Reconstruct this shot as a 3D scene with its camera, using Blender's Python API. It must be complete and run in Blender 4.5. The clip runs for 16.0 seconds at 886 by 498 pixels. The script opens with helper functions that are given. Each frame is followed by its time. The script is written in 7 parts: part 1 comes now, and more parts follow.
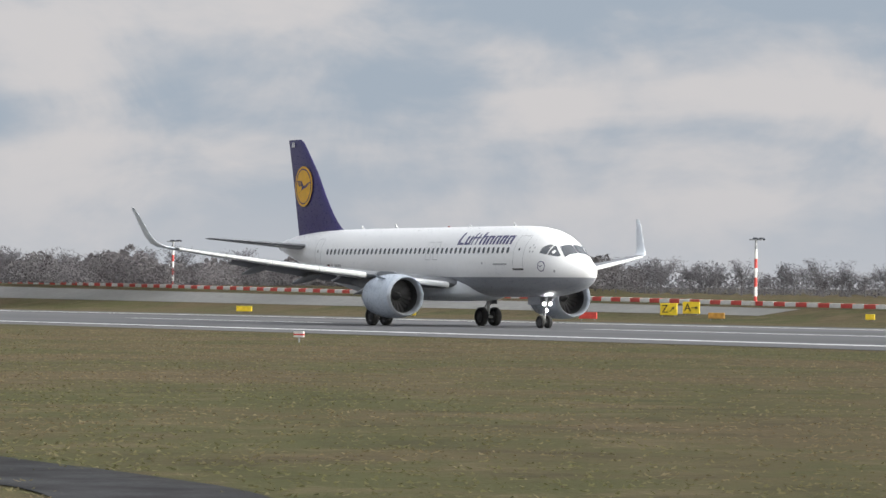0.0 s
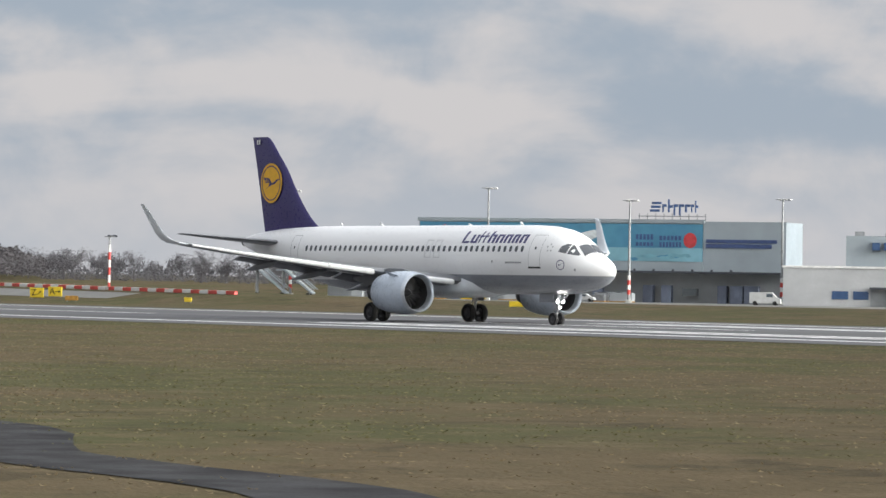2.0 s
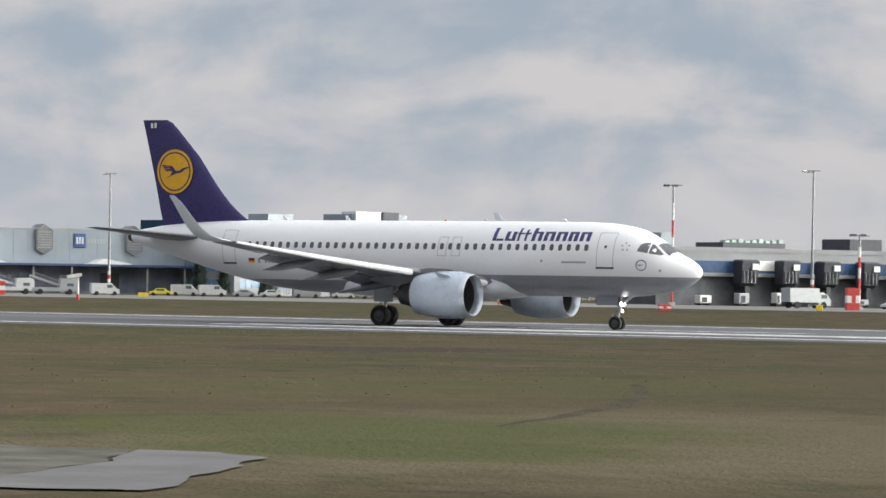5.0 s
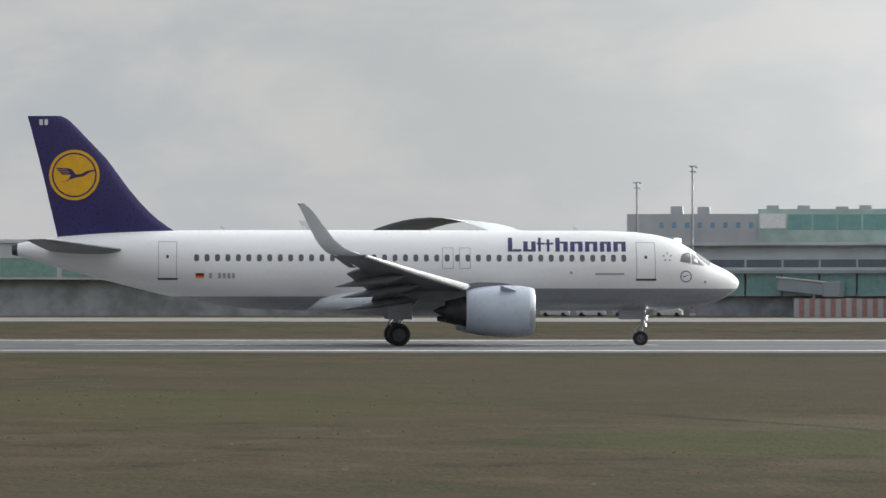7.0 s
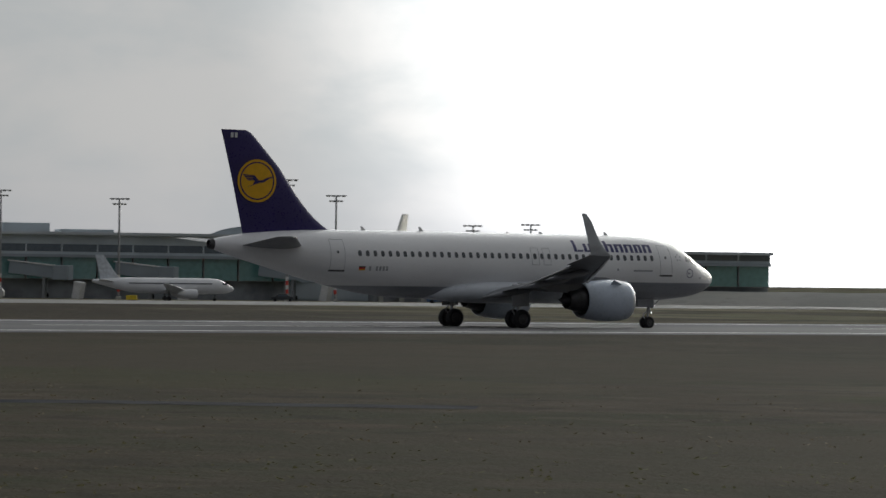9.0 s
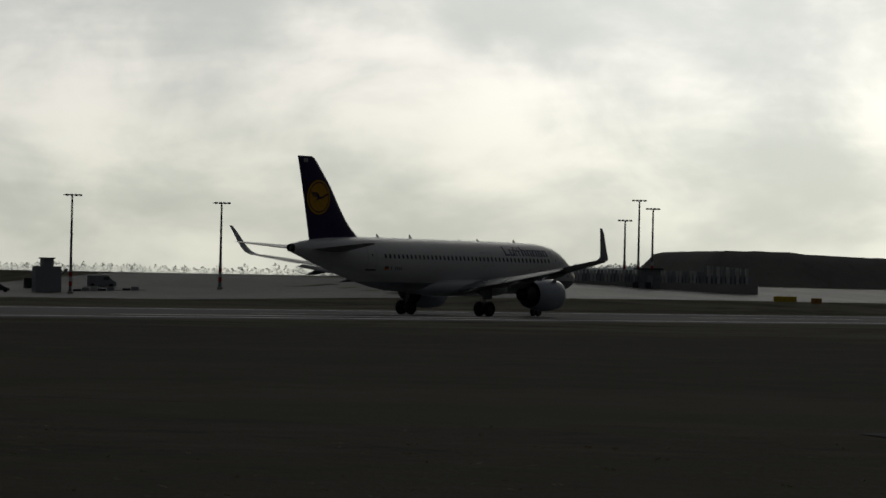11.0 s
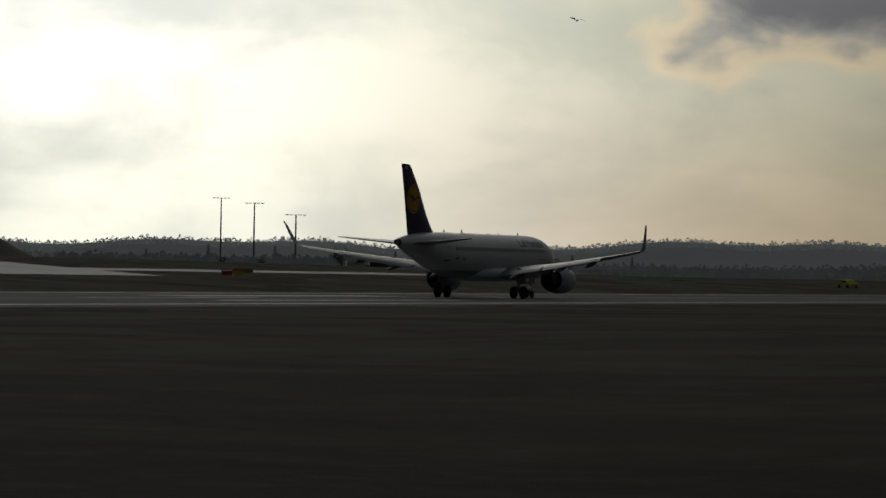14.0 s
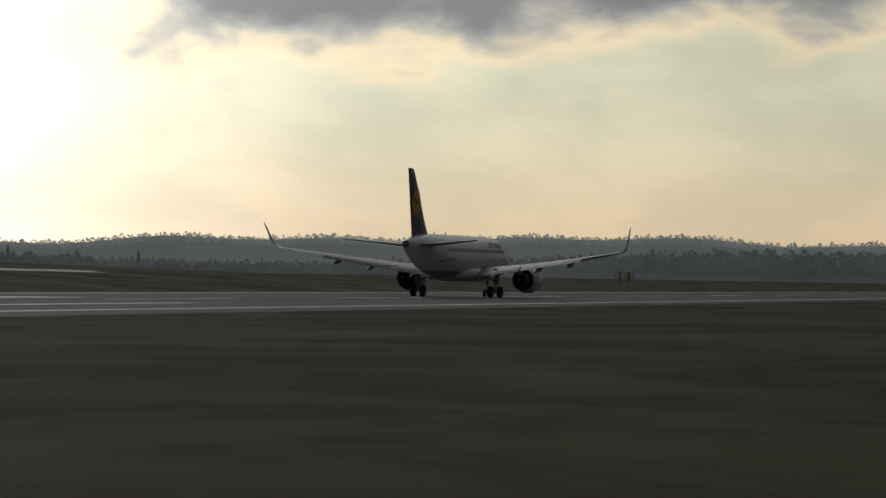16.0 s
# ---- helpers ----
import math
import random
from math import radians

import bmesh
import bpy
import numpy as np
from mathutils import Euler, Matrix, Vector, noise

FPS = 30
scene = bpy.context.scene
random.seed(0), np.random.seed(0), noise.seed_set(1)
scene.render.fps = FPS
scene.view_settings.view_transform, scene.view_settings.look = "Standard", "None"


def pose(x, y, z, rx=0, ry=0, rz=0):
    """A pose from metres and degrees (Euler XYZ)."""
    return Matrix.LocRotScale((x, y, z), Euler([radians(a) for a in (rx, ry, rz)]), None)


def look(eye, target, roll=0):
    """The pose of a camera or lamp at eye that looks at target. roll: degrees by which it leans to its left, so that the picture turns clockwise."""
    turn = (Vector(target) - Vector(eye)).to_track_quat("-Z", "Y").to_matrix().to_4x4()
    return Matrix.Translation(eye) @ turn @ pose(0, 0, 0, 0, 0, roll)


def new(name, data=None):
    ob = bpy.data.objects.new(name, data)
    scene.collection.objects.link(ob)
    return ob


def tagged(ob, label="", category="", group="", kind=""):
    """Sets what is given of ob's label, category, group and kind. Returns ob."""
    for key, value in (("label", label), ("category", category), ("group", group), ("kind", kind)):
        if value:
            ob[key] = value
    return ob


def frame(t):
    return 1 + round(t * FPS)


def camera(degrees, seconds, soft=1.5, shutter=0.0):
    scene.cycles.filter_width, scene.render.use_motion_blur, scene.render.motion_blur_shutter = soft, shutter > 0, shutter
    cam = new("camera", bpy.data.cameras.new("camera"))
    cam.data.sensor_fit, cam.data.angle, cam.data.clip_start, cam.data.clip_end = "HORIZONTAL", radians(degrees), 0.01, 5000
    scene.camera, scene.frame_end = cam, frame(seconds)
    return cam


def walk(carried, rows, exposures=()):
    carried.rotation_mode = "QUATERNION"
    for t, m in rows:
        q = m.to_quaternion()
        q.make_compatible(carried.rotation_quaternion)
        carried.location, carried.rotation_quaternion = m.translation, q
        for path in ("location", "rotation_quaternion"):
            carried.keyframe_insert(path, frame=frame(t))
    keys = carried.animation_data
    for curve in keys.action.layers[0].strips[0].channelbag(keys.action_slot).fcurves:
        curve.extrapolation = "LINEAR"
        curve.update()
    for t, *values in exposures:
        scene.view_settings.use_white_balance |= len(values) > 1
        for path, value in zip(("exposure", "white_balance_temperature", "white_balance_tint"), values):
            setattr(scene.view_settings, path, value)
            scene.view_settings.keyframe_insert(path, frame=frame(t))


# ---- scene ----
# ---- camera ----
cam = camera(13.755, 16.0, shutter=0.04)


def turn_to(x, y, z, yaw, pitch, lean):
    """A pose by heading, rise and lean."""
    return pose(x, y, z, 90 + pitch, 0, yaw) @ pose(0, 0, 0, 0, 0, lean)


PATH = [
    (0.00, turn_to(-65.51, -111.24, 1.882, 59.753, 0.713, 0.594)),
    (0.50, turn_to(-48.45, -117.38, 2.129, 58.719, 0.715, 0.586)),
    (1.00, turn_to(-31.80, -124.63, 2.213, 56.685, 0.524, 0.613)),
    (1.50, turn_to(-15.49, -131.90, 2.181, 54.434, 0.482, 0.969)),
    (2.00, turn_to(0.10, -138.43, 2.210, 52.115, 0.578, 0.938)),
    (2.50, turn_to(14.12, -145.16, 2.208, 49.111, 0.478, 0.849)),
    (3.00, turn_to(26.40, -151.52, 2.198, 46.465, 0.507, 0.374)),
    (3.50, turn_to(36.29, -157.58, 2.184, 43.047, 0.552, 0.398)),
    (4.00, turn_to(43.98, -164.59, 2.154, 39.425, 0.457, 0.500)),
    (4.50, turn_to(48.25, -171.83, 2.120, 34.928, 0.354, 0.691)),
    (5.00, turn_to(49.42, -179.78, 2.126, 29.613, 0.616, 0.925)),
    (5.20, turn_to(49.64, -182.86, 2.137, 27.324, 0.689, 0.613)),
    (5.55, turn_to(47.24, -186.68, 2.135, 23.048, 0.722, 0.511)),
    (5.90, turn_to(41.44, -188.66, 2.134, 17.992, 0.755, 0.409)),
    (6.25, turn_to(33.26, -189.37, 2.133, 12.186, 0.788, 0.307)),
    (6.60, turn_to(23.66, -189.37, 2.132, 5.783, 0.821, 0.204)),
    (6.95, turn_to(13.63, -189.20, 2.131, -0.910, 0.854, 0.102)),
    (7.30, turn_to(4.17, -189.45, 2.130, -7.449, 0.887, 0.000)),
    (7.50, turn_to(-0.74, -189.91, 2.150, -10.949, 0.879, 0.460)),
    (8.00, turn_to(-13.12, -191.09, 2.230, -18.668, 0.791, 0.561)),
    (8.50, turn_to(-25.08, -192.07, 2.341, -26.005, 0.403, 0.896)),
    (8.70, turn_to(-29.68, -192.39, 2.357, -28.646, 0.614, 0.674)),
    (9.05, turn_to(-36.55, -191.45, 2.315, -33.754, 0.619, 0.678)),
    (9.40, turn_to(-41.44, -188.76, 2.274, -38.563, 0.625, 0.682)),
    (9.75, turn_to(-44.00, -184.85, 2.232, -42.957, 0.630, 0.686)),
    (10.10, turn_to(-43.87, -180.29, 2.191, -46.839, 0.635, 0.690)),
    (10.45, turn_to(-40.72, -175.61, 2.149, -50.131, 0.640, 0.693)),
    (10.80, turn_to(-34.17, -171.37, 2.108, -52.772, 0.645, 0.697)),
    (11.00, turn_to(-28.99, -169.31, 2.119, -53.948, 0.614, 1.193)),
    (11.50, turn_to(-15.14, -164.71, 2.148, -56.604, 0.539, 1.314)),
    (12.00, turn_to(0.31, -160.03, 2.130, -59.198, 0.538, 1.454)),
    (12.50, turn_to(16.65, -153.69, 2.135, -61.310, 0.480, 1.399)),
    (13.00, turn_to(32.16, -144.78, 2.193, -63.883, 0.142, 0.867)),
    (13.50, turn_to(48.39, -137.24, 2.260, -65.224, 0.262, 1.135)),
    (14.00, turn_to(63.07, -126.85, 2.317, -67.459, 0.363, 1.015)),
    (14.50, turn_to(77.13, -115.36, 2.311, -69.798, 0.431, 1.480)),
    (15.00, turn_to(90.54, -102.87, 2.271, -71.900, 0.443, 0.738)),
    (15.50, turn_to(106.08, -94.27, 2.159, -73.724, 0.337, -0.087)),
    (16.00, turn_to(120.89, -84.25, 1.988, -75.905, 0.427, 0.954)),
]
walk(cam, PATH, exposures=[(0.0, 0.0), (5.0, 0.0), (7.5, -0.3), (8.0, -0.52), (8.6, -1.0), (9.1, -2.0), (9.6, -3.2), (10.2, -4.1), (10.8, -4.45), (12.5, -4.72), (14.0, -4.38), (15.0, -3.9), (16.0, -3.3)])


# ---- world, sun ----
SUN_AZ, SUN_EL = 64.0, 13.0      # degrees right of +y, degrees up


def sun_vector():
    a, e = radians(SUN_AZ), radians(SUN_EL)
    return Vector((math.sin(a) * math.cos(e), math.cos(a) * math.cos(e), math.sin(e)))


class Nodes:
    """Short hand for building node trees."""

    def __init__(self, tree):
        self.tree = tree
        self.tree.nodes.clear()

    def add(self, kind, **props):
        n = self.tree.nodes.new(kind)
        for k, v in props.items():
            if k == "blend_type":
                n.blend_type = v
            elif k == "data_type":
                n.data_type = v
            elif k == "operation":
                n.operation = v
            elif k == "sky_type":
                n.sky_type = v
            elif k == "feature":
                n.feature = v
        return n

    def link(self, a, b):
        self.tree.links.new(a, b)

    def put(self, socket, v):
        if hasattr(v, "is_output"):
            self.link(v, socket)
        else:
            socket.default_value = v

    def math(self, op, a, b=0.0, c=0.0, clamp=False):
        n = self.add("ShaderNodeMath", operation=op)
        n.use_clamp = clamp
        self.put(n.inputs[0], a)
        self.put(n.inputs[1], b)
        self.put(n.inputs[2], c)
        return n.outputs[0]

    def vmath(self, op, a, b=(0, 0, 0)):
        n = self.add("ShaderNodeVectorMath", operation=op)
        self.put(n.inputs[0], a)
        self.put(n.inputs[1], b)
        return n.outputs["Value"] if op == "DOT_PRODUCT" else n.outputs[0]

    def noise(self, vec, scale, detail=4.0, rough=0.55, dist=0.0):
        n = self.add("ShaderNodeTexNoise")
        self.put(n.inputs["Vector"], vec)
        n.inputs["Scale"].default_value = scale
        n.inputs["Detail"].default_value = detail
        n.inputs["Roughness"].default_value = rough
        n.inputs["Distortion"].default_value = dist
        return n.outputs["Fac"]

    def span(self, v, a, b, c=0.0, d=1.0):
        """Smooth change from c to d as v goes from a to b."""
        n = self.add("ShaderNodeMapRange")
        n.interpolation_type = "SMOOTHSTEP"
        self.put(n.inputs[0], v)
        for i, k in enumerate((a, b, c, d)):
            n.inputs[i + 1].default_value = k
        return n.outputs[0]

    def mix(self, f, a, b, blend="MIX"):
        n = self.add("ShaderNodeMix", data_type="RGBA", blend_type=blend)
        self.put(n.inputs[0], f)
        for s, v in ((n.inputs[6], a), (n.inputs[7], b)):
            self.put(s, v if hasattr(v, "is_output") else (*v, 1.0))
        return n.outputs[2]


def make_world():
    w = bpy.data.worlds.new("sky")
    scene.world = w
    w.use_nodes = True
    n = Nodes(w.node_tree)
    d = n.add("ShaderNodeTexCoord").outputs["Generated"]
    sep = n.add("ShaderNodeSeparateXYZ")
    n.link(d, sep.inputs[0])
    x, y, z = sep.outputs
    sky = n.add("ShaderNodeTexSky", sky_type="NISHITA")
    sky.sun_disc = False
    sky.sun_elevation, sky.sun_rotation = radians(SUN_EL), radians(SUN_AZ)
    clear = n.mix(1.0, sky.outputs[0], (0.05, 0.05, 0.05), "MULTIPLY")
    bearing = n.math("MULTIPLY", n.math("ARCTAN2", x, y), 57.29578)
    height = n.math("MULTIPLY", n.math("ARCSINE", z), 57.29578)
    to_sun = n.vmath("DOT_PRODUCT", d, tuple(sun_vector()))
    # broad cloud sheets, drawn out sideways
    azel = n.add("ShaderNodeCombineXYZ")
    n.link(n.math("ARCTAN2", x, y), azel.inputs[0])
    n.link(n.math("MULTIPLY", z, 2.9), azel.inputs[1])
    big = n.noise(azel.outputs[0], 11.0, 5.0, 0.5, 0.25)
    heaps = n.noise(n.vmath("MULTIPLY", azel.outputs[0], (1.0, 0.5, 1.0)), 21.0, 7.0, 0.55, 0.35)
    cover = n.math("ADD", n.math("MULTIPLY", big, 0.55), n.math("MULTIPLY", heaps, 0.45))
    lit = n.span(cover, 0.40, 0.60)
    cloud = n.mix(lit, (0.385, 0.45, 0.535), (0.655, 0.635, 0.645))
    veil = n.mix(0.08, cloud, clear)
    # thin greenish white veil in the north-east
    pale = n.mix(lit, (0.545, 0.572, 0.58), (0.63, 0.63, 0.622))
    veil = n.mix(n.span(bearing, -24.0, 6.0), veil, pale)
    # pale haze along the horizon
    veil = n.mix(n.span(z, 0.0, 0.05, 0.7, 0.0), veil, (0.555, 0.56, 0.585))
    # the hidden sun warms the veil, more so to its right
    warm = n.mix(n.span(to_sun, 0.86, 0.97), (1.0, 1.0, 1.0), (1.04, 1.01, 0.94))
    right = n.math("MULTIPLY", n.span(bearing, 57.0, 78.0), n.span(height, 8.0, 16.0, 1.0, 0.0))
    low = n.mix(n.span(height, 0.4, 3.2), (1.26, 1.0, 0.64), (1.05, 1.0, 0.74))
    warm = n.mix(right, warm, low)
    low_warm = n.math("MULTIPLY", n.span(height, 0.3, 3.8, 1.0, 0.0), n.span(bearing, 36.0, 50.0))
    warm = n.mix(n.math("MULTIPLY", low_warm, n.span(bearing, 62.0, 72.0, 1.0, 0.0)), warm, (1.04, 1.03, 0.86))
    # brighter towards the zenith and round the hidden sun, dimmer behind the cloud bank
    rise = n.span(z, 0.12, 0.9, 1.0, 1.9)
    glow = n.math("MULTIPLY", n.span(to_sun, 0.45, 0.85), 1.35)
    disc = n.math("ADD", n.math("MULTIPLY", n.span(to_sun, 0.81, 0.965), 20.5), n.math("MULTIPLY", n.span(to_sun, 0.955, 0.995), 9.5))
    disc = n.math("MULTIPLY", disc, n.math("ADD", n.math("MULTIPLY", n.span(cover, 0.36, 0.64, -0.20, 0.20), n.span(bearing, 60.0, 72.0, 1.0, 0.4)), n.span(height, 0.5, 4.3, 1.08, 1.12)))
    disc = n.math("MULTIPLY", disc, n.math("MULTIPLY", n.span(bearing, 62.0, 75.0, 1.0, 0.38), n.span(bearing, 70.0, 84.0, 1.0, 0.85)))
    total = n.math("ADD", n.math("ADD", rise, n.math("MULTIPLY", n.span(to_sun, 0.68, 0.84), 0.6)), n.math("ADD", glow, disc))
    # dark cloud bank with a lit lower rim
    rag = n.noise(n.vmath("MULTIPLY", azel.outputs[0], (1.0, 0.6, 1.0)), 34.0, 4.0, 0.5, 0.25)
    rag = n.math("MULTIPLY", n.math("SUBTRACT", rag, 0.5), 1.9)
    edge = n.math("SUBTRACT", height, n.span(bearing, 76.0, 80.0, 3.45, 3.95))
    edge = n.math("ADD", edge, rag)
    side = n.math("MULTIPLY", n.math("SUBTRACT", bearing, 71.2), 0.6)
    edge = n.math("MINIMUM", edge, n.math("ADD", side, rag))
    bank = n.math("MULTIPLY", n.span(edge, -0.15, 0.75), n.span(height, 9.0, 16.0, 1.0, 0.0))
    rim = n.math("MULTIPLY", n.span(edge, -0.42, -0.02), n.span(edge, 0.02, 0.4, 1.0, 0.0))
    col = n.mix(1.0, veil, warm, "MULTIPLY")
    col = n.mix(n.math("MULTIPLY", rim, 0.62), col, (0.86, 0.68, 0.44))
    col = n.mix(n.math("MULTIPLY", bank, 0.95), col, (0.50, 0.50, 0.53))
    total = n.math("MULTIPLY", total, n.math("SUBTRACT", 1.0, n.math("MULTIPLY", bank, 0.60)))
    bg = n.add("ShaderNodeBackground")
    n.link(col, bg.inputs[0])
    n.link(total, bg.inputs[1])
    out = n.add("ShaderNodeOutputWorld")
    n.link(bg.outputs[0], out.inputs[0])


make_world()

sun = new("sun", bpy.data.lights.new("sun", "SUN"))
sun.data.energy, sun.data.angle, sun.data.color = 0.6, radians(14), (1.0, 0.95, 0.86)
sun.matrix_world = look((0, 0, 0), -sun_vector())


# ---- materials ----
def material(name, color, rough=0.6, metal=0.0, spread=0.12, scale=3.0, fine=40.0, bump=0.0, second=None, coords="Object", emit=0.0, spec=0.5, random_tint=0.0, stretch=(1, 1, 1), thin=0.0):
    m = bpy.data.materials.new(name)
    m.use_nodes = True
    n = Nodes(m.node_tree)
    b = n.add("ShaderNodeBsdfPrincipled")
    out = n.add("ShaderNodeOutputMaterial")
    if thin:
        # thin foliage and twigs let light through
        through_leaf = n.add("ShaderNodeBsdfTranslucent")
        blend = n.add("ShaderNodeMixShader")
        blend.inputs[0].default_value = thin
        n.link(b.outputs[0], blend.inputs[1])
        n.link(through_leaf.outputs[0], blend.inputs[2])
        n.link(blend.outputs[0], out.inputs[0])
    else:
        n.link(b.outputs[0], out.inputs[0])
    tc = n.vmath("MULTIPLY", n.add("ShaderNodeTexCoord").outputs[coords], stretch)
    large = n.noise(tc, scale, 4.0)
    small = n.noise(tc, fine, 3.0)
    other = second or tuple(c * (1.0 - 2.2 * spread) for c in color)
    light = tuple(min(1.0, c * (1.0 + spread)) for c in color)
    col = n.mix(n.span(large, 0.3, 0.7), other, light)
    col = n.mix(n.span(small, 0.25, 0.75, 0.0, 0.5), col, tuple(c * (1 - spread) for c in color))
    if random_tint:
        info = n.add("ShaderNodeObjectInfo")
        col = n.mix(n.math("MULTIPLY", info.outputs["Random"], random_tint), col, tuple(c * 0.45 for c in color))
    n.link(col, b.inputs["Base Color"])
    if thin:
        n.link(col, through_leaf.inputs[0])
    n.link(n.span(small, 0.2, 0.8, max(0.0, rough - 0.08), min(1.0, rough + 0.08)), b.inputs["Roughness"])
    b.inputs["Metallic"].default_value = metal
    b.inputs["Specular IOR Level"].default_value = spec
    if emit:
        b.inputs["Emission Color"].default_value = (*color, 1)
        b.inputs["Emission Strength"].default_value = emit
    if bump:
        bp = n.add("ShaderNodeBump")
        bp.inputs["Strength"].default_value = bump
        bp.inputs["Distance"].default_value = 0.02
        n.link(small, bp.inputs["Height"])
        n.link(bp.outputs[0], b.inputs["Normal"])
    return m


def two_tone(name, upper, lower, level, rough=0.3):
    """Paint that changes from one colour to another at a level line along the body."""
    m = bpy.data.materials.new(name)
    m.use_nodes = True
    n = Nodes(m.node_tree)
    b = n.add("ShaderNodeBsdfPrincipled")
    out = n.add("ShaderNodeOutputMaterial")
    n.link(b.outputs[0], out.inputs[0])
    tc = n.add("ShaderNodeTexCoord").outputs["Object"]
    sep = n.add("ShaderNodeSeparateXYZ")
    n.link(tc, sep.inputs[0])
    dirt = n.noise(n.vmath("MULTIPLY", tc, (0.35, 1, 1.6)), 1.2, 5.0)
    grime = n.noise(tc, 9.0, 3.0)
    up = n.mix(n.span(dirt, 0.35, 0.75, 0.0, 0.35), upper, tuple(c * 0.88 for c in upper))
    lo = n.mix(n.span(dirt, 0.3, 0.7), lower, tuple(c * 0.8 for c in lower))
    # the line drops towards the tail
    line = n.math("SUBTRACT", sep.outputs[2], n.span(sep.outputs[0], -22.0, -13.0, -0.42, 0.0))
    col = n.mix(n.span(line, level - 0.02, level + 0.02), lo, up)
    n.link(col, b.inputs["Base Color"])
    n.link(n.span(grime, 0.2, 0.8, rough - 0.06, rough + 0.1), b.inputs["Roughness"])
    return m


# the first two patches put dimmer light into the ground colour
LOCAL_TONES = (((28.0, -85.0), (27.0, 50.0), (0.080, 0.066, 0.039), 0.7), ((0.0, -152.0), (17.0, 15.0), (0.080, 0.066, 0.039), 0.7), ((27.0, -132.0), (13.0, 17.0), (0.14, 0.118, 0.075), 0.65), ((21.0, -132.0), (8.0, 7.0), (0.066, 0.076, 0.026), 0.75), ((25.0, -138.0), (5.0, 4.0), (0.058, 0.07, 0.022), 0.7), ((10.0, -110.0), (9.0, 16.0), (0.082, 0.078, 0.034), 0.6), ((-15.0, -71.0), (7.0, 9.0), (0.052, 0.042, 0.036), 0.85))


def ground_material(name, colors, scales, rough=0.95, bump=0.6, spec=0.1, backlit_earth=0.0, local_tones=False):
    """Grass and soil: patches at four scales, in world metres."""
    m = bpy.data.materials.new(name)
    m.use_nodes = True
    n = Nodes(m.node_tree)
    b = n.add("ShaderNodeBsdfPrincipled")
    out = n.add("ShaderNodeOutputMaterial")
    n.link(b.outputs[0], out.inputs[0])
    pos = n.add("ShaderNodeNewGeometry").outputs["Position"]
    field = n.noise(pos, scales[0] * 0.3, 3.0, 0.5, 0.2)
    patch = n.noise(pos, scales[0], 6.0, 0.62, 0.5)
    sward = n.noise(n.vmath("MULTIPLY", pos, (1.0, 0.8, 1.0)), scales[1] * 0.28, 5.0, 0.66, 0.3)
    tuft = n.noise(pos, scales[1], 4.0, 0.65)
    blade = n.noise(pos, scales[2], 2.0, 0.7)
    clump = n.noise(pos, scales[0] * 4.5, 5.0, 0.7, 0.6)
    mixed = n.math("ADD", n.math("MULTIPLY", patch, 0.55), n.math("ADD", n.math("MULTIPLY", field, 0.2), n.math("MULTIPLY", clump, 0.25)))
    col = n.mix(n.span(mixed, 0.44, 0.57), colors[0], colors[1])
    col = n.mix(n.span(clump, 0.34, 0.45, 0.6, 0.0), col, colors[3])
    # thinner turf, reddish earth towards the east, with backlit darkness put into the colour
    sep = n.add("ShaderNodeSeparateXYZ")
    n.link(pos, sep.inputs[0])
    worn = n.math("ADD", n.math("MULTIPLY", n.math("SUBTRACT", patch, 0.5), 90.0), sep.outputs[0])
    bare = n.math("MULTIPLY", n.span(worn, 15.0, 95.0, 0.0, backlit_earth), n.span(worn, 105.0, 165.0, 1.0, 0.2))
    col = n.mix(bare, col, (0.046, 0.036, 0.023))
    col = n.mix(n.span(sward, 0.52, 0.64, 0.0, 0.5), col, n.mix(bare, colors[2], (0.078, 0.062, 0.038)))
    col = n.mix(n.span(sward, 0.34, 0.45, 0.5, 0.0), col, colors[3])
    col = n.mix(n.span(tuft, 0.52, 0.74, 0.0, 0.3), col, colors[2])
    col = n.mix(n.span(blade, 0.5, 0.75, 0.0, 0.5), col, colors[3])
    # mossy fresh green by the service road's end, bare earth farther out; painted dimming too
    if local_tones:
        for (cx, cy), (rx, ry), tone, amount in LOCAL_TONES:
            off = n.vmath("MULTIPLY", n.vmath("SUBTRACT", pos, (cx, cy, 0.0)), (1.0 / rx, 1.0 / ry, 0.0))
            far = n.add("ShaderNodeVectorMath", operation="LENGTH")
            n.link(off, far.inputs[0])
            reach = n.math("ADD", far.outputs["Value"], n.math("MULTIPLY", n.math("SUBTRACT", clump, 0.5), 1.1))
            col = n.mix(n.span(reach, 0.45, 1.0, amount, 0.0), col, tone)
        # olive and straw sward on the open field to the east
        east = n.span(worn, 100.0, 160.0)
        broad = n.noise(n.vmath("MULTIPLY", pos, (0.7, 1.3, 1.0)), 0.055, 5.0, 0.6, 0.8)
        col = n.mix(n.math("MULTIPLY", east, n.span(broad, 0.38, 0.54, 0.1, 0.8)), col, (0.172, 0.160, 0.080))
        col = n.mix(n.math("MULTIPLY", east, n.span(broad, 0.54, 0.66, 0.0, 0.6)), col, (0.23, 0.19, 0.122))
    b.inputs["Diffuse Roughness"].default_value = 1.0
    n.link(col, b.inputs["Base Color"])
    b.inputs["Roughness"].default_value = rough
    b.inputs["Specular IOR Level"].default_value = spec
    bp = n.add("ShaderNodeBump")
    bp.inputs["Strength"].default_value = bump
    bp.inputs["Distance"].default_value = 0.15
    n.link(n.math("ADD", tuft, n.math("MULTIPLY", blade, 0.6)), bp.inputs["Height"])
    n.link(bp.outputs[0], b.inputs["Normal"])
    return m


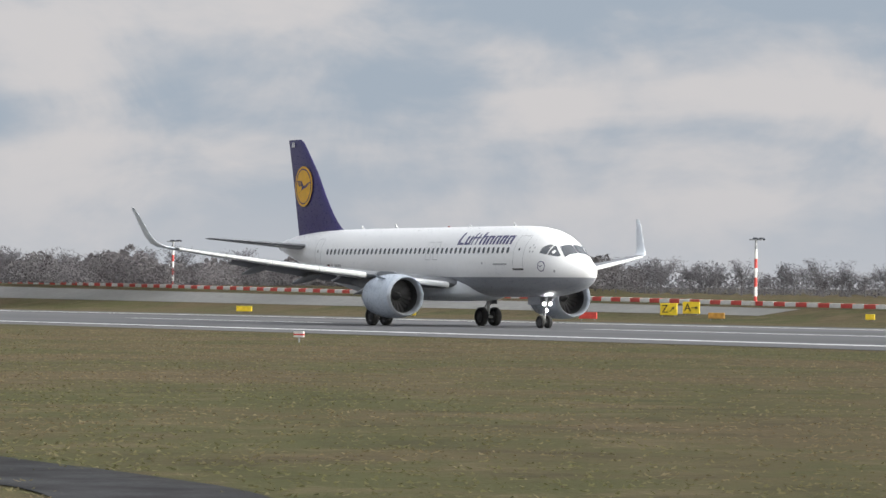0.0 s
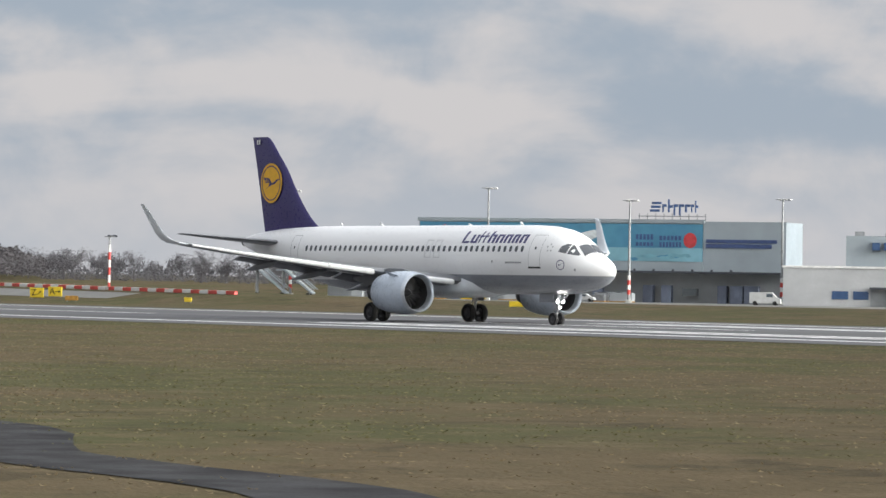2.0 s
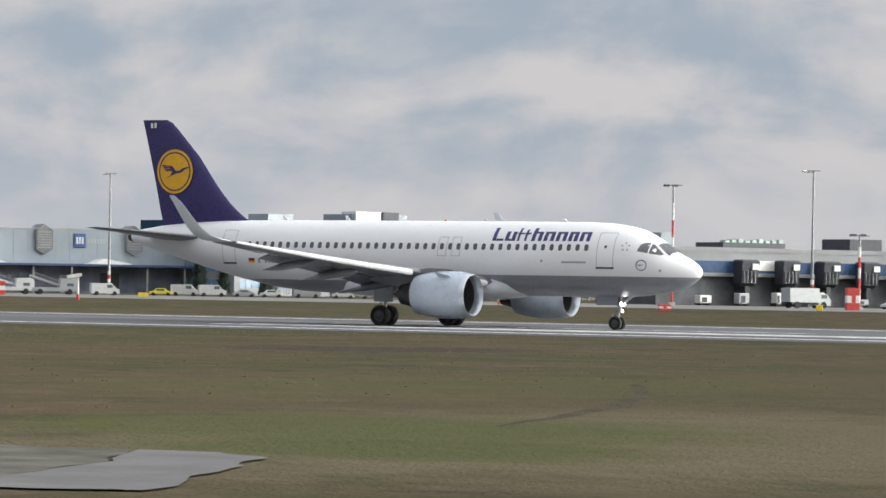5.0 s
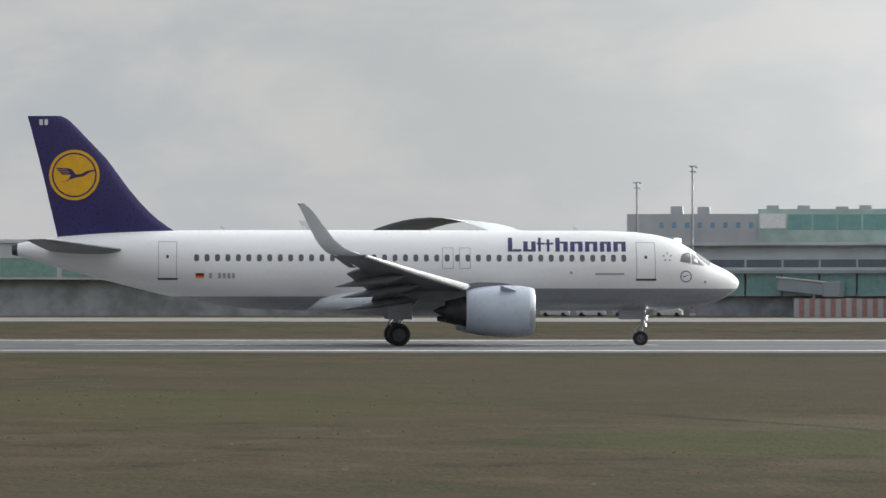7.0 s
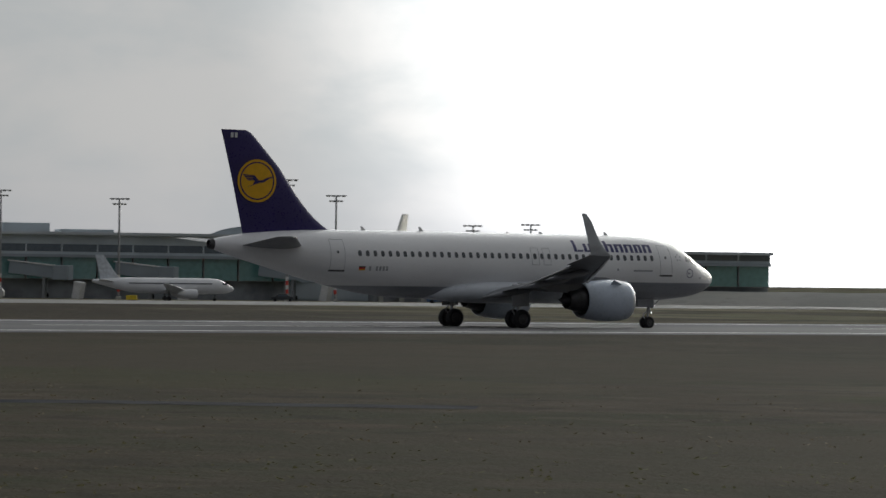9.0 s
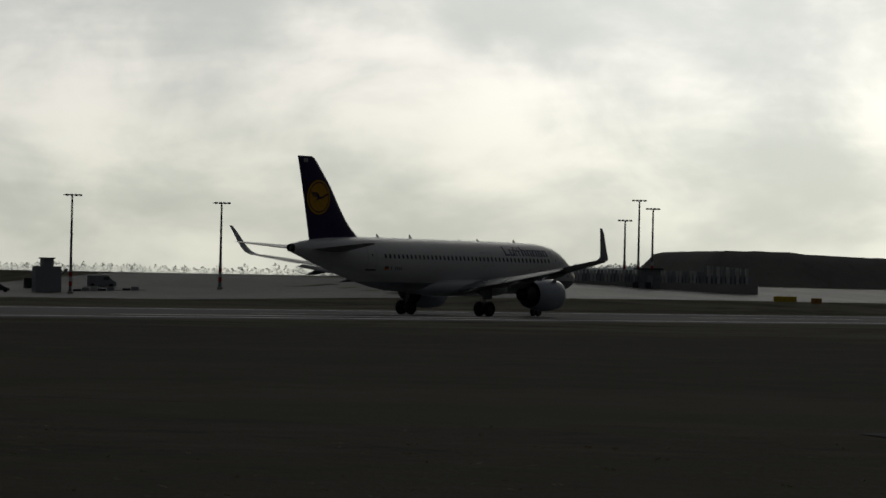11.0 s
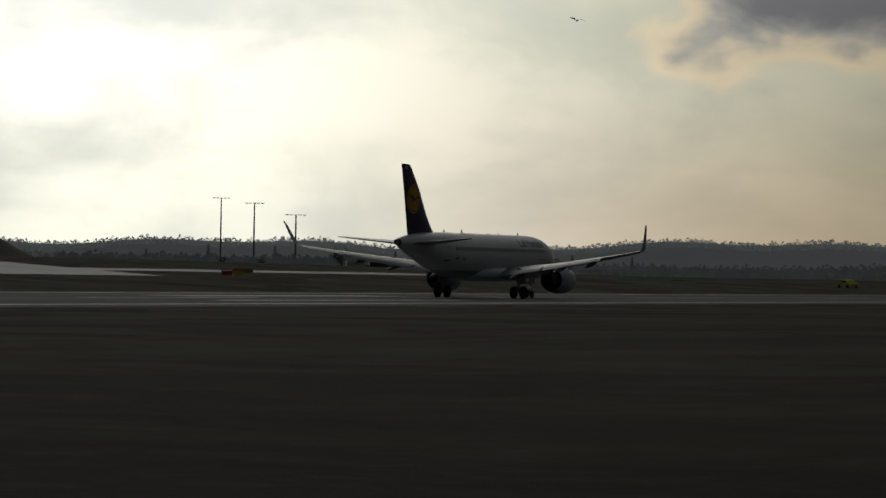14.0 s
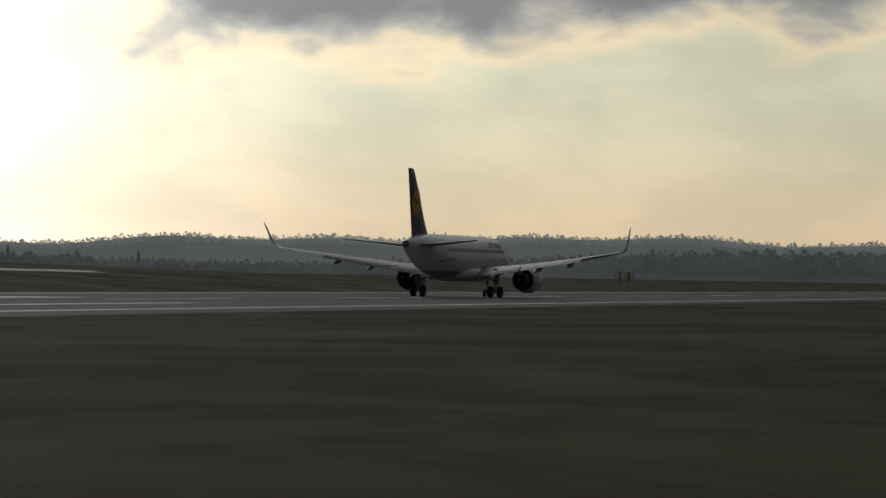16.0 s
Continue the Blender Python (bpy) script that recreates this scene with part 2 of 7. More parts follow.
def glass_material(name, color=(0.02, 0.03, 0.04), rough=0.08, spec=0.7):
    m = bpy.data.materials.new(name)
    m.use_nodes = True
    n = Nodes(m.node_tree)
    b = n.add("ShaderNodeBsdfPrincipled")
    out = n.add("ShaderNodeOutputMaterial")
    n.link(b.outputs[0], out.inputs[0])
    tc = n.add("ShaderNodeTexCoord").outputs["Object"]
    v = n.noise(tc, 1.7, 2.0)
    n.link(n.mix(v, color, tuple(min(1, c * 1.8) for c in color)), b.inputs["Base Color"])
    b.inputs["Roughness"].default_value = rough
    b.inputs["Specular IOR Level"].default_value = spec
    return m


GRASS = ground_material("grass", ((0.084, 0.066, 0.040), (0.059, 0.059, 0.028), (0.118, 0.094, 0.061), (0.033, 0.028, 0.018)), (0.07, 1.6, 9.0), spec=0.06, backlit_earth=0.82, local_tones=True)
SOIL = ground_material("bare_soil", ((0.055, 0.046, 0.032), (0.07, 0.062, 0.036), (0.095, 0.08, 0.052), (0.03, 0.026, 0.018)), (0.3, 2.0, 9.0))
ASPHALT = material("asphalt", (0.118, 0.118, 0.125), 0.88, spec=0.15, spread=0.14, scale=0.05, fine=3.0, bump=0.15, coords="Object", stretch=(0.25, 1.6, 1))
APRON_CONC = material("apron_concrete", (0.15, 0.147, 0.142), 0.75, spread=0.12, scale=0.06, fine=1.5, bump=0.1)
WET_CONC = material("wet_concrete", (0.17, 0.168, 0.165), 0.62, spread=0.15, scale=0.08, fine=1.5, bump=0.05)
OLD_ASPHALT = material("old_asphalt", (0.054, 0.054, 0.057), 0.95, spec=0.03, spread=0.25, scale=0.7, fine=14.0, bump=0.5)
OLD_CONCRETE = material("old_concrete", (0.122, 0.118, 0.102), 0.95, spec=0.05, spread=0.2, scale=0.9, fine=12.0, bump=0.5)
PALE_SLAB = material("pale_slab", (0.15, 0.146, 0.148), 0.92, spec=0.06, spread=0.1, scale=0.5, fine=9.0, bump=0.2)
WHITE_LINE = material("runway_paint", (0.74, 0.74, 0.74), 0.6, spread=0.16, scale=0.4, fine=5.0)
BODY_PAINT = two_tone("aircraft_paint", (0.79, 0.795, 0.81), (0.30, 0.315, 0.35), 2.93)
AIR_WHITE = material("aircraft_white", (0.76, 0.77, 0.785), 0.3, spread=0.05, scale=0.6, fine=6.0)
AIR_GREY = material("wing_grey", (0.155, 0.163, 0.18), 0.38, spread=0.1, scale=0.8, fine=8.0)
NACELLE = material("nacelle_paint", (0.47, 0.53, 0.62), 0.3, spread=0.06, scale=0.8, fine=7.0)
FAIRING = material("fairing_paint", (0.60, 0.635, 0.68), 0.32, spread=0.07, scale=0.7, fine=7.0)
LIP_METAL = material("polished_lip", (0.58, 0.62, 0.68), 0.36, metal=0.8, spread=0.06)
DARK_METAL = material("dark_metal", (0.08, 0.08, 0.085), 0.45, metal=0.6, spread=0.2, scale=2.0)
STEEL = material("gear_steel", (0.42, 0.43, 0.45), 0.4, metal=0.4, spread=0.15, scale=4.0)
RUBBER = material("tyre_rubber", (0.022, 0.022, 0.024), 0.85, spread=0.2, scale=6.0)
RIM = material("wheel_rim", (0.09, 0.09, 0.095), 0.5, metal=0.3)
NAVY = material("navy_paint", (0.030, 0.022, 0.125), 0.32, spread=0.06, scale=0.7, fine=8.0)
TITLE_BLUE = material("title_blue", (0.028, 0.026, 0.13), 0.35, spread=0.05)
YELLOW = material("emblem_yellow", (0.78, 0.42, 0.015), 0.4, spread=0.05)
CABIN_GLASS = glass_material("cabin_glass", (0.05, 0.055, 0.065), 0.15)
COCKPIT_GLASS = glass_material("cockpit_glass", (0.05, 0.054, 0.062), 0.1, 1.0)
SEAM = material("panel_seam", (0.36, 0.37, 0.39), 0.5, spread=0.1)
LAMP_GLOW = material("lamp_glow", (1.0, 0.98, 0.95), 0.3, spread=0.0, emit=60.0)
BEACON = material("beacon_red", (0.22, 0.03, 0.025), 0.3, spread=0.0)
FLAG_BLACK = material("flag_black", (0.02, 0.02, 0.02), 0.5)
FLAG_RED = material("flag_red", (0.6, 0.02, 0.02), 0.5)


# ---- mesh helpers ----
def mesh_from(bm, name, mat, smooth=False):
    bmesh.ops.recalc_face_normals(bm, faces=bm.faces)
    me = bpy.data.meshes.new(name)
    bm.to_mesh(me)
    bm.free()
    me.materials.append(mat)
    if smooth:
        me.polygons.foreach_set("use_smooth", [True] * len(me.polygons))
        me.set_sharp_from_angle(angle=radians(38))
    return me


def part(name, bm, mat, parent, label="", smooth=False):
    ob = new(name, mesh_from(bm, name, mat, smooth))
    ob.parent = parent
    if label:
        tagged(ob, label)
    return ob


def thing(name, label, category, at=None, group="", kind=""):
    ob = new(name)
    ob.empty_display_size = 0.3
    if at is not None:
        ob.matrix_basis = at
    return tagged(ob, label, category, group, kind)


def solid(name, bm, mat, label, category, group="", kind="", smooth=False, at=None):
    ob = new(name, mesh_from(bm, name, mat, smooth))
    if at is not None:
        ob.matrix_basis = at
    return tagged(ob, label, category, group, kind)


def box(bm, x0, x1, y0, y1, z0, z1, m=None):
    c = [(x0, y0, z0), (x1, y0, z0), (x1, y1, z0), (x0, y1, z0), (x0, y0, z1), (x1, y0, z1), (x1, y1, z1), (x0, y1, z1)]
    v = [bm.verts.new(m @ Vector(p) if m else p) for p in c]
    for f in ((3, 2, 1, 0), (4, 5, 6, 7), (0, 1, 5, 4), (1, 2, 6, 5), (2, 3, 7, 6), (3, 0, 4, 7)):
        bm.faces.new([v[i] for i in f])
    return bm


def boxed(*a, m=None):
    return box(bmesh.new(), *a, m=m)


def bevelled(bm, w, seg=1):
    bmesh.ops.bevel(bm, geom=bm.edges[:], offset=w, segments=seg, affect="EDGES", profile=0.6)
    return bm


def rings(bm, loops, closed=True, cap=True):
    """Skin a row of vertex loops."""
    vs = [[bm.verts.new(p) for p in lp] for lp in loops]
    for a, b in zip(vs[:-1], vs[1:]):
        n = len(a)
        for i in range(n if closed else n - 1):
            j = (i + 1) % n
            bm.faces.new((a[i], a[j], b[j], b[i]))
    if cap:
        for lp in (vs[0], vs[-1]):
            try:
                bm.faces.new(lp)
            except ValueError:
                pass
    return bm


def turned(bm, profile, seg=32, m=None, cap=False):
    """Lathe: profile of (along, radius) about the x axis."""
    loops = []
    for a, r in profile:
        lp = [Vector((a, r * math.cos(k * math.tau / seg), r * math.sin(k * math.tau / seg))) for k in range(seg)]
        loops.append([m @ p for p in lp] if m else lp)
    return rings(bm, loops, cap=cap)


def rod(bm, p, q, r0, r1=None, seg=8):
    p, q = Vector(p), Vector(q)
    r1 = r0 if r1 is None else r1
    rot = (q - p).to_track_quat("Z", "Y").to_matrix()
    loops = []
    for c, r in ((p, r0), (q, r1)):
        loops.append([c + rot @ Vector((r * math.cos(k * math.tau / seg), r * math.sin(k * math.tau / seg), 0)) for k in range(seg)])
    return rings(bm, loops)


# ---- the airliner: nose at the origin, x forward, z up ----
STATIONS = [  # distance aft, centre height, half width, half height
    (a, (top + low) / 2, wide, (top - low) / 2) for a, low, top, wide in (
        (0.0, 3.17, 3.23, 0.03), (0.06, 3.0, 3.42, 0.21), (0.25, 2.79, 3.62, 0.44), (0.6, 2.54, 3.86, 0.72), (1.0, 2.34, 4.06, 0.96), (1.4, 2.2, 4.25, 1.15), (1.75, 2.12, 4.45, 1.29),
        (2.0, 2.07, 4.62, 1.38), (2.3, 2.02, 4.85, 1.47), (2.6, 1.98, 5.05, 1.54), (3.0, 1.93, 5.28, 1.63), (3.5, 1.87, 5.5, 1.73), (4.2, 1.84, 5.69, 1.83), (5.4, 1.8, 5.86, 1.93), (7.0, 1.79, 5.92, 1.97),
        (12.0, 1.79, 5.93, 1.975), (18.0, 1.79, 5.93, 1.975), (23.5, 1.79, 5.93, 1.975), (25.2, 1.855, 5.925, 1.965), (27.0, 2.06, 5.92, 1.91), (29.0, 2.44, 5.9, 1.76), (31.0, 2.91, 5.85, 1.5),
        (33.0, 3.43, 5.75, 1.17), (35.0, 3.96, 5.58, 0.81), (36.5, 4.39, 5.35, 0.5), (37.15, 4.58, 5.22, 0.34))]


def station(a):
    for s, t in zip(STATIONS[:-1], STATIONS[1:]):
        if a <= t[0]:
            k = (a - s[0]) / (t[0] - s[0])
            return [s[i] + (t[i] - s[i]) * k for i in (1, 2, 3)]
    return list(STATIONS[-1][1:])


def skin_y(a, z):
    zc, hw, hh = station(a)
    u = max(-1.0, min(1.0, (z - zc) / hh))
    return hw * math.sqrt(max(0.0, 1 - u * u))


def skin_patch(bm, poly, side, off=0.012, cuts=3):
    """A patch of paint that follows the body; poly of (aft, height)."""
    outer = [bm.verts.new((-a, side * (skin_y(a, z) + off), z)) for a, z in poly]
    f = bm.faces.new(outer)
    if cuts:
        bmesh.ops.triangulate(bm, faces=[f])
        for _ in range(cuts):
            long = [e for e in bm.edges if e.calc_length() > 0.35]
            if not long:
                break
            bmesh.ops.subdivide_edges(bm, edges=long, cuts=1)
        for v in bm.verts:
            v.co.y = side * (skin_y(-v.co.x, v.co.z) + off)
    return bm


def rounded(a0, a1, z0, z1, r=0.06, n=3):
    pts = []
    for cx, cz, s in ((a1 - r, z1 - r, 0), (a0 + r, z1 - r, 1), (a0 + r, z0 + r, 2), (a1 - r, z0 + r, 3)):
        for k in range(n + 1):
            t = (s + k / n) * math.pi / 2
            pts.append((cx + r * math.cos(t), cz + r * math.sin(t)))
    return pts


def outline(bm, a0, a1, z0, z1, side, w=0.03):
    """The seam round a door."""
    steps = 8
    for aa in (a0, a1):
        for k in range(steps):
            za, zb = z0 + (z1 - z0) * k / steps, z0 + (z1 - z0) * (k + 1) / steps
            q = [(-aa - s * w / 2, side * (skin_y(aa, z) + 0.012), z) for s, z in ((-1, za), (1, za), (1, zb), (-1, zb))]
            bm.faces.new([bm.verts.new(p) for p in q])
    for zz in (z0, z1):
        q = [(-a, side * (skin_y(a, z) + 0.012), z) for a, z in ((a0, zz - w / 2), (a1, zz - w / 2), (a1, zz + w / 2), (a0, zz + w / 2))]
        bm.faces.new([bm.verts.new(p) for p in q])
    return bm


def foil(le, te, y, z, thick, n=9, twist=0.0, vertical=False, camber=0.015):
    """One wing section between leading and trailing edge (x values)."""
    c = le - te
    up, lo = [], []
    for k in range(n + 1):
        u = 0.5 * (1 - math.cos(math.pi * k / n))
        t = thick * c * 5 * (0.2969 * math.sqrt(u) - 0.126 * u - 0.3516 * u * u + 0.2843 * u ** 3 - 0.1036 * u ** 4)
        m = camber * c * 4 * u * (1 - u)
        up.append((le - u * c, m + t))
        lo.append((le - u * c, m - t))
    pts = up + lo[-2:0:-1]
    if vertical:
        return [Vector((x, h, z)) for x, h in pts]
    return [Vector((x, y, z + h + twist * (x - te))) for x, h in pts]


def wing_line(y):
    """Leading edge, trailing edge and height of the wing at |y|."""
    le = -12.0 - max(0.0, y - 1.97) * 0.53
    te = -18.75 if y < 6.4 else -18.75 - (y - 6.4) * 0.243
    z = 2.45 + (y - 1.97) * 0.115 + 0.0016 * (y - 1.97) ** 2
    return le, te, z


def build_wing(root, s):
    bm = bmesh.new()
    sec = []
    for y in (0.6, 1.97, 3.2, 4.8, 6.4, 8.4, 10.4, 12.4, 14.4, 16.4):
        le, te, z = wing_line(max(y, 1.97))
        th = 0.135 - 0.03 * (y / 16.4)
        sec.append(foil(le, te + 0.16 * (le - te), s * y, z, th, twist=0.015))
    rings(bm, sec)
    wing = part("wing", bm, AIR_GREY, root, "grey swept wing panel", smooth=True)
    # leading-edge slats, drooped forward, bright
    for y0, y1 in ((2.3, 4.9), (6.6, 9.0), (9.05, 11.4), (11.45, 13.8), (13.85, 16.2)):
        bm = bmesh.new()
        loops = []
        for y in (y0, y1):
            le, te, z = wing_line(y)
            c = le - te
            pr = [(0.07, 0.02), (0.075, -0.012), (0.055, -0.04), (0.02, -0.054), (-0.06, -0.05), (-0.02, -0.028), (0.0, 0.0), (-0.05, 0.038), (-0.1, 0.052), (-0.03, 0.052), (0.03, 0.042)]
            loops.append([Vector((le + u * 0.62 * min(c, 4.2), s * y, z + v * 0.8 * min(c, 4.2) - 0.01)) for u, v in pr])
        rings(bm, loops)
        part("slat", bm, AIR_WHITE, wing, "bright leading-edge slat", smooth=True)
    # flaps, lowered a little for take-off
    for y0, y1 in ((2.2, 6.3), (6.5, 12.6)):
        bm = bmesh.new()
        loops = []
        for y in (y0, y1):
            le, te, z = wing_line(y)
            c = 0.2 * (le - te) + 0.25
            pts = foil(0, -c, 0, 0, 0.13)
            m = Matrix.Translation((te + 0.72 * c, s * y, z - 0.05)) @ pose(0, 0, 0, 0, -17, 0)
            loops.append([m @ p for p in pts])
        rings(bm, loops)
        part("flap", bm, AIR_GREY, wing, smooth=True)
    bm = bmesh.new()
    loops = []
    for y in (12.8, 16.2):
        le, te, z = wing_line(y)
        loops.append([Vector((te + 0.36 + p.x, s * y, z + p.z - 0.01)) for p in foil(0, -0.36, 0, 0, 0.12)])
    rings(bm, loops)
    part("aileron", bm, AIR_GREY, wing, smooth=True)
    # canoe fairings over the flap tracks
    for y, ln in ((4.0, 3.4), (8.2, 3.0), (11.4, 2.5)):
        le, te, z = wing_line(y)
        m = Matrix.Translation((te + 1.5, s * y, z - 0.32)) @ pose(0, 0, 0, 0, -9, 0)
        turned(b := bmesh.new(), [(0.9, 0.02), (0.5, 0.14), (0, 0.22), (-ln * 0.5, 0.2), (-ln * 0.8, 0.1), (-ln, 0.015)], 12, m, cap=True)
        part("flap_track_fairing", b, AIR_GREY, wing, smooth=True)
    # upturned wing tip
    bm = bmesh.new()
    le, te, z = wing_line(16.4)
    rows = [(16.4, z, le, te, 0), (16.8, z + 0.08, le - 0.38, te - 0.2, 16), (17.12, z + 0.3, le - 0.92, te - 0.45, 40), (17.32, z + 0.7, le - 1.4, te - 0.74, 62), (17.52, z + 1.35, le - 1.9, te - 1.08, 72), (17.7, z + 1.98, le - 2.36, te - 1.38, 74), (17.82, z + 2.38, le - 2.8, te - 1.6, 74)]
    sec = []
    for y, zz, l, t, tilt in rows:
        pts = foil(l, t, 0, 0, 0.085)
        ca, sa = math.cos(radians(tilt)), math.sin(radians(tilt))
        sec.append([Vector((p.x, s * (y - p.z * sa), zz + p.z * ca)) for p in pts])
    rings(bm, sec)
    part("sharklet", bm, FAIRING, wing, "upturned pale grey wing tip", smooth=True)
    return wing


SPINNERS = []


def build_engine(root, s):
    cy, cz, front = s * 5.75, 1.78, -10.95
    m = Matrix.Translation((front, cy, cz))
    bm = bmesh.new()
    turned(bm, [(-0.28, 1.2), (-0.7, 1.27), (-1.3, 1.3), (-2.0, 1.285), (-2.75, 1.2), (-3.42, 1.06), (-3.43, 1.02), (-2.9, 1.08), (-2.0, 1.1)], 40, m)
    pod = part("engine", bm, NACELLE, root, "pale blue-grey turbofan cowling", smooth=True)
    bm = bmesh.new()
    turned(bm, [(-0.5, 0.98), (-0.25, 1.0), (-0.08, 1.05), (0.0, 1.11), (-0.06, 1.165), (-0.28, 1.202)], 40, m)
    part("intake_lip", bm, LIP_METAL, pod, "polished metal intake lip", smooth=True)
    bm = bmesh.new()
    turned(bm, [(-0.5, 0.98), (-1.1, 1.02), (-1.6, 1.02)], 40, m)
    part("intake_duct", bm, DARK_METAL, pod, smooth=True)
    bm = bmesh.new()
    turned(bm, [(0.42, 0.01), (0.3, 0.09), (0.1, 0.19), (0, 0.24), (-0.15, 0.25)], 20)
    bm.verts.ensure_lookup_table()
    hub = bm.verts[-20:]
    for k in range(20):
        r = Matrix.Rotation((k + 0.5) * math.tau / 20, 4, "X")
        bm.faces.new((hub[k], hub[(k + 1) % 20], bm.verts.new(r @ Vector((-0.16, 0.99, 0.13))), bm.verts.new(r @ Vector((0.02, 1.0, -0.1)))))
    turned(bm, [(-0.2, 0.2), (-0.22, 1.0)], 24)
    me = mesh_from(bm, "fan", DARK_METAL, True)
    fan = new("fan", me)
    fan.parent = pod
    fan.matrix_basis = Matrix.Translation((front - 1.15, cy, cz))
    SPINNERS.append((fan, 90))
    bm = bmesh.new()
    turned(bm, [(-2.6, 0.95), (-3.4, 0.8), (-4.0, 0.64), (-4.45, 0.55), (-4.45, 0.5), (-4.1, 0.46)], 28, m)
    part("core_nozzle", bm, DARK_METAL, pod, "dark metal exhaust nozzle", smooth=True)
    bm = bmesh.new()
    turned(bm, [(-4.1, 0.36), (-4.6, 0.26), (-5.05, 0.03)], 20, m, cap=True)
    part("exhaust_cone", bm, DARK_METAL, pod, smooth=True)
    bm = bmesh.new()
    le, te, z = wing_line(5.75)
    loops = []
    for x, w, zb, zt in ((front - 0.9, 0.03, 3.0, 3.06), (front - 1.6, 0.16, 2.9, 3.2), (front - 2.8, 0.22, 2.7, 3.22), (front - 4.2, 0.2, 2.2, 3.0), (front - 5.6, 0.12, 2.3, 2.75), (front - 6.6, 0.02, 2.55, 2.65)):
        loops.append([Vector((x, cy - w, zb)), Vector((x, cy + w, zb)), Vector((x, cy + w * 0.8, zt)), Vector((x, cy - w * 0.8, zt))])
    rings(bm, loops)
    part("pylon", bm, AIR_GREY, pod, smooth=True)
    bm = bmesh.new()
    for k in (-1,):
        q = [(front - 0.95, cy + k * 0.86, cz + 0.96), (front - 1.75, cy + k * 0.86, cz + 0.98), (front - 1.75, cy + k * 1.2, cz + 1.22)]
        v = [bm.verts.new(p) for p in q] + [bm.verts.new((p[0], p[1] - 0.05, p[2] + 0.05)) for p in q]
        for f in ((0, 1, 2), (5, 4, 3), (0, 3, 4, 1), (1, 4, 5, 2), (2, 5, 3, 0)):
            bm.faces.new([v[i] for i in f])
    part("strake", bm, NACELLE, pod)


def build_wheel(parent, x, y, r, w):
    bm = bmesh.new()
    m = Matrix.Translation((0, 0, 0)) @ Matrix.Rotation(radians(90), 4, "Z")
    turned(bm, [(-w * 0.32, r * 0.56), (-w * 0.5, r * 0.7), (-w * 0.5, r * 0.86), (-w * 0.3, r * 0.985), (0, r), (w * 0.3, r * 0.985), (w * 0.5, r * 0.86), (w * 0.5, r * 0.7), (w * 0.32, r * 0.56)], 32, m)
    tyre = part("wheel", bm, RUBBER, parent, "black rubber tyre", smooth=True)
    tyre.matrix_basis = Matrix.Translation((x, y, r))
    bm = bmesh.new()
    turned(bm, [(-w * 0.34, r * 0.57), (-w * 0.22, r * 0.45), (-w * 0.3, r * 0.2), (-w * 0.38, 0.02), (w * 0.38, 0.02), (w * 0.3, r * 0.2), (w * 0.22, r * 0.45), (w * 0.34, r * 0.57)], 24, m)
    for k in range(8):
        a = k * math.tau / 8
        for sy in (-1, 1):
            c = Vector((math.cos(a) * r * 0.34, sy * w * 0.3, math.sin(a) * r * 0.34))
            rod(bm, c - Vector((0, 0.03, 0)), c + Vector((0, 0.03, 0)), r * 0.06, seg=6)
    part("rim", bm, RIM, tyre, "pale metal wheel rim", smooth=True)
    return tyre




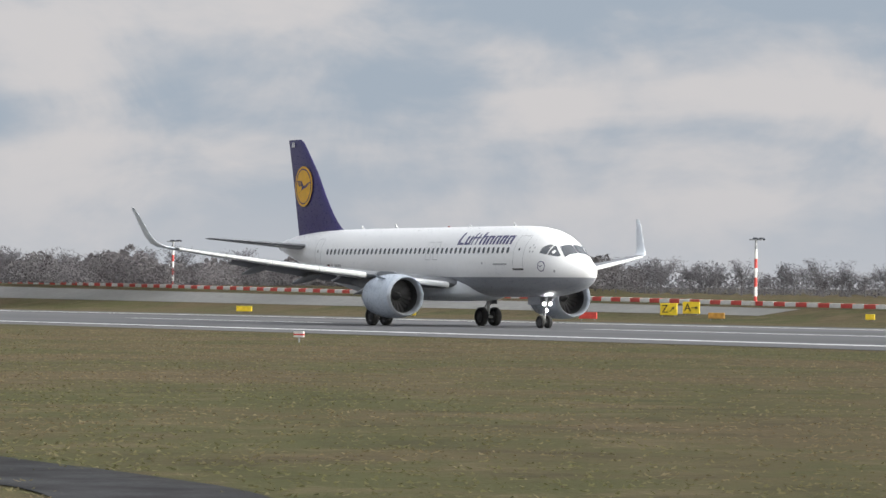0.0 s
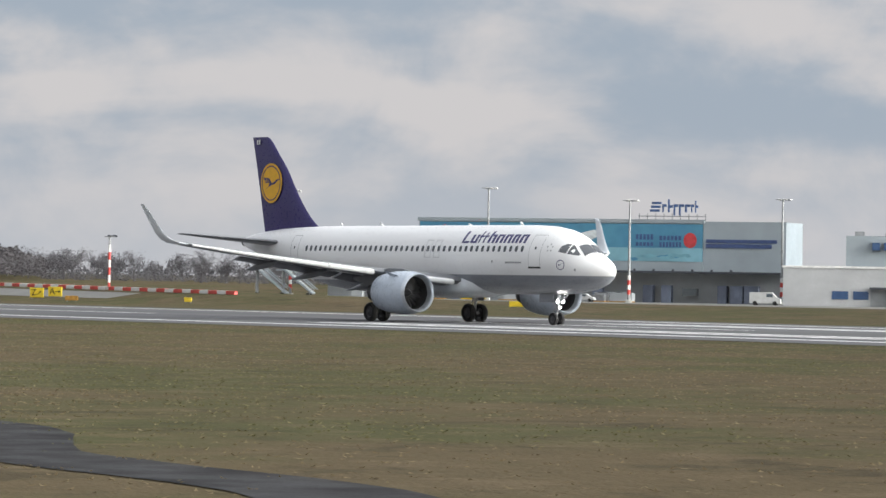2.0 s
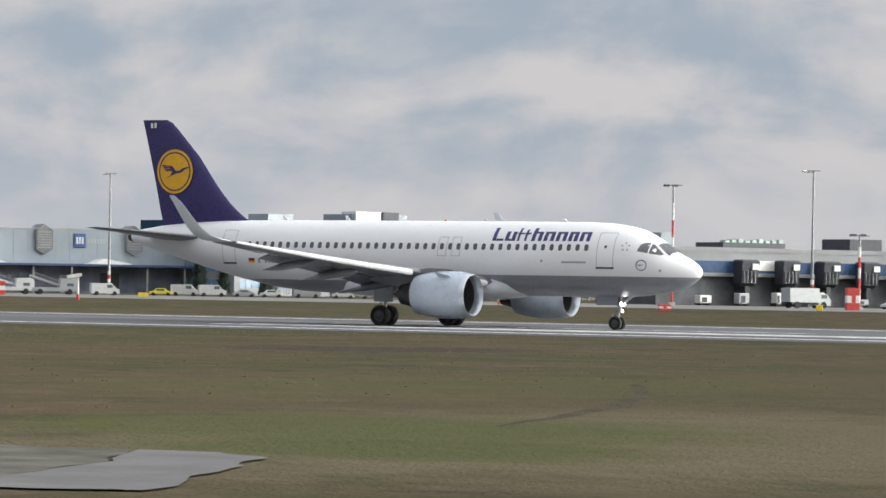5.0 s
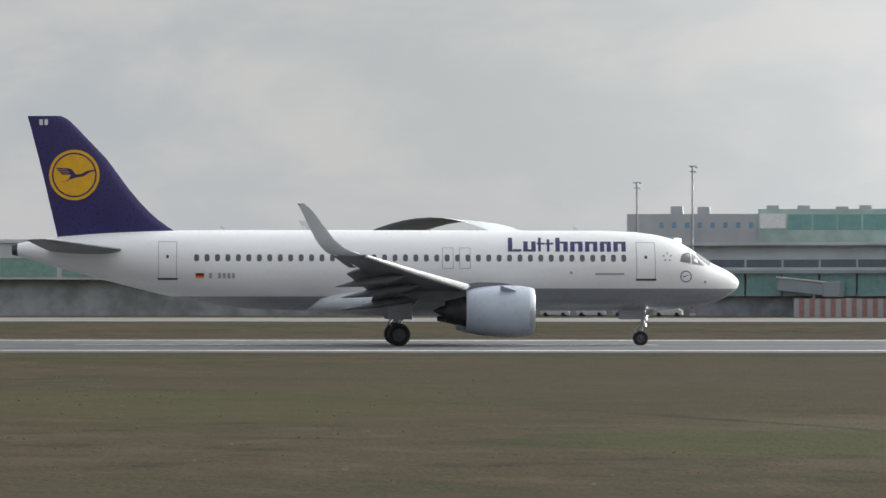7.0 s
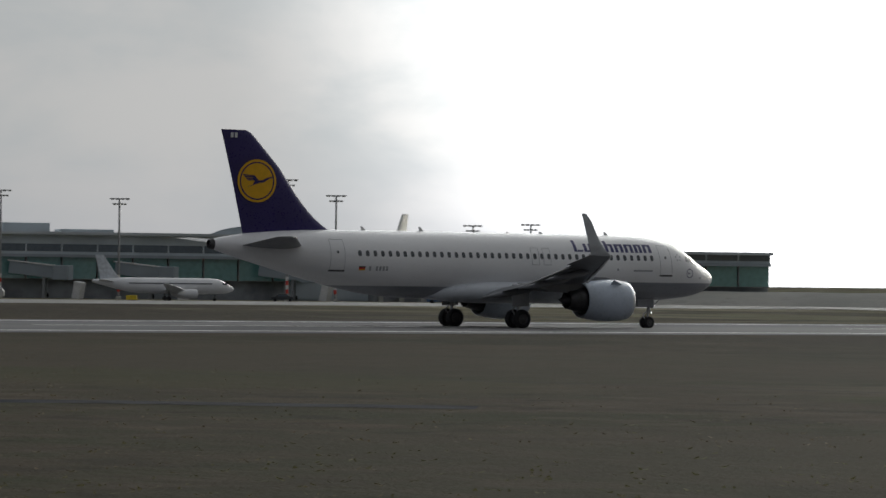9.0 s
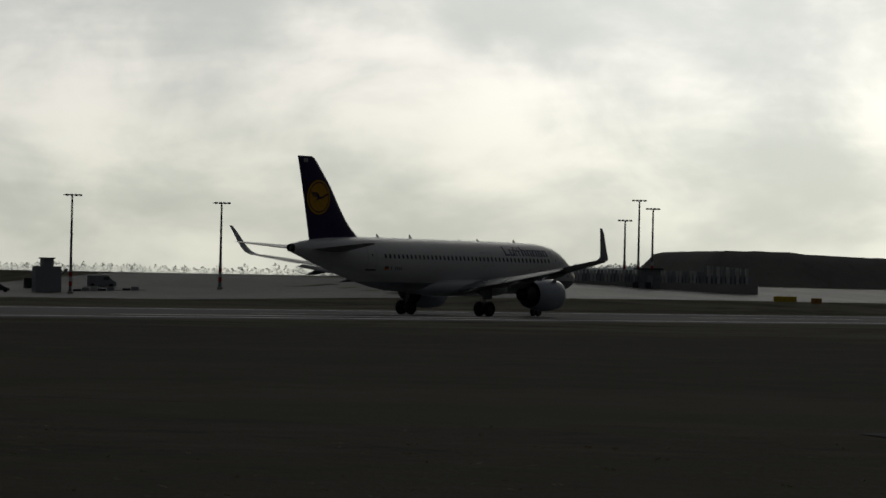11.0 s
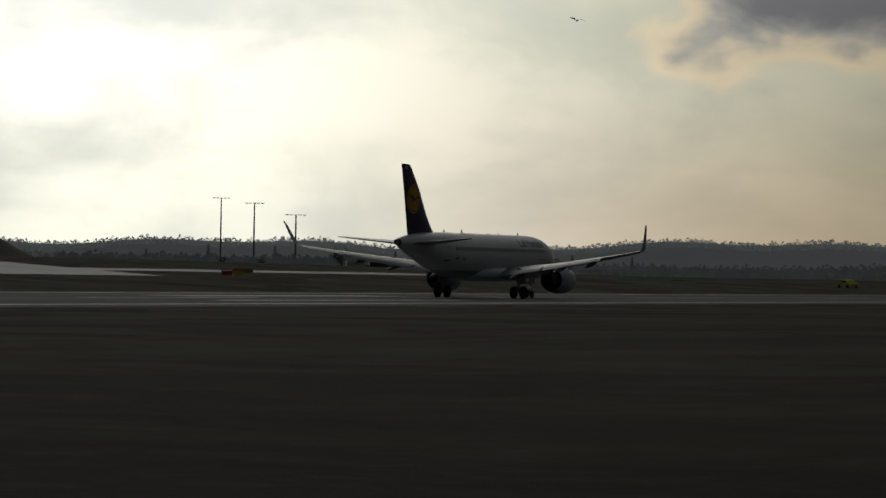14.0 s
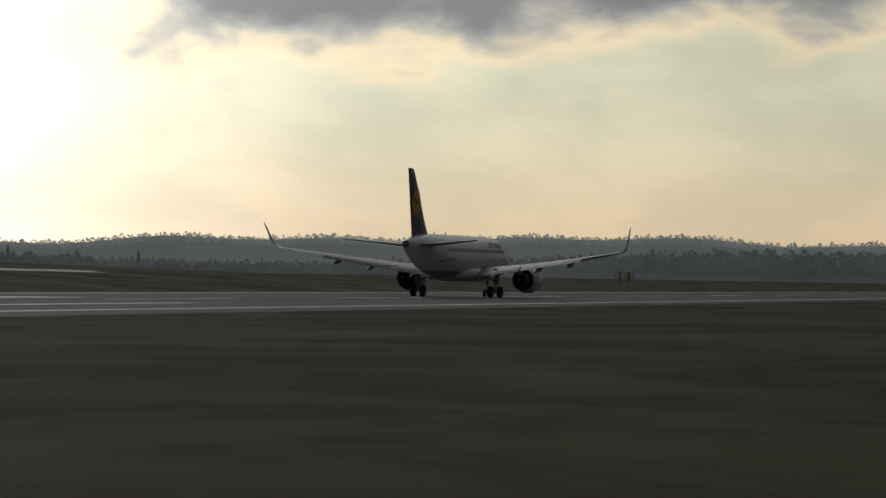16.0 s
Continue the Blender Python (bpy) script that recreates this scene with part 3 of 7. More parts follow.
def build_airliner():
    root = thing("airliner", "white twin-jet airliner with navy tail fin rolling on the runway", "airplane")
    seg = 48
    loops = []
    for a, zc, hw, hh in STATIONS:
        loops.append([Vector((-a, hw * math.cos(k * math.tau / seg), zc + hh * math.sin(k * math.tau / seg))) for k in range(seg)])
    bm = rings(bmesh.new(), loops)
    body = part("fuselage", bm, BODY_PAINT, root, "white fuselage with grey belly", smooth=True)
    bm = turned(bmesh.new(), [(0.0, 0.335), (-0.28, 0.27), (-0.3, 0.22), (-0.1, 0.18)], 24, Matrix.Translation((-37.14, 0, 4.9)))
    part("tail_exhaust", bm, DARK_METAL, body, smooth=True)
    # belly fairing round the wing root
    loops = []
    for a, hw, zb, zt in ((10.4, 0.4, 1.85, 2.2), (11.3, 1.5, 1.68, 2.7), (12.6, 2.15, 1.55, 3.0), (15.0, 2.3, 1.5, 3.0), (18.6, 2.28, 1.52, 2.95), (20.5, 2.05, 1.62, 2.8), (21.6, 1.5, 1.72, 2.6), (22.4, 0.5, 1.8, 2.2)):
        zc, hh = (zb + zt) / 2, (zt - zb) / 2
        loops.append([Vector((-a, hw * math.copysign(abs(math.cos(k * math.tau / 28)) ** 0.62, math.cos(k * math.tau / 28)), zc + hh * math.copysign(abs(math.sin(k * math.tau / 28)) ** 0.75, math.sin(k * math.tau / 28)))) for k in range(28)])
    part("wing_root_fairing", rings(bmesh.new(), loops), FAIRING, root, "pale grey wing root fairing", smooth=True)
    # cabin windows, doors, cockpit, titles
    for s in (-1, 1):
        n_win = 42
        for k in range(n_win):
            a = 6.12 + k * (27.93 - 6.12) / (n_win - 1)
            if s > 0 and k % 2:
                continue
            bm = skin_patch(bmesh.new(), rounded(a - 0.125, a + 0.125, 4.3, 4.66, 0.1), s, cuts=0)
            part("cabin_window", bm, CABIN_GLASS, body)
        for a0, a1, z0, z1 in ((4.5, 5.46, 3.4, 5.3), (28.95, 29.88, 3.42, 5.3), (13.98, 14.52, 3.95, 5.0), (14.86, 15.4, 3.95, 5.0)):
            door = part("cabin_door", outline(bmesh.new(), a0, a1, z0, z1, s), SEAM, body, "outline of a closed cabin door")
            if a1 - a0 > 0.7:
                part("door_sill", skin_patch(bmesh.new(), [(a0 - 0.05, z0 - 0.07), (a1 + 0.05, z0 - 0.07), (a1 + 0.05, z0 + 0.03), (a0 - 0.05, z0 + 0.03)], s, 0.02, 2), DARK_METAL, door)
                part("door_window", skin_patch(bmesh.new(), rounded(a0 * 0.5 + a1 * 0.5 - 0.07, a0 * 0.5 + a1 * 0.5 + 0.07, 4.45, 4.62, 0.05), s, 0.014, 0), CABIN_GLASS, door)
        for poly in ([(3.2, 4.32), (3.1, 4.66), (2.86, 4.79), (2.62, 4.77), (2.64, 4.22)], [(2.57, 4.2), (2.55, 4.75), (2.4, 4.66), (1.84, 4.16), (1.92, 4.11)]):
            part("cockpit_window", skin_patch(bmesh.new(), poly, s, 0.02, 3), COCKPIT_GLASS, body, "dark cockpit window pane")
        # front panes of the windscreen
        bm = bmesh.new()
        row_lo, row_hi = [], []
        for k in range(7):
            u = k / 6
            a_lo, a_hi = 1.6 - 0.14 * u, 2.3 - 0.1 * u
            y_lo, y_hi = 0.84 * (1 - u) + 0.04 * u, 0.74 * (1 - u) + 0.04 * u
            row_lo.append((a_lo, y_lo))
            row_hi.append((a_hi, y_hi))
        vs = []
        for row in (row_lo, row_hi):
            line = []
            for a, y in row:
                zc, hw, hh = station(a)
                z = zc + hh * math.sqrt(max(0.0, 1 - (y / hw) ** 2)) + 0.015
                line.append(bm.verts.new((-a + 0.02, s * y, z)))
            vs.append(line)
        for k in range(6):
            bm.faces.new((vs[0][k], vs[0][k + 1], vs[1][k + 1], vs[1][k]))
        part("windscreen", bm, COCKPIT_GLASS, body, "dark windscreen pane")
        # airline title as plain bars
        a_left, a_right = (12.05, 5.72)
        letters = [(0.0, 0.105, 1, 0), (0.125, 0.225, 0.72, 0), (0.245, 0.30, 1, 0), (0.315, 0.37, 0.88, 0), (0.385, 0.485, 1, 0), (0.505, 0.605, 0.72, 0), (0.625, 0.725, 0.72, 0), (0.745, 0.835, 0.72, 0), (0.855, 0.955, 0.72, 0)]
        for u0, u1, h, _ in letters:
            aa0, aa1 = a_left - (a_left - a_right) * u0, a_left - (a_left - a_right) * u1
            z0, z1 = 4.82, 4.82 + 0.72 * h
            lean = 0.02 * h
            wide = abs(aa0 - aa1)
            t = min(0.225, wide * 0.4)
            strokes = [[(aa0, z0), (aa0 - t, z0), (aa0 - t - lean, z1), (aa0 - lean, z1)]]
            if wide > 0.5:
                if h == 1 and u0 == 0.0:
                    strokes.append([(aa0 - t, z0), (aa1, z0), (aa1 - 0.04, z0 + 0.12), (aa0 - t - 0.04, z0 + 0.12)])
                else:
                    k = 0.72 / h
                    zz = 4.82 + 0.72 * 0.72
                    strokes.append([(aa1 + t, z0), (aa1, z0), (aa1 - lean * k, zz), (aa1 + t - lean * k, zz)])
                    zm = zz if u0 not in (0.125,) else z0 + 0.11
                    ll = 0.02 * 0.72 * (zm - z0) / (zz - z0)
                    strokes.append([(aa0 - t - ll, zm - 0.11), (aa1 + t - ll, zm - 0.11), (aa1 + t - ll, zm), (aa0 - t - ll, zm)])
            else:
                strokes.append([(aa0 + 0.06, z0 + 0.36), (aa1, z0 + 0.36), (aa1, z0 + 0.46), (aa0 + 0.06, z0 + 0.46)])
            bm = bmesh.new()
            for q in strokes:
                tmp = skin_patch(bmesh.new(), [(12.05 + 5.72 - p[0], p[1]) for p in q] if s > 0 else q, s, 0.014, 2)
                me = bpy.data.meshes.new("tmp")
                tmp.to_mesh(me)
                tmp.free()
                bm.from_mesh(me)
                bpy.data.meshes.remove(me)
            part("title_bar", bm, TITLE_BLUE, body, "dark blue lettering bar")
        # small marks: emblem ring by the nose, flag, registration and type bars
        bm = bmesh.new()
        for k in range(24):
            q = []
            for r, kk in ((0.3, k), (0.3, k + 1), (0.255, k + 1), (0.255, k)):
                t = kk * math.tau / 24
                a, z = 2.9 + r * math.cos(t), 3.55 + r * math.sin(t)
                q.append(bm.verts.new((-a, s * (skin_y(a, z) + 0.014), z)))
            bm.faces.new(q)
        part("nose_emblem", bm, TITLE_BLUE, body)
        part("nose_emblem", skin_patch(bmesh.new(), [(3.12, 3.62), (2.98, 3.5), (2.72, 3.66), (2.95, 3.56)], s, 0.014, 1), TITLE_BLUE, body)
        for k, mat in enumerate((YELLOW, FLAG_RED, FLAG_BLACK)):
            part("flag_stripe", skin_patch(bmesh.new(), [(27.98, 3.44 + k * 0.085), (27.55, 3.44 + k * 0.085), (27.55, 3.525 + k * 0.085), (27.98, 3.525 + k * 0.085)], s, 0.014, 1), mat, body)
        for k in range(6):
            a = 27.3 - k * 0.235
            if k == 1:
                continue
            part("registration_bar", skin_patch(bmesh.new(), [(a, 3.43), (a - 0.15, 3.43), (a - 0.15, 3.7), (a, 3.7)], s, 0.014, 1), SEAM, body)
        part("type_bar", skin_patch(bmesh.new(), [(7.6, 3.62), (6.1, 3.62), (6.1, 3.72), (7.6, 3.72)], s, 0.014, 3), SEAM, body)
        part("service_panel", skin_patch(bmesh.new(), rounded(8.75, 8.9, 3.66, 3.8, 0.04), s, 0.014, 0), SEAM, body)
        part("service_panel", skin_patch(bmesh.new(), rounded(1.82, 1.95, 3.2, 3.34, 0.04), s, 0.014, 0), SEAM, body)
        for k in range(5):
            t = k * math.tau / 5 + 0.3
            part("star_mark", skin_patch(bmesh.new(), rounded(3.86 + 0.2 * math.cos(t) - 0.05, 3.86 + 0.2 * math.cos(t) + 0.05, 4.55 + 0.2 * math.sin(t) - 0.05, 4.55 + 0.2 * math.sin(t) + 0.05, 0.03), s, 0.014, 0), SEAM, body)
    # antennas on the back
    for a, h in ((8.2, 0.24), (13.2, 0.16), (22.2, 0.3), (26.4, 0.26)):
        zc, hw, hh = station(a)
        bm = bmesh.new()
        z = zc + hh - 0.03
        q = [(-a, z), (-a - 0.34, z), (-a - 0.42, z + h), (-a - 0.3, z + h)]
        v = [bm.verts.new((x, w, zz)) for w in (-0.02, 0.02) for x, zz in q]
        for f in ((0, 1, 2, 3), (7, 6, 5, 4), (0, 4, 5, 1), (1, 5, 6, 2), (2, 6, 7, 3), (3, 7, 4, 0)):
            bm.faces.new([v[i] for i in f])
        part("antenna", bm, AIR_WHITE, body)
    zc, hw, hh = station(16.0)
    part("beacon", turned(bmesh.new(), [(0.0, 0.08), (0.07, 0.07), (0.1, 0.02)], 12, Matrix.Translation((-16.0, 0, zc + hh - 0.02)) @ Matrix.Rotation(radians(-90), 4, "Y"), cap=True), BEACON, body)
    # fin
    loops = []
    for z, le, te, th in ((5.3, -28.2, -35.05, 0.04), (5.8, -29.0, -35.17, 0.046), (6.1, -29.48, -35.24, 0.055), (6.47, -29.98, -35.33, 0.066), (6.9, -30.46, -35.43, 0.078), (7.4, -30.93, -35.55, 0.088), (8.07, -31.49, -35.7, 0.092), (9.6, -32.62, -36.08, 0.09), (11.35, -34.3, -36.54, 0.09), (11.62, -34.6, -36.62, 0.085), (11.78, -34.95, -36.66, 0.07)):
        loops.append(foil(le, te, 0, z, th, vertical=True, camber=0.0))
    fin = part("tail_fin", rings(bmesh.new(), loops), NAVY, root, "navy blue tail fin with a yellow emblem", smooth=True)
    def fin_y(x, z):
        le, te = -31.44 - 0.74 * (z - 8.0), -35.68 - 0.26 * (z - 8.0)
        c = le - te
        u = max(0.0, min(1.0, (le - x) / c))
        return 0.102 * c * 5 * (0.2969 * math.sqrt(u) - 0.126 * u - 0.3516 * u * u + 0.2843 * u ** 3 - 0.1036 * u ** 4)

    def fin_disc(r0, r1, off, s, n=36):
        bm = bmesh.new()
        if r0 == 0:
            steps = 5
            grid = [[bm.verts.new((-34.25 + r1 * j / steps * math.cos(k * math.tau / n), s * (fin_y(-34.25 + r1 * j / steps * math.cos(k * math.tau / n), 8.74 + r1 * j / steps * math.sin(k * math.tau / n)) + off), 8.74 + r1 * j / steps * math.sin(k * math.tau / n))) for k in range(n)] for j in range(1, steps + 1)]
            bm.faces.new(grid[0])
        else:
            grid = [[bm.verts.new((-34.25 + r * math.cos(k * math.tau / n), s * (fin_y(-34.25 + r * math.cos(k * math.tau / n), 8.74 + r * math.sin(k * math.tau / n)) + off), 8.74 + r * math.sin(k * math.tau / n))) for k in range(n)] for r in (r0, r1)]
        for g, h in zip(grid[:-1], grid[1:]):
            for k in range(n):
                bm.faces.new((g[k], g[(k + 1) % n], h[(k + 1) % n], h[k]))
        return bm

    for s in (-1, 1):
        disc = part("emblem_disc", fin_disc(0, 1.3, 0.05, s), YELLOW, fin, "golden yellow disc")
        part("emblem_ring", fin_disc(1.07, 1.15, 0.062, s), NAVY, disc, "thin navy ring")
        strokes = [[(-34.95, 8.33), (-34.35, 8.55), (-34.1, 8.62), (-33.8, 8.66), (-33.45, 8.88), (-33.2, 8.96), (-33.22, 9.02), (-33.62, 8.94), (-33.9, 8.78), (-34.15, 8.76), (-34.42, 9.06), (-34.62, 9.06), (-34.42, 8.72), (-34.6, 8.44)]]
        strokes += [[(-34.5, 9.08 - 0.085 * k), (-35.2 + 0.09 * k, 9.12 - 0.1 * k), (-35.16 + 0.09 * k, 9.05 - 0.1 * k), (-34.42, 9.02 - 0.085 * k)] for k in range(4)]
        for q in strokes:
            bm = bmesh.new()
            bm.faces.new([bm.verts.new((x, s * (fin_y(x, z) + 0.066), z)) for x, z in q])
            part("emblem_stroke", bm, NAVY, disc, "plain navy stroke")
        for k in range(2):
            bm = bmesh.new()
            x = -36.05 + 0.26 * k
            bm.faces.new([bm.verts.new((xx, s * (fin_y(xx, z) + 0.05), z)) for xx, z in ((x, 11.3), (x + 0.18, 11.3), (x + 0.18, 11.6), (x, 11.6))])
            part("fin_bar", bm, AIR_WHITE, fin)
        # tailplane
        loops = []
        for y, le, te in ((0.5, -31.3, -35.5), (1.2, -31.7, -35.6), (3.6, -33.3, -35.95), (6.0, -34.85, -36.25), (6.22, -35.2, -36.28)):
            loops.append(foil(le, te, s * y, 4.78 + 0.085 * y, 0.09, camber=-0.01))
        part("tailplane", rings(bmesh.new(), loops), AIR_GREY, root, "grey horizontal tailplane", smooth=True)
        build_wing(root, s)
        build_engine(root, s)
        # main gear
        y = s * 3.795
        bm = rod(bmesh.new(), (-17.68, y, 0.58), (-17.6, y, 1.5), 0.1, 0.1, 12)
        rod(bm, (-17.6, y, 1.3), (-17.5, s * 3.75, 2.8), 0.16, 0.17, 12)
        rod(bm, (-17.68, s * 3.25, 0.58), (-17.68, s * 4.34, 0.58), 0.09, 0.09, 12)
        gear = part("main_gear", bm, STEEL, root, "main landing gear leg", smooth=True)
        bm = rod(bmesh.new(), (-17.6, y, 1.5), (-17.5, s * 1.9, 2.5), 0.07, 0.07, 8)
        rod(bm, (-17.6, y, 1.4), (-16.4, s * 3.7, 2.7), 0.06, 0.06, 8)
        part("side_stay", bm, STEEL, gear, smooth=True)
        bm = rod(bmesh.new(), (-17.85, y, 0.75), (-18.1, y, 1.1), 0.04, 0.04, 6)
        rod(bm, (-18.1, y, 1.1), (-17.75, y, 1.5), 0.04, 0.04, 6)
        part("torque_link", bm, STEEL, gear, smooth=True)
        part("gear_door", bevelled(boxed(-18.25, -17.0, s * 4.02 - 0.03, s * 4.02 + 0.03, 1.35, 2.75), 0.02), BODY_PAINT, gear)
        for dy in (-0.465, 0.465):
            SPINNERS.append((build_wheel(gear, -17.68, y + dy, 0.58, 0.42), 74))
    # nose gear
    bm = rod(bmesh.new(), (-5.1, 0, 0.38), (-5.0, 0, 1.15), 0.07, 0.07, 12)
    rod(bm, (-5.0, 0, 1.0), (-4.9, 0, 2.1), 0.11, 0.11, 12)
    rod(bm, (-5.1, -0.32, 0.38), (-5.1, 0.32, 0.38), 0.06, 0.06, 12)
    gear = part("nose_gear", bm, STEEL, root, "nose landing gear leg", smooth=True)
    part("drag_stay", rod(rod(bmesh.new(), (-4.97, 0.12, 1.3), (-3.9, 0.2, 2.1), 0.04, 0.04, 6), (-4.97, -0.12, 1.3), (-3.9, -0.2, 2.1), 0.04, 0.04, 6), STEEL, gear, smooth=True)
    part("torque_link", rod(rod(bmesh.new(), (-5.2, 0, 0.5), (-5.42, 0, 0.8), 0.035, 0.035, 6), (-5.42, 0, 0.8), (-5.1, 0, 1.1), 0.035, 0.035, 6), STEEL, gear)
    for s in (-1, 1):
        part("gear_door", bevelled(boxed(-6.2, -4.9, s * 0.42 - 0.02, s * 0.42 + 0.02, 1.35, 2.0), 0.015), BODY_PAINT, gear)
        SPINNERS.append((build_wheel(gear, -5.1, s * 0.25, 0.38, 0.22), 74))
        lamp = part("nose_light", turned(bmesh.new(), [(0.06, 0.005), (0.05, 0.11), (0, 0.125), (-0.1, 0.1), (-0.16, 0.02)], 16, Matrix.Translation((-4.84, s * 0.2, 1.42))), STEEL, gear, smooth=True)
        part("lamp_glass", turned(bmesh.new(), [(0.075, 0.004), (0.062, 0.1)], 16, Matrix.Translation((-4.84, s * 0.2, 1.42)), cap=True), LAMP_GLOW, lamp, "bright white lamp")
    lamp = part("nose_light", turned(bmesh.new(), [(0.06, 0.005), (0.05, 0.08), (-0.1, 0.07), (-0.14, 0.02)], 16, Matrix.Translation((-4.86, 0, 1.05))), STEEL, gear, smooth=True)
    part("lamp_glass", turned(bmesh.new(), [(0.075, 0.004), (0.062, 0.08)], 16, Matrix.Translation((-4.86, 0, 1.05)), cap=True), LAMP_GLOW, lamp, "bright white lamp")
    return root


airliner = build_airliner()


# ---- ground, runway ----
def ease(k):
    k = max(0.0, min(1.0, k))
    return k * k * (3 - 2 * k)


def ground_z(x, y):
    """The field is level by the runway and rises a little beyond it."""
    z = 0.75 * ease((y - 45.0) / 60.0)
    # earth bank that carries the barrier, wider towards the woods
    top = 0.75 + 2.0 * max(0.0, min(1.3, (-x - 255.0) / 210.0))
    back = 1.0 - ease((y - 74.0) / 22.0) * (1.0 - ease((-x - 350.0) / 40.0))
    z += (top - z) * ease((-x - 245.0) / 25.0) * max(0.0, min(1.0, (y - 45.0) / 14.0)) ** 2.2 * back
    z += 2.6 * max(0.0, min(1.0, (y - 31.0) / 51.0)) ** 0.85 * ease((x - 262.0) / 45.0) * (1.0 - 0.5 * ease((x - 480.0) / 260.0))
    return z


def strip(y0, y1, x0, x1, dz, ny=1, nx=1):
    loops = []
    for j in range(ny + 1):
        y = y0 + (y1 - y0) * j / ny
        loops.append([Vector((x0 + (x1 - x0) * i / nx, y, ground_z(x0 + (x1 - x0) * i / nx, y) + dz)) for i in range(nx + 1)])
    return rings(bmesh.new(), loops, closed=False, cap=False)


xs = [-4800, -2000, -1000, -700] + list(range(-600, 901, 20)) + [1200, 2000, 4800]
ys = [-4800, -1200, -400, -150, -60, 0, 31] + list(range(34, 161, 4)) + [200, 300, 900, 4800]
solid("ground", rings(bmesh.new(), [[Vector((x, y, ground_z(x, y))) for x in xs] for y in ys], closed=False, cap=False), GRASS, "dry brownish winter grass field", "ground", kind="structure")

runway = solid("runway", strip(-30, 31, -2500, 2500, 0.02, 1, 10), ASPHALT, "grey asphalt runway with white markings", "runway", kind="structure")
for y, w in ((-22.6, 1.4), (23.0, 1.4)):
    part("edge_line", strip(y - w / 2, y + w / 2, -2500, 2500, 0.028, 1, 10), WHITE_LINE, runway, "white runway edge line")
for x0 in range(-1500, 1500, 60):
    part("centre_dash", strip(-0.45, 0.45, x0, x0 + 30, 0.028), WHITE_LINE, runway)
# touchdown markings
for x0, y0, n in ((-170, -16, 2), (-60, -13, 2), (-175, 9, 2), (-420, 8, 3), (150, -14, 1), (330, 6, 2), (300, -12, 1)):
    for k in range(n):
        part("touchdown_bar", strip(y0 + k * 3.2, y0 + k * 3.2 + 1.8, x0, x0 + 46, 0.028), WHITE_LINE, runway, "white touchdown bar")

# far taxiway and apron, lighter concrete
solid("apron", strip(100, 175, -340, 260, 0.012, 20, 40), APRON_CONC, "wide pale concrete apron", "apron", kind="structure")
solid("pavement", strip(62, 66, 420, 540, 0.03, 1, 6), WET_CONC, "narrow wet concrete taxiway", "taxiway", kind="structure")
edge_y = {200: 70.0, 220: 72.0, 240: 74.0, 260: 74.0, 280: 66.0, 300: 54.0}
slanted = [[Vector((x, y + (118 - y) * j / 14, ground_z(x, y + (118 - y) * j / 14) + 0.07)) for x, y in edge_y.items()] for j in range(15)]
solid("taxiway", rings(bmesh.new(), slanted, closed=False, cap=False), APRON_CONC, "pale worn concrete taxiway beyond the grass", "taxiway", kind="structure")
solid("pavement", strip(54, 82, 300, 420, 0.03, 7, 6), WET_CONC, "wet concrete apron before the blast fence", "apron", kind="structure")


solid("perimeter_road", strip(54, 58, -520, -300, 0.03, 1, 11), APRON_CONC, "pale concrete perimeter road below the barrier", "road", kind="structure")


# cracked service road in the near grass, in gentle bends
def ribbon(name, pts, w0, w1, mat, label, lift=0.012):
    bm = bmesh.new()
    loops = []
    for i in range(len(pts)):
        p = Vector((*pts[i], 0))
        d = Vector((*pts[min(i + 1, len(pts) - 1)], 0)) - Vector((*pts[max(i - 1, 0)], 0))
        n = Vector((-d.y, d.x, 0)).normalized()
        j = 0.12 * noise.noise(Vector((p.x * 0.9, p.y * 0.9, 3.0)))
        a, b = p + n * (w0 + j), p - n * (w1 - j)
        loops.append([Vector((a.x, a.y, lift)), Vector((b.x, b.y, lift))])
    rings(bm, loops, closed=False, cap=False)
    return solid(name, bm, mat, label, "road", kind="structure")


ROAD_WEST = [(-140, -87), (-120, -92), (-109, -95.4), (-104.5, -96), (-99, -95.7), (-95.5, -95.7), (-92.5, -98.4), (-86, -98.9), (-81, -99.2), (-77.5, -103), (-75.2, -104.8), (-69.9, -104.2), (-64, -103.6),
             (-60.5, -107.5), (-58.8, -109.8), (-53, -109.2), (-46, -108.6), (-42.5, -113), (-40.6, -115.4), (-35, -114.3), (-29.5, -114.6), (-27, -118.2), (-25, -120.4), (-19, -120), (-14, -119.6), (-12.4, -122.6), (-11, -125.2), (-6, -124.7), (-1.8, -124.7), (-0.6, -127.2), (0.8, -128.8), (3.5, -130.4), (5.5, -132.0)]
ROAD = []
for i in range(len(ROAD_WEST) * 4 - 3):
    near = [(math.exp(-((j * 4 - i) / 5.5) ** 2), p) for j, p in enumerate(ROAD_WEST)]
    total = sum(k for k, p in near)
    ROAD.append((sum(k * p[0] for k, p in near) / total, sum(k * p[1] for k, p in near) / total))
ribbon("service_road", ROAD, 0.95, 1.05, OLD_ASPHALT, "narrow cracked asphalt service road in the grass")


def patch_of(name, outline_pts, mat, label, category, lift):
    """A flat worn patch with an uneven edge."""
    bm = bmesh.new()
    ring = []
    for i, p in enumerate(outline_pts):
        a, b = Vector((*p, 0)), Vector((*outline_pts[(i + 1) % len(outline_pts)], 0))
        for k in range(5):
            q = a.lerp(b, k / 5)
            q += noise.noise_vector(q * 0.9) * 0.3
            ring.append(bm.verts.new((q.x, q.y, lift)))
    bm.faces.new(ring)
    return solid(name, bm, mat, label, category, kind="structure")


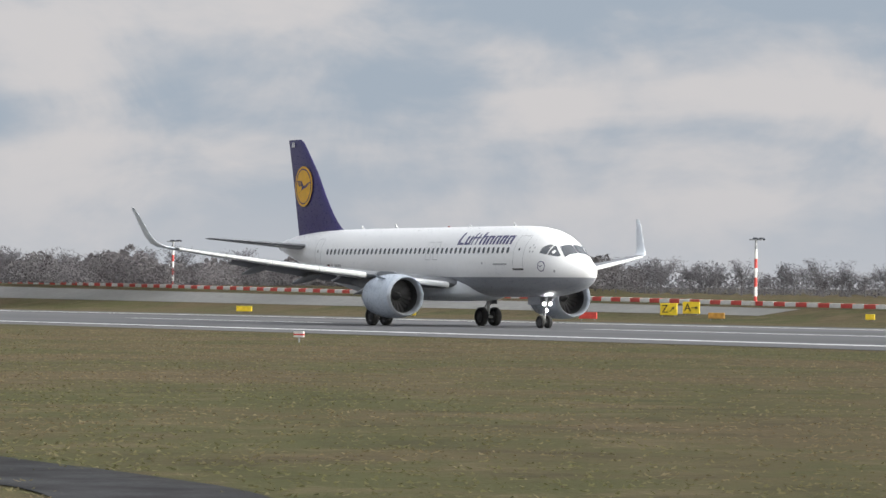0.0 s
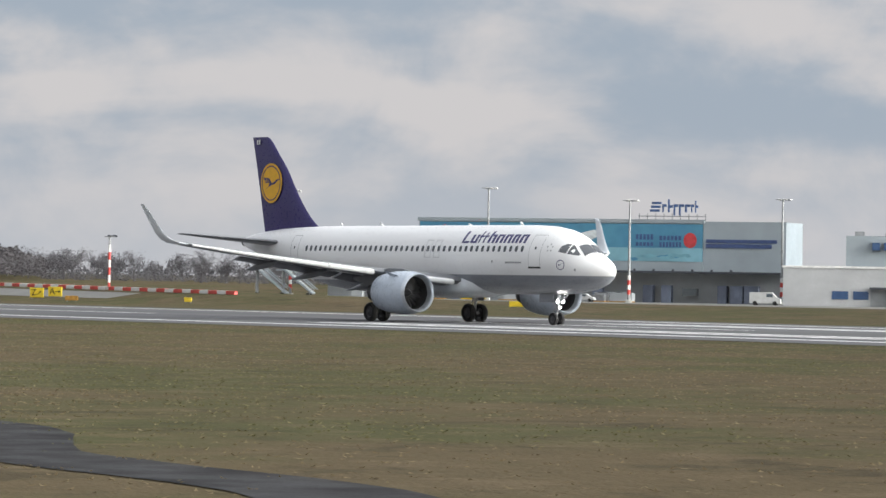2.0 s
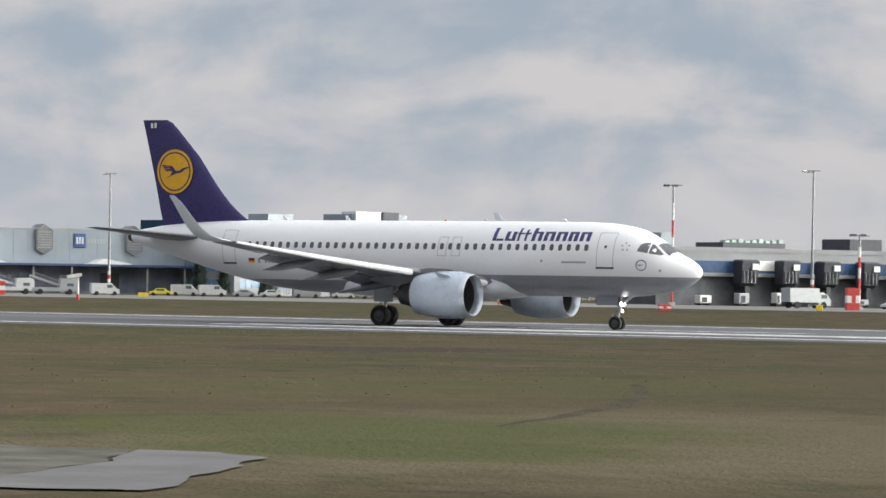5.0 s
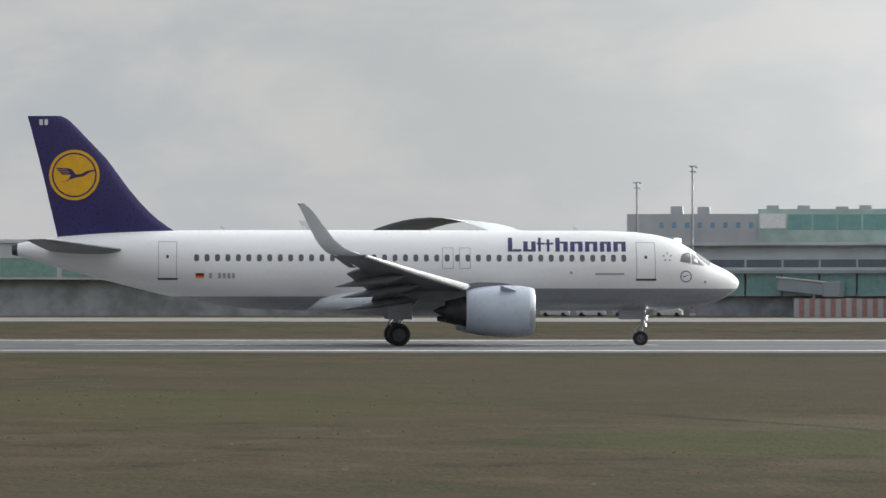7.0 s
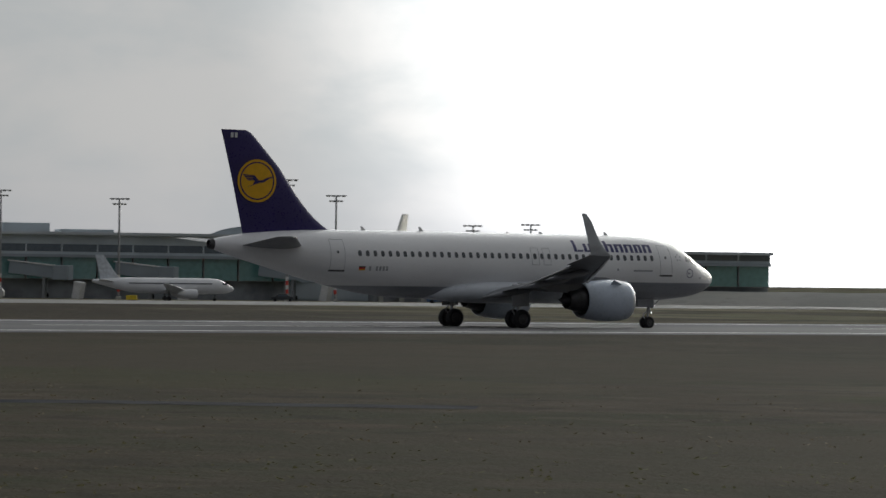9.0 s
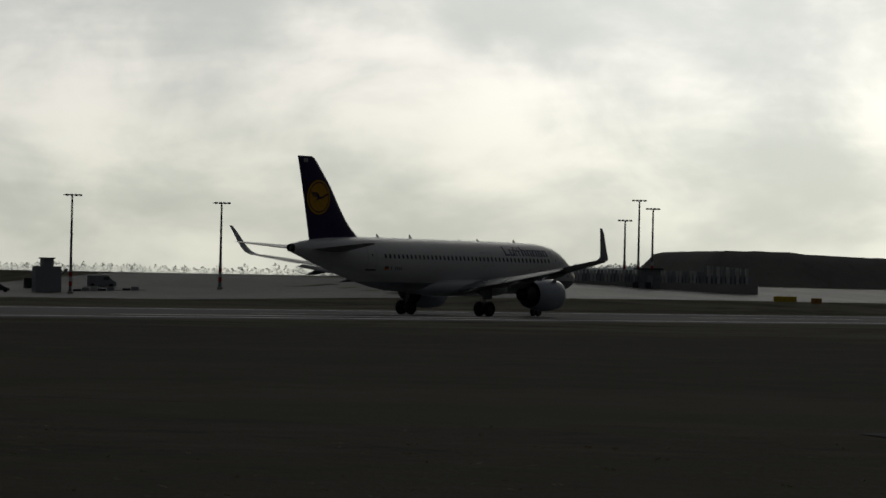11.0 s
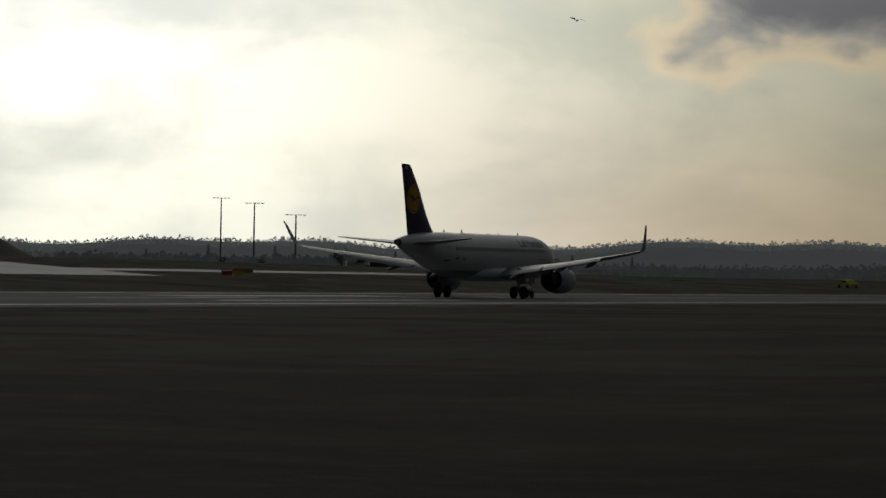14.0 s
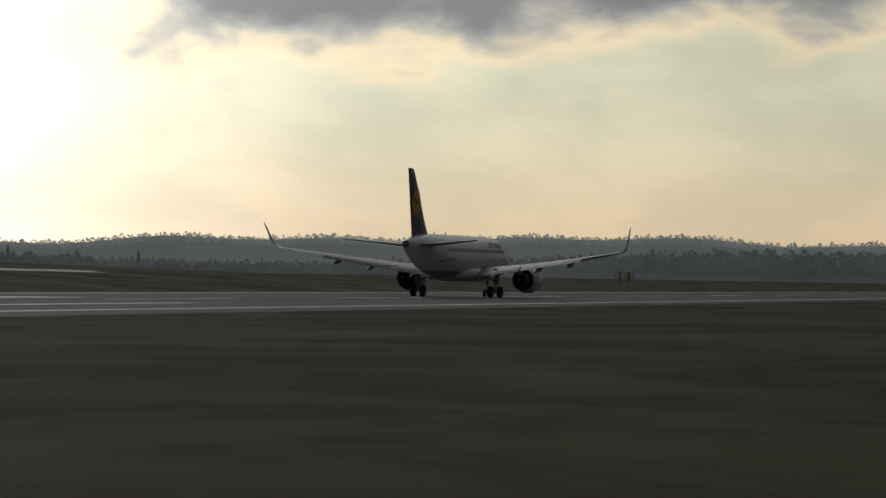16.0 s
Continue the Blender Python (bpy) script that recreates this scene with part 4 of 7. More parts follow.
SLAB_OLD = [(19.8, -142.0), (20.8, -141.4), (23.0, -141.2), (23.6, -142.3), (24.6, -144.4), (26.2, -148.6), (24.0, -150), (22.2, -146)]
SLAB_NEW = [(23.1, -141.2), (24.2, -140.9), (25.4, -141.8), (26.4, -144.2), (28.4, -148.8), (26.4, -149.4), (24.8, -144.6)]
patch_of("concrete_slab", SLAB_OLD, OLD_CONCRETE, "weathered mossy concrete slab at the road's end", "slab", 0.02)
patch_of("concrete_slab", SLAB_NEW, PALE_SLAB, "smooth pale concrete slab at the road's end", "slab", 0.026)
for pts in ([(22.4, -131), (20.5, -125), (18.5, -119), (15.2, -111.5), (11.4, -104), (11.7, -104), (15.6, -111.5), (18.9, -119), (20.9, -125)],):
    patch_of("bare_patch", pts, SOIL, "dark bare soil worn into the grass", "soil", 0.006)


# tufts of dead grass on the near field, thinning out with distance
def grass_tufts(count, seed):
    rng = np.random.default_rng(seed)
    edge = ((-230, -64), (-185, -76), (-150, -86), (-103, -99), (-60, -116), (-34, -132), (-14, -166), (30, -172), (44, -160), (68, -136), (115, -120), (160, -104), (235, -82), (300, -66), (360, -58), (420, -50))
    ex, ey = [p[0] for p in edge], [p[1] for p in edge]
    x = rng.uniform(-230, 420, count)
    y = np.interp(x, ex, ey) + 110.0 * rng.random(count) ** 2.2
    way = np.array(ROAD)
    keep = np.ones(count, bool)
    for i in range(0, len(way), 2):
        keep &= (x - way[i, 0]) ** 2 + (y - way[i, 1]) ** 2 > 1.1
    keep &= ~((x > 20) & (x < 27) & (y > -149) & (y < -140.2) & (np.abs(x - 23.2 - (-140.2 - y) * 0.27) < 2.6))
    keep &= (y < -31) & (np.abs(x - np.interp(-y, [103, 142], [11, 27.5])) > 0.35)
    keep &= rng.random(count) < np.interp(x, [-60, -25, 20], [1.0, 0.3, 0.0])
    x, y = x[keep], y[keep]
    m = len(x)
    blades = 2
    wide = rng.uniform(0.015, 0.042, (m, blades))
    tall = rng.uniform(0.012, 0.034, (m, blades)) * rng.uniform(0.7, 1.4, (m, 1))
    turn = rng.uniform(0, math.tau, (m, blades))
    cx = x[:, None] + rng.normal(0, 0.06, (m, blades))
    cy = y[:, None] + rng.normal(0, 0.06, (m, blades))
    lx, ly = rng.normal(0, 0.055, (m, blades)), rng.normal(0, 0.055, (m, blades))
    v = np.empty((m, blades, 3, 3))
    v[:, :, 0] = np.stack([cx - wide * np.cos(turn), cy - wide * np.sin(turn), np.full_like(cx, 0.002)], -1)
    v[:, :, 1] = np.stack([cx + wide * np.cos(turn), cy + wide * np.sin(turn), np.full_like(cx, 0.002)], -1)
    v[:, :, 2] = np.stack([cx + lx, cy + ly, tall], -1)
    k = m * blades
    me = bpy.data.meshes.new("grass_tufts")
    me.vertices.add(k * 3)
    me.vertices.foreach_set("co", v.ravel())
    me.loops.add(k * 3)
    me.loops.foreach_set("vertex_index", np.arange(k * 3))
    me.polygons.add(k)
    me.polygons.foreach_set("loop_start", np.arange(0, k * 3, 3))
    me.update(calc_edges=True)
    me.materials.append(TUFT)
    return tagged(new("grass_tufts", me), "short dead winter grass in straw and brown tufts", "grass", kind="stuff")


def tuft_material():
    m = bpy.data.materials.new("dead_grass")
    m.use_nodes = True
    n = Nodes(m.node_tree)
    b = n.add("ShaderNodeBsdfPrincipled")
    out = n.add("ShaderNodeOutputMaterial")
    geo = n.add("ShaderNodeNewGeometry")
    pos, island = geo.outputs["Position"], geo.outputs["Random Per Island"]
    sep = n.add("ShaderNodeSeparateXYZ")
    n.link(pos, sep.inputs[0])
    patch = n.noise(pos, 0.07, 6.0, 0.62, 0.5)
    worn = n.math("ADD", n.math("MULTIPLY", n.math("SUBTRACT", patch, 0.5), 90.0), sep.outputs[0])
    col = n.mix(n.span(patch, 0.44, 0.57), (0.178, 0.142, 0.089), (0.136, 0.131, 0.066))
    col = n.mix(n.span(island, 0.0, 0.25, 0.25, 0.0), col, (0.13, 0.108, 0.067))
    col = n.mix(n.span(island, 0.8, 1.0, 0.0, 0.6), col, (0.29, 0.245, 0.165))
    # the same backlit darkening towards the east, put into the blade colour
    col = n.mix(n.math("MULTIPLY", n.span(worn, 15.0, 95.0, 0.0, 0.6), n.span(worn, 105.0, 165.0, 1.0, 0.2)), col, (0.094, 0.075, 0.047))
    n.link(col, b.inputs["Base Color"])
    b.inputs["Roughness"].default_value = 0.95
    b.inputs["Specular IOR Level"].default_value = 0.08
    leaf = n.add("ShaderNodeBsdfTranslucent")
    blend = n.add("ShaderNodeMixShader")
    blend.inputs[0].default_value = 0.5
    n.link(col, leaf.inputs[0])
    n.link(b.outputs[0], blend.inputs[1])
    n.link(leaf.outputs[0], blend.inputs[2])
    n.link(blend.outputs[0], out.inputs[0])
    return m


TUFT = tuft_material()
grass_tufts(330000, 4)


# ---- materials of the airport ----
METAL_PALE = material("pale_cladding", (0.29, 0.335, 0.375), 0.5, spread=0.06, scale=0.25, fine=2.0)
METAL_GREY = material("grey_cladding", (0.38, 0.405, 0.43), 0.55, spread=0.08, scale=0.3, fine=2.0)
TERM_GREY = material("terminal_cladding", (0.50, 0.56, 0.60), 0.5, spread=0.08, scale=0.25, fine=2.0)
TERM_ROOF = material("terminal_roof", (0.52, 0.56, 0.595), 0.45, spread=0.1, scale=0.15, fine=1.0)
WALL_WHITE = material("white_render", (0.39, 0.40, 0.42), 0.7, spread=0.07, scale=0.3, fine=3.0)
PIER_GREY = material("pier_cladding", (0.215, 0.225, 0.245), 0.6, spread=0.08, scale=0.3, fine=2.0)
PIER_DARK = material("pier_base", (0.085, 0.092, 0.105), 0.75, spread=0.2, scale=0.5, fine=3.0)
HATCH_GREY = material("hatch_metal", (0.19, 0.20, 0.21), 0.6, spread=0.15, scale=0.6, fine=3.0)
CONCRETE = material("pale_concrete", (0.47, 0.465, 0.44), 0.75, spread=0.09, scale=0.3, fine=3.0)
ROOF_GREY = material("roof_sheet", (0.38, 0.41, 0.44), 0.5, spread=0.1, scale=0.15, fine=1.0)
# darker grey of recessed walls and entrances, shade put into the colour
SHADE = material("shaded_recess", (0.29, 0.31, 0.33), 0.8, spread=0.2, scale=0.4)
DARK_TRIM = material("dark_trim", (0.05, 0.055, 0.07), 0.6, spread=0.15)
BLUE_TRIM = material("blue_trim", (0.045, 0.075, 0.19), 0.5, spread=0.12)
WINDOW_BLUE = glass_material("office_glass", (0.085, 0.165, 0.26), 0.12, 1.0)
WINDOW_TEAL = glass_material("terminal_glass", (0.09, 0.20, 0.195), 0.14, 1.0)
WINDOW_DARK = glass_material("dark_glass", (0.07, 0.09, 0.11), 0.1)
GLASS_TOWER = glass_material("curtain_wall", (0.006, 0.034, 0.072), 0.25, 0.15)
WINDOW_NAVY = glass_material("navy_glass", (0.03, 0.06, 0.13), 0.15, 0.5)
# barrier red paled towards grey, with distance haze put into the colour
HAZED_RED = material("hazed_red", (0.36, 0.20, 0.19), 0.6, spread=0.12)
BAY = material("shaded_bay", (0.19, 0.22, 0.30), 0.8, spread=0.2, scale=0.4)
GREEN_PANEL = material("green_panel", (0.36, 0.47, 0.44), 0.4, spread=0.15, scale=0.3)
BILL_BLUE = material("billboard_blue", (0.055, 0.19, 0.32), 0.5, spread=0.12, scale=0.12, fine=0.6, second=(0.09, 0.28, 0.40))
BILL_PALE = material("billboard_pale", (0.20, 0.40, 0.49), 0.5, spread=0.12, scale=0.2, fine=0.9)
BILL_TEAL = material("billboard_cloud", (0.15, 0.33, 0.41), 0.5, spread=0.2, scale=0.3)
PRINT_WHITE = material("print_white", (0.62, 0.66, 0.70), 0.5)
PRINT_RED = material("print_red", (0.50, 0.05, 0.06), 0.5)
PRINT_NAVY = material("print_navy", (0.05, 0.10, 0.24), 0.5)
SIGN_YELLOW = material("sign_yellow", (0.75, 0.55, 0.03), 0.5, spread=0.1)
SIGN_RED = material("sign_red", (0.55, 0.06, 0.05), 0.5, spread=0.1)
SIGN_WHITE = material("sign_white", (0.70, 0.70, 0.70), 0.5, spread=0.08)
SIGN_BLACK = material("sign_black", (0.02, 0.02, 0.02), 0.6)
ORANGE = material("weathered_orange", (0.50, 0.26, 0.05), 0.6, spread=0.2)
GALV = material("galvanised_steel", (0.30, 0.31, 0.325), 0.5, metal=0.3, spread=0.12)
BARK = material("bare_twigs", (0.14, 0.133, 0.145), 0.9, spread=0.2, scale=0.4, random_tint=0.3)
TWIGS = material("winter_crown", (0.185, 0.178, 0.195), thin=0.45, rough=0.9, spread=0.2, scale=0.4, random_tint=0.4)
CONIFER = material("conifer_needles", (0.030, 0.048, 0.038), 0.9, spread=0.3, scale=1.0)
# far woods and ridge: distance haze put in as pale colour and glow
HAZE_WOODS = material("far_woods", (0.26, 0.29, 0.295), 0.95, thin=0.5, spread=0.2, scale=0.02, fine=0.3, emit=1.6)
HAZE_RIDGE = material("hazy_ridge", (0.44, 0.485, 0.49), 0.95, thin=0.6, spread=0.08, scale=0.01, fine=0.2, emit=2.6)
WINTER_WOOD = material("winter_wood", (0.165, 0.155, 0.165), 0.95, thin=0.35, spread=0.25, scale=0.2, fine=1.0)
# distance haze lifted into the pale grey grass colour of hill and bank
HAZED_MOUND = ground_material("hazed_grass_mound", ((0.33, 0.33, 0.30), (0.28, 0.285, 0.26), (0.36, 0.35, 0.31), (0.23, 0.23, 0.21)), (0.06, 0.5, 3.0))
CAR_PAINTS = [material("car_white", (0.50, 0.51, 0.52), 0.35, spread=0.05), material("car_silver", (0.36, 0.38, 0.40), 0.35, metal=0.4, spread=0.05), material("car_blue", (0.05, 0.12, 0.26), 0.35, spread=0.06), material("car_dark", (0.04, 0.045, 0.05), 0.35, spread=0.06), material("car_yellow", (0.70, 0.62, 0.04), 0.4, spread=0.06)]
STEAM = material("steam_white", (0.85, 0.86, 0.87), 1.0, spread=0.03, spec=0.0)
for node in STEAM.node_tree.nodes:
    if node.type == "BSDF_PRINCIPLED":
        node.inputs["Alpha"].default_value = 0.1


def on_ground(x, y, turn=0.0):
    return pose(x, y, ground_z(x, y), 0, 0, turn)


# ---- tall lamp masts ----
def lamp_mast(x, y, top, arm=1.5, heads=4, banded=False, rings_of=1, turn=0.0, group="apron lamp masts", thick=0.17):
    z0 = ground_z(x, y)
    h = top - z0
    k = "red and white banded" if banded else "slim grey steel"
    ob = thing("lamp_mast", k + " floodlight mast on the airfield", "lamp mast", pose(x, y, z0, 0, 0, turn), group)
    part("pole", rod(bmesh.new(), (0, 0, 0), (0, 0, h), thick if not banded else 0.1, thick * 0.55, 10), GALV, ob, smooth=True)
    part("foot", bevelled(boxed(-0.3, 0.3, -0.3, 0.3, 0, 0.35), 0.03), CONCRETE, ob)
    for j in range(rings_of):
        zz = h - 0.06 - 0.62 * j
        w = arm * (1 - 0.3 * j)
        part("crossarm", boxed(-w, w, -0.06, 0.06, zz, zz + 0.09), GALV, ob)
        for i in range(heads):
            u = -w + 2 * w * (i + 0.5) / heads
            part("floodlight", bevelled(boxed(u - w * 0.7 / heads, u + w * 0.7 / heads, -0.28, 0.16, zz + 0.08, zz + 0.25, m=pose(0, 0, 0, -8, 0, 0)), 0.03), SIGN_WHITE if not banded else DARK_TRIM, ob)
    if banded:
        n = 6
        for i in range(n):
            part("band", turned(bmesh.new(), [(h * 0.85 * i / n, 0.13), (h * 0.85 * (i + 1) / n, 0.125)], 10, Matrix.Rotation(radians(-90), 4, "Y")), SIGN_RED if i % 2 == 0 else SIGN_WHITE, ob)
    else:
        for i in range(4):
            part("band", turned(bmesh.new(), [(0.9 + 0.5 * i, 0.185), (0.9 + 0.5 * (i + 1), 0.185)], 10, Matrix.Rotation(radians(-90), 4, "Y")), SIGN_RED if i % 2 == 0 else SIGN_WHITE, ob)
    return ob


for x, y, top in ((-349, 110.7, 13.1), (-315.9, 113.7, 13.1), (-291.4, 113.1, 11.5), (-285.8, 129.7, 12.0), (-256, 122.1, 13.45), (-237.2, 119.6, 13.2), (-222, 125.4, 13.4), (-204.7, 141.3, 14.0), (-210.6, 194.3, 15.7), (-108.4, 176.9, 15.2), (97.1, 245.5, 13.4)):
    lamp_mast(x, y, top, 0.75, 3, turn=40)
for x, y, top in ((157, 204.1, 13.6), (168.3, 195.4, 12.7), (181.9, 179.1, 15.0), (186.8, 176.3, 13.2), (149.2, 215.7, 12.3), (208.8, 180.6, 10.1), (214.5, 176.5, 10.3)):
    lamp_mast(x, y, top, 1.2, 4, rings_of=2, turn=-30)
for x, y, top in ((56.8, 236.2, 18.2), (50.4, 237, 16.3), (128.8, 209.5, 12.9)):
    lamp_mast(x, y, top, 0.5, 2, rings_of=2, turn=-10)
for x, y, top in ((261.6, 90.8, 11.2), (279.6, 85.2, 10.9), (357.5, 83.8, 11.1), (362.7, 85.1, 13.8), (361.9, 82.5, 12.7)):
    lamp_mast(x, y, top, 0.95, 4, turn=-55)
for x, y, top in ((1395, 523, 30.8), (1338, 481, 27.7), (1227, 412, 21.5)):
    lamp_mast(x, y, top, 3.8, 5, turn=-65, group="far lamp masts", thick=0.42)
for x, y, top, arm in ((-309, 60, 6.6, 0.55), (-420, 62, 7.3, 0.75), (-383, 67, 7.1, 0.7), (-382, 69, 7.3, 0.7), (-181, 127, 9.2, 0.25), (-198.8, 239.7, 9.7, 0.3), (-117.4, 161.7, 13.2, 0.9), (-84.2, 132.9, 7.6, 0.9)):
    lamp_mast(x, y, top, arm, 2, banded=True, turn=35, group="banded obstruction masts")
for x, y, top in ((-274.4, 160, 6.3), (-273, 161.4, 6.5)):
    ob = thing("street_lamp", "thin grey street lamp with a bent arm", "street lamp", on_ground(x, y, 45), "street lamps")
    h = top - ground_z(x, y)
    part("pole", rod(bmesh.new(), (0, 0, 0), (0, 0, h), 0.06, 0.05), GALV, ob)
    part("arm", rod(bmesh.new(), (0, 0, h), (1.0, 0, h + 0.12), 0.04, 0.03), GALV, ob)
    part("lamp_head", boxed(0.7, 1.2, -0.1, 0.1, h + 0.06, h + 0.16), GALV, ob)


# ---- airfield signs and small markers ----
def text_mesh(body, size, mat, parent, m, label=""):
    cu = bpy.data.curves.new("writing", "FONT")
    cu.body, cu.size, cu.align_x, cu.align_y, cu.extrude = body, size, "CENTER", "CENTER", 0.005
    tmp = bpy.data.objects.new("tmp", cu)
    me = bpy.data.meshes.new_from_object(tmp)
    bpy.data.objects.remove(tmp)
    bpy.data.curves.remove(cu)
    me.materials.clear()
    me.materials.append(mat)
    ob = new("writing", me)
    ob.parent = parent
    ob.matrix_basis = m
    return tagged(ob, label) if label else ob


def arrow(parent, m, mat):
    bm = bmesh.new()
    for q in ([(-0.3, -0.035), (0.12, -0.035), (0.12, 0.035), (-0.3, 0.035)], [(0.08, -0.14), (0.32, 0.0), (0.08, 0.14)]):
        lo = [bm.verts.new(m @ Vector((x, y, 0))) for x, y in q]
        bm.faces.new(lo)
    part("arrow", bm, mat, parent)


def taxi_sign(x, y, turn, w, h, face, label, letters=(), arrows=(), group="airfield signs"):
    ob = thing("taxi_sign", label, "airfield sign", on_ground(x, y, turn), group)
    part("board", bevelled(boxed(-w / 2, w / 2, -0.08, 0.08, 0.12, 0.12 + h), 0.02), face, ob)
    for u in (-w * 0.36, w * 0.36):
        part("leg", boxed(u - 0.03, u + 0.03, -0.03, 0.03, 0, 0.14), GALV, ob)
    up = Matrix.Translation((0, -0.09, 0.12 + h / 2)) @ pose(0, 0, 0, 90, 0, 0)
    for ch, u in letters:
        text_mesh(ch, h * 0.95, SIGN_BLACK, ob, up @ pose(u, 0, 0))
    for u, deg in arrows:
        arrow(ob, up @ pose(u, 0, 0, 0, 0, deg) @ Matrix.Diagonal((h * 1.0, h * 1.0, 1, 1)), SIGN_BLACK)
    return ob


taxi_sign(-309.9, 52.2, 33, 1.45, 0.95, SIGN_YELLOW, "yellow taxiway sign with a black letter and slanting arrow", (("Z", -0.3),), ((0.32, 45),))
taxi_sign(-308.6, 53.5, 33, 1.45, 0.95, SIGN_YELLOW, "yellow taxiway sign with a black letter and level arrow", (("A", -0.3),), ((0.32, 0),))
for x, y, w, h, face, label in ((-344, 45, 1.6, 0.5, SIGN_YELLOW, "wide yellow airfield sign seen from behind"), (-335, 43, 0.6, 0.55, SIGN_YELLOW, "small yellow marker board in the grass"), (-309, 44, 1.5, 0.5, SIGN_RED, "red mandatory sign board in the grass"), (-372, 46, 1.6, 0.5, SIGN_YELLOW, "wide yellow airfield sign seen from behind"), (-300, 50, 1.3, 0.45, ORANGE, "weathered orange sign board in the grass"), (-283, 52, 0.7, 0.4, SIGN_YELLOW, "small yellow marker board in the grass"),
                                (-253, 67.3, 2.0, 0.5, SIGN_YELLOW, "yellow airfield sign with a dark middle panel"), (-271.4, 76.5, 2.4, 0.4, SIGN_YELLOW, "low wide yellow airfield sign"), (-227.3, 94.3, 1.5, 0.45, SIGN_YELLOW, "low yellow airfield sign"), (-150.8, 114.1, 1.0, 0.4, SIGN_YELLOW, "pair of small yellow marker boards"), (-71.4, 94.8, 0.55, 0.45, SIGN_YELLOW, "small square yellow marker board"), (147.7, 153.2, 1.3, 0.5, SIGN_YELLOW, "yellow airfield sign by the apron"),
                                (343.5, 52, 2.7, 0.62, SIGN_YELLOW, "wide yellow airfield sign in shade"), (346.5, 49.5, 1.3, 0.62, ORANGE, "small dull airfield sign in shade"), (439, 54.3, 1.1, 0.55, SIGN_YELLOW, "small yellow airfield sign"), (437.5, 55, 1.2, 0.55, SIGN_RED, "small red airfield sign"), (452, 60, 2.5, 0.5, ORANGE, "low dull yellow airfield sign")):
    taxi_sign(x, y, 35 if x < 0 else -55, w, h, face, label)


def marker_box(x, y, w, h, name="marker_box"):
    ob = thing(name, "red and white striped wooden marker block on the grass", "marker", on_ground(x, y, 40), "striped markers")
    for i, mat in enumerate((SIGN_RED, SIGN_WHITE, SIGN_RED)):
        part("panel", bevelled(boxed(-w / 2, w / 2, -w * 0.3, w * 0.3, h * i / 3, h * (i + 1) / 3 - 0.004), 0.02), mat, ob)
    part("side_panel", boxed(-w * 0.15, w * 0.15, -w * 0.31, w * 0.31, h / 3 + 0.01, h * 2 / 3 - 0.01), SIGN_RED, ob)
    return ob


marker_box(-180.2, 130, 1.9, 1.4)
marker_box(-82.8, 89.5, 1.0, 0.5)
marker_box(-112.7, 116.3, 0.5, 1.0)
marker_box(-80.6, 123, 1.2, 2.0)
marker_box(-198.8, 239, 1.1, 1.6)
ob = thing("runway_light", "small white and red runway marker on a short post", "marker", on_ground(-190, -45, 30))
part("post", rod(bmesh.new(), (0, 0, 0), (0, 0, 0.2), 0.03), GALV, ob)
part("board", boxed(-0.22, 0.22, -0.04, 0.04, 0.2, 0.42), SIGN_WHITE, ob)
part("stripe", boxed(-0.225, 0.225, -0.045, 0.045, 0.27, 0.33), SIGN_RED, ob)
for x, y, top in ((-187.6, 111.4, 2.8), (-138.6, 86, 2.7), (-100.5, 101, 2.6)):
    ob = thing("windsock_post", "short red and white post with a white cross board", "marker post", on_ground(x, y, 40), "marker posts")
    h = top - ground_z(x, y)
    for i in range(4):
        part("post_band", rod(bmesh.new(), (0, 0, h * i / 4), (0, 0, h * (i + 1) / 4 - 0.003), 0.13 - 0.02 * i), SIGN_WHITE if i else SIGN_RED, ob)
    part("cross_board", bevelled(boxed(-0.6, 0.7, -0.06, 0.06, h - 0.1, h + 0.2, m=pose(0, 0, 0, 0, -10, 0)), 0.02), SIGN_WHITE, ob)
ob = thing("bollard", "short yellow and black post in the grass", "bollard", on_ground(-186, 112.6))
for i, mat in enumerate((SIGN_BLACK, SIGN_YELLOW)):
    part("half", rod(bmesh.new(), (0.22 * i, 0, 0), (0.22 * i, 0, 1.0), 0.14, 0.14, 8), mat, ob)

# long red and white barrier on the bank
barrier = thing("barrier", "long low barrier of red and white blocks on a bank", "barrier")
blocks = {}
for mat in (SIGN_RED, SIGN_WHITE):
    bm = bevelled(boxed(-0.72, 0.72, -0.2, 0.2, 0, 0.36), 0.03)
    blocks[mat.name] = mesh_from(bm, "block", mat)
for k in range(156):
    x = -520 + 1.5 * k
    y = 60.0
    ob = new("block", blocks[(SIGN_RED if k % 2 else SIGN_WHITE).name])
    ob.parent = barrier
    ob.matrix_basis = pose(x, y, ground_z(x, y))


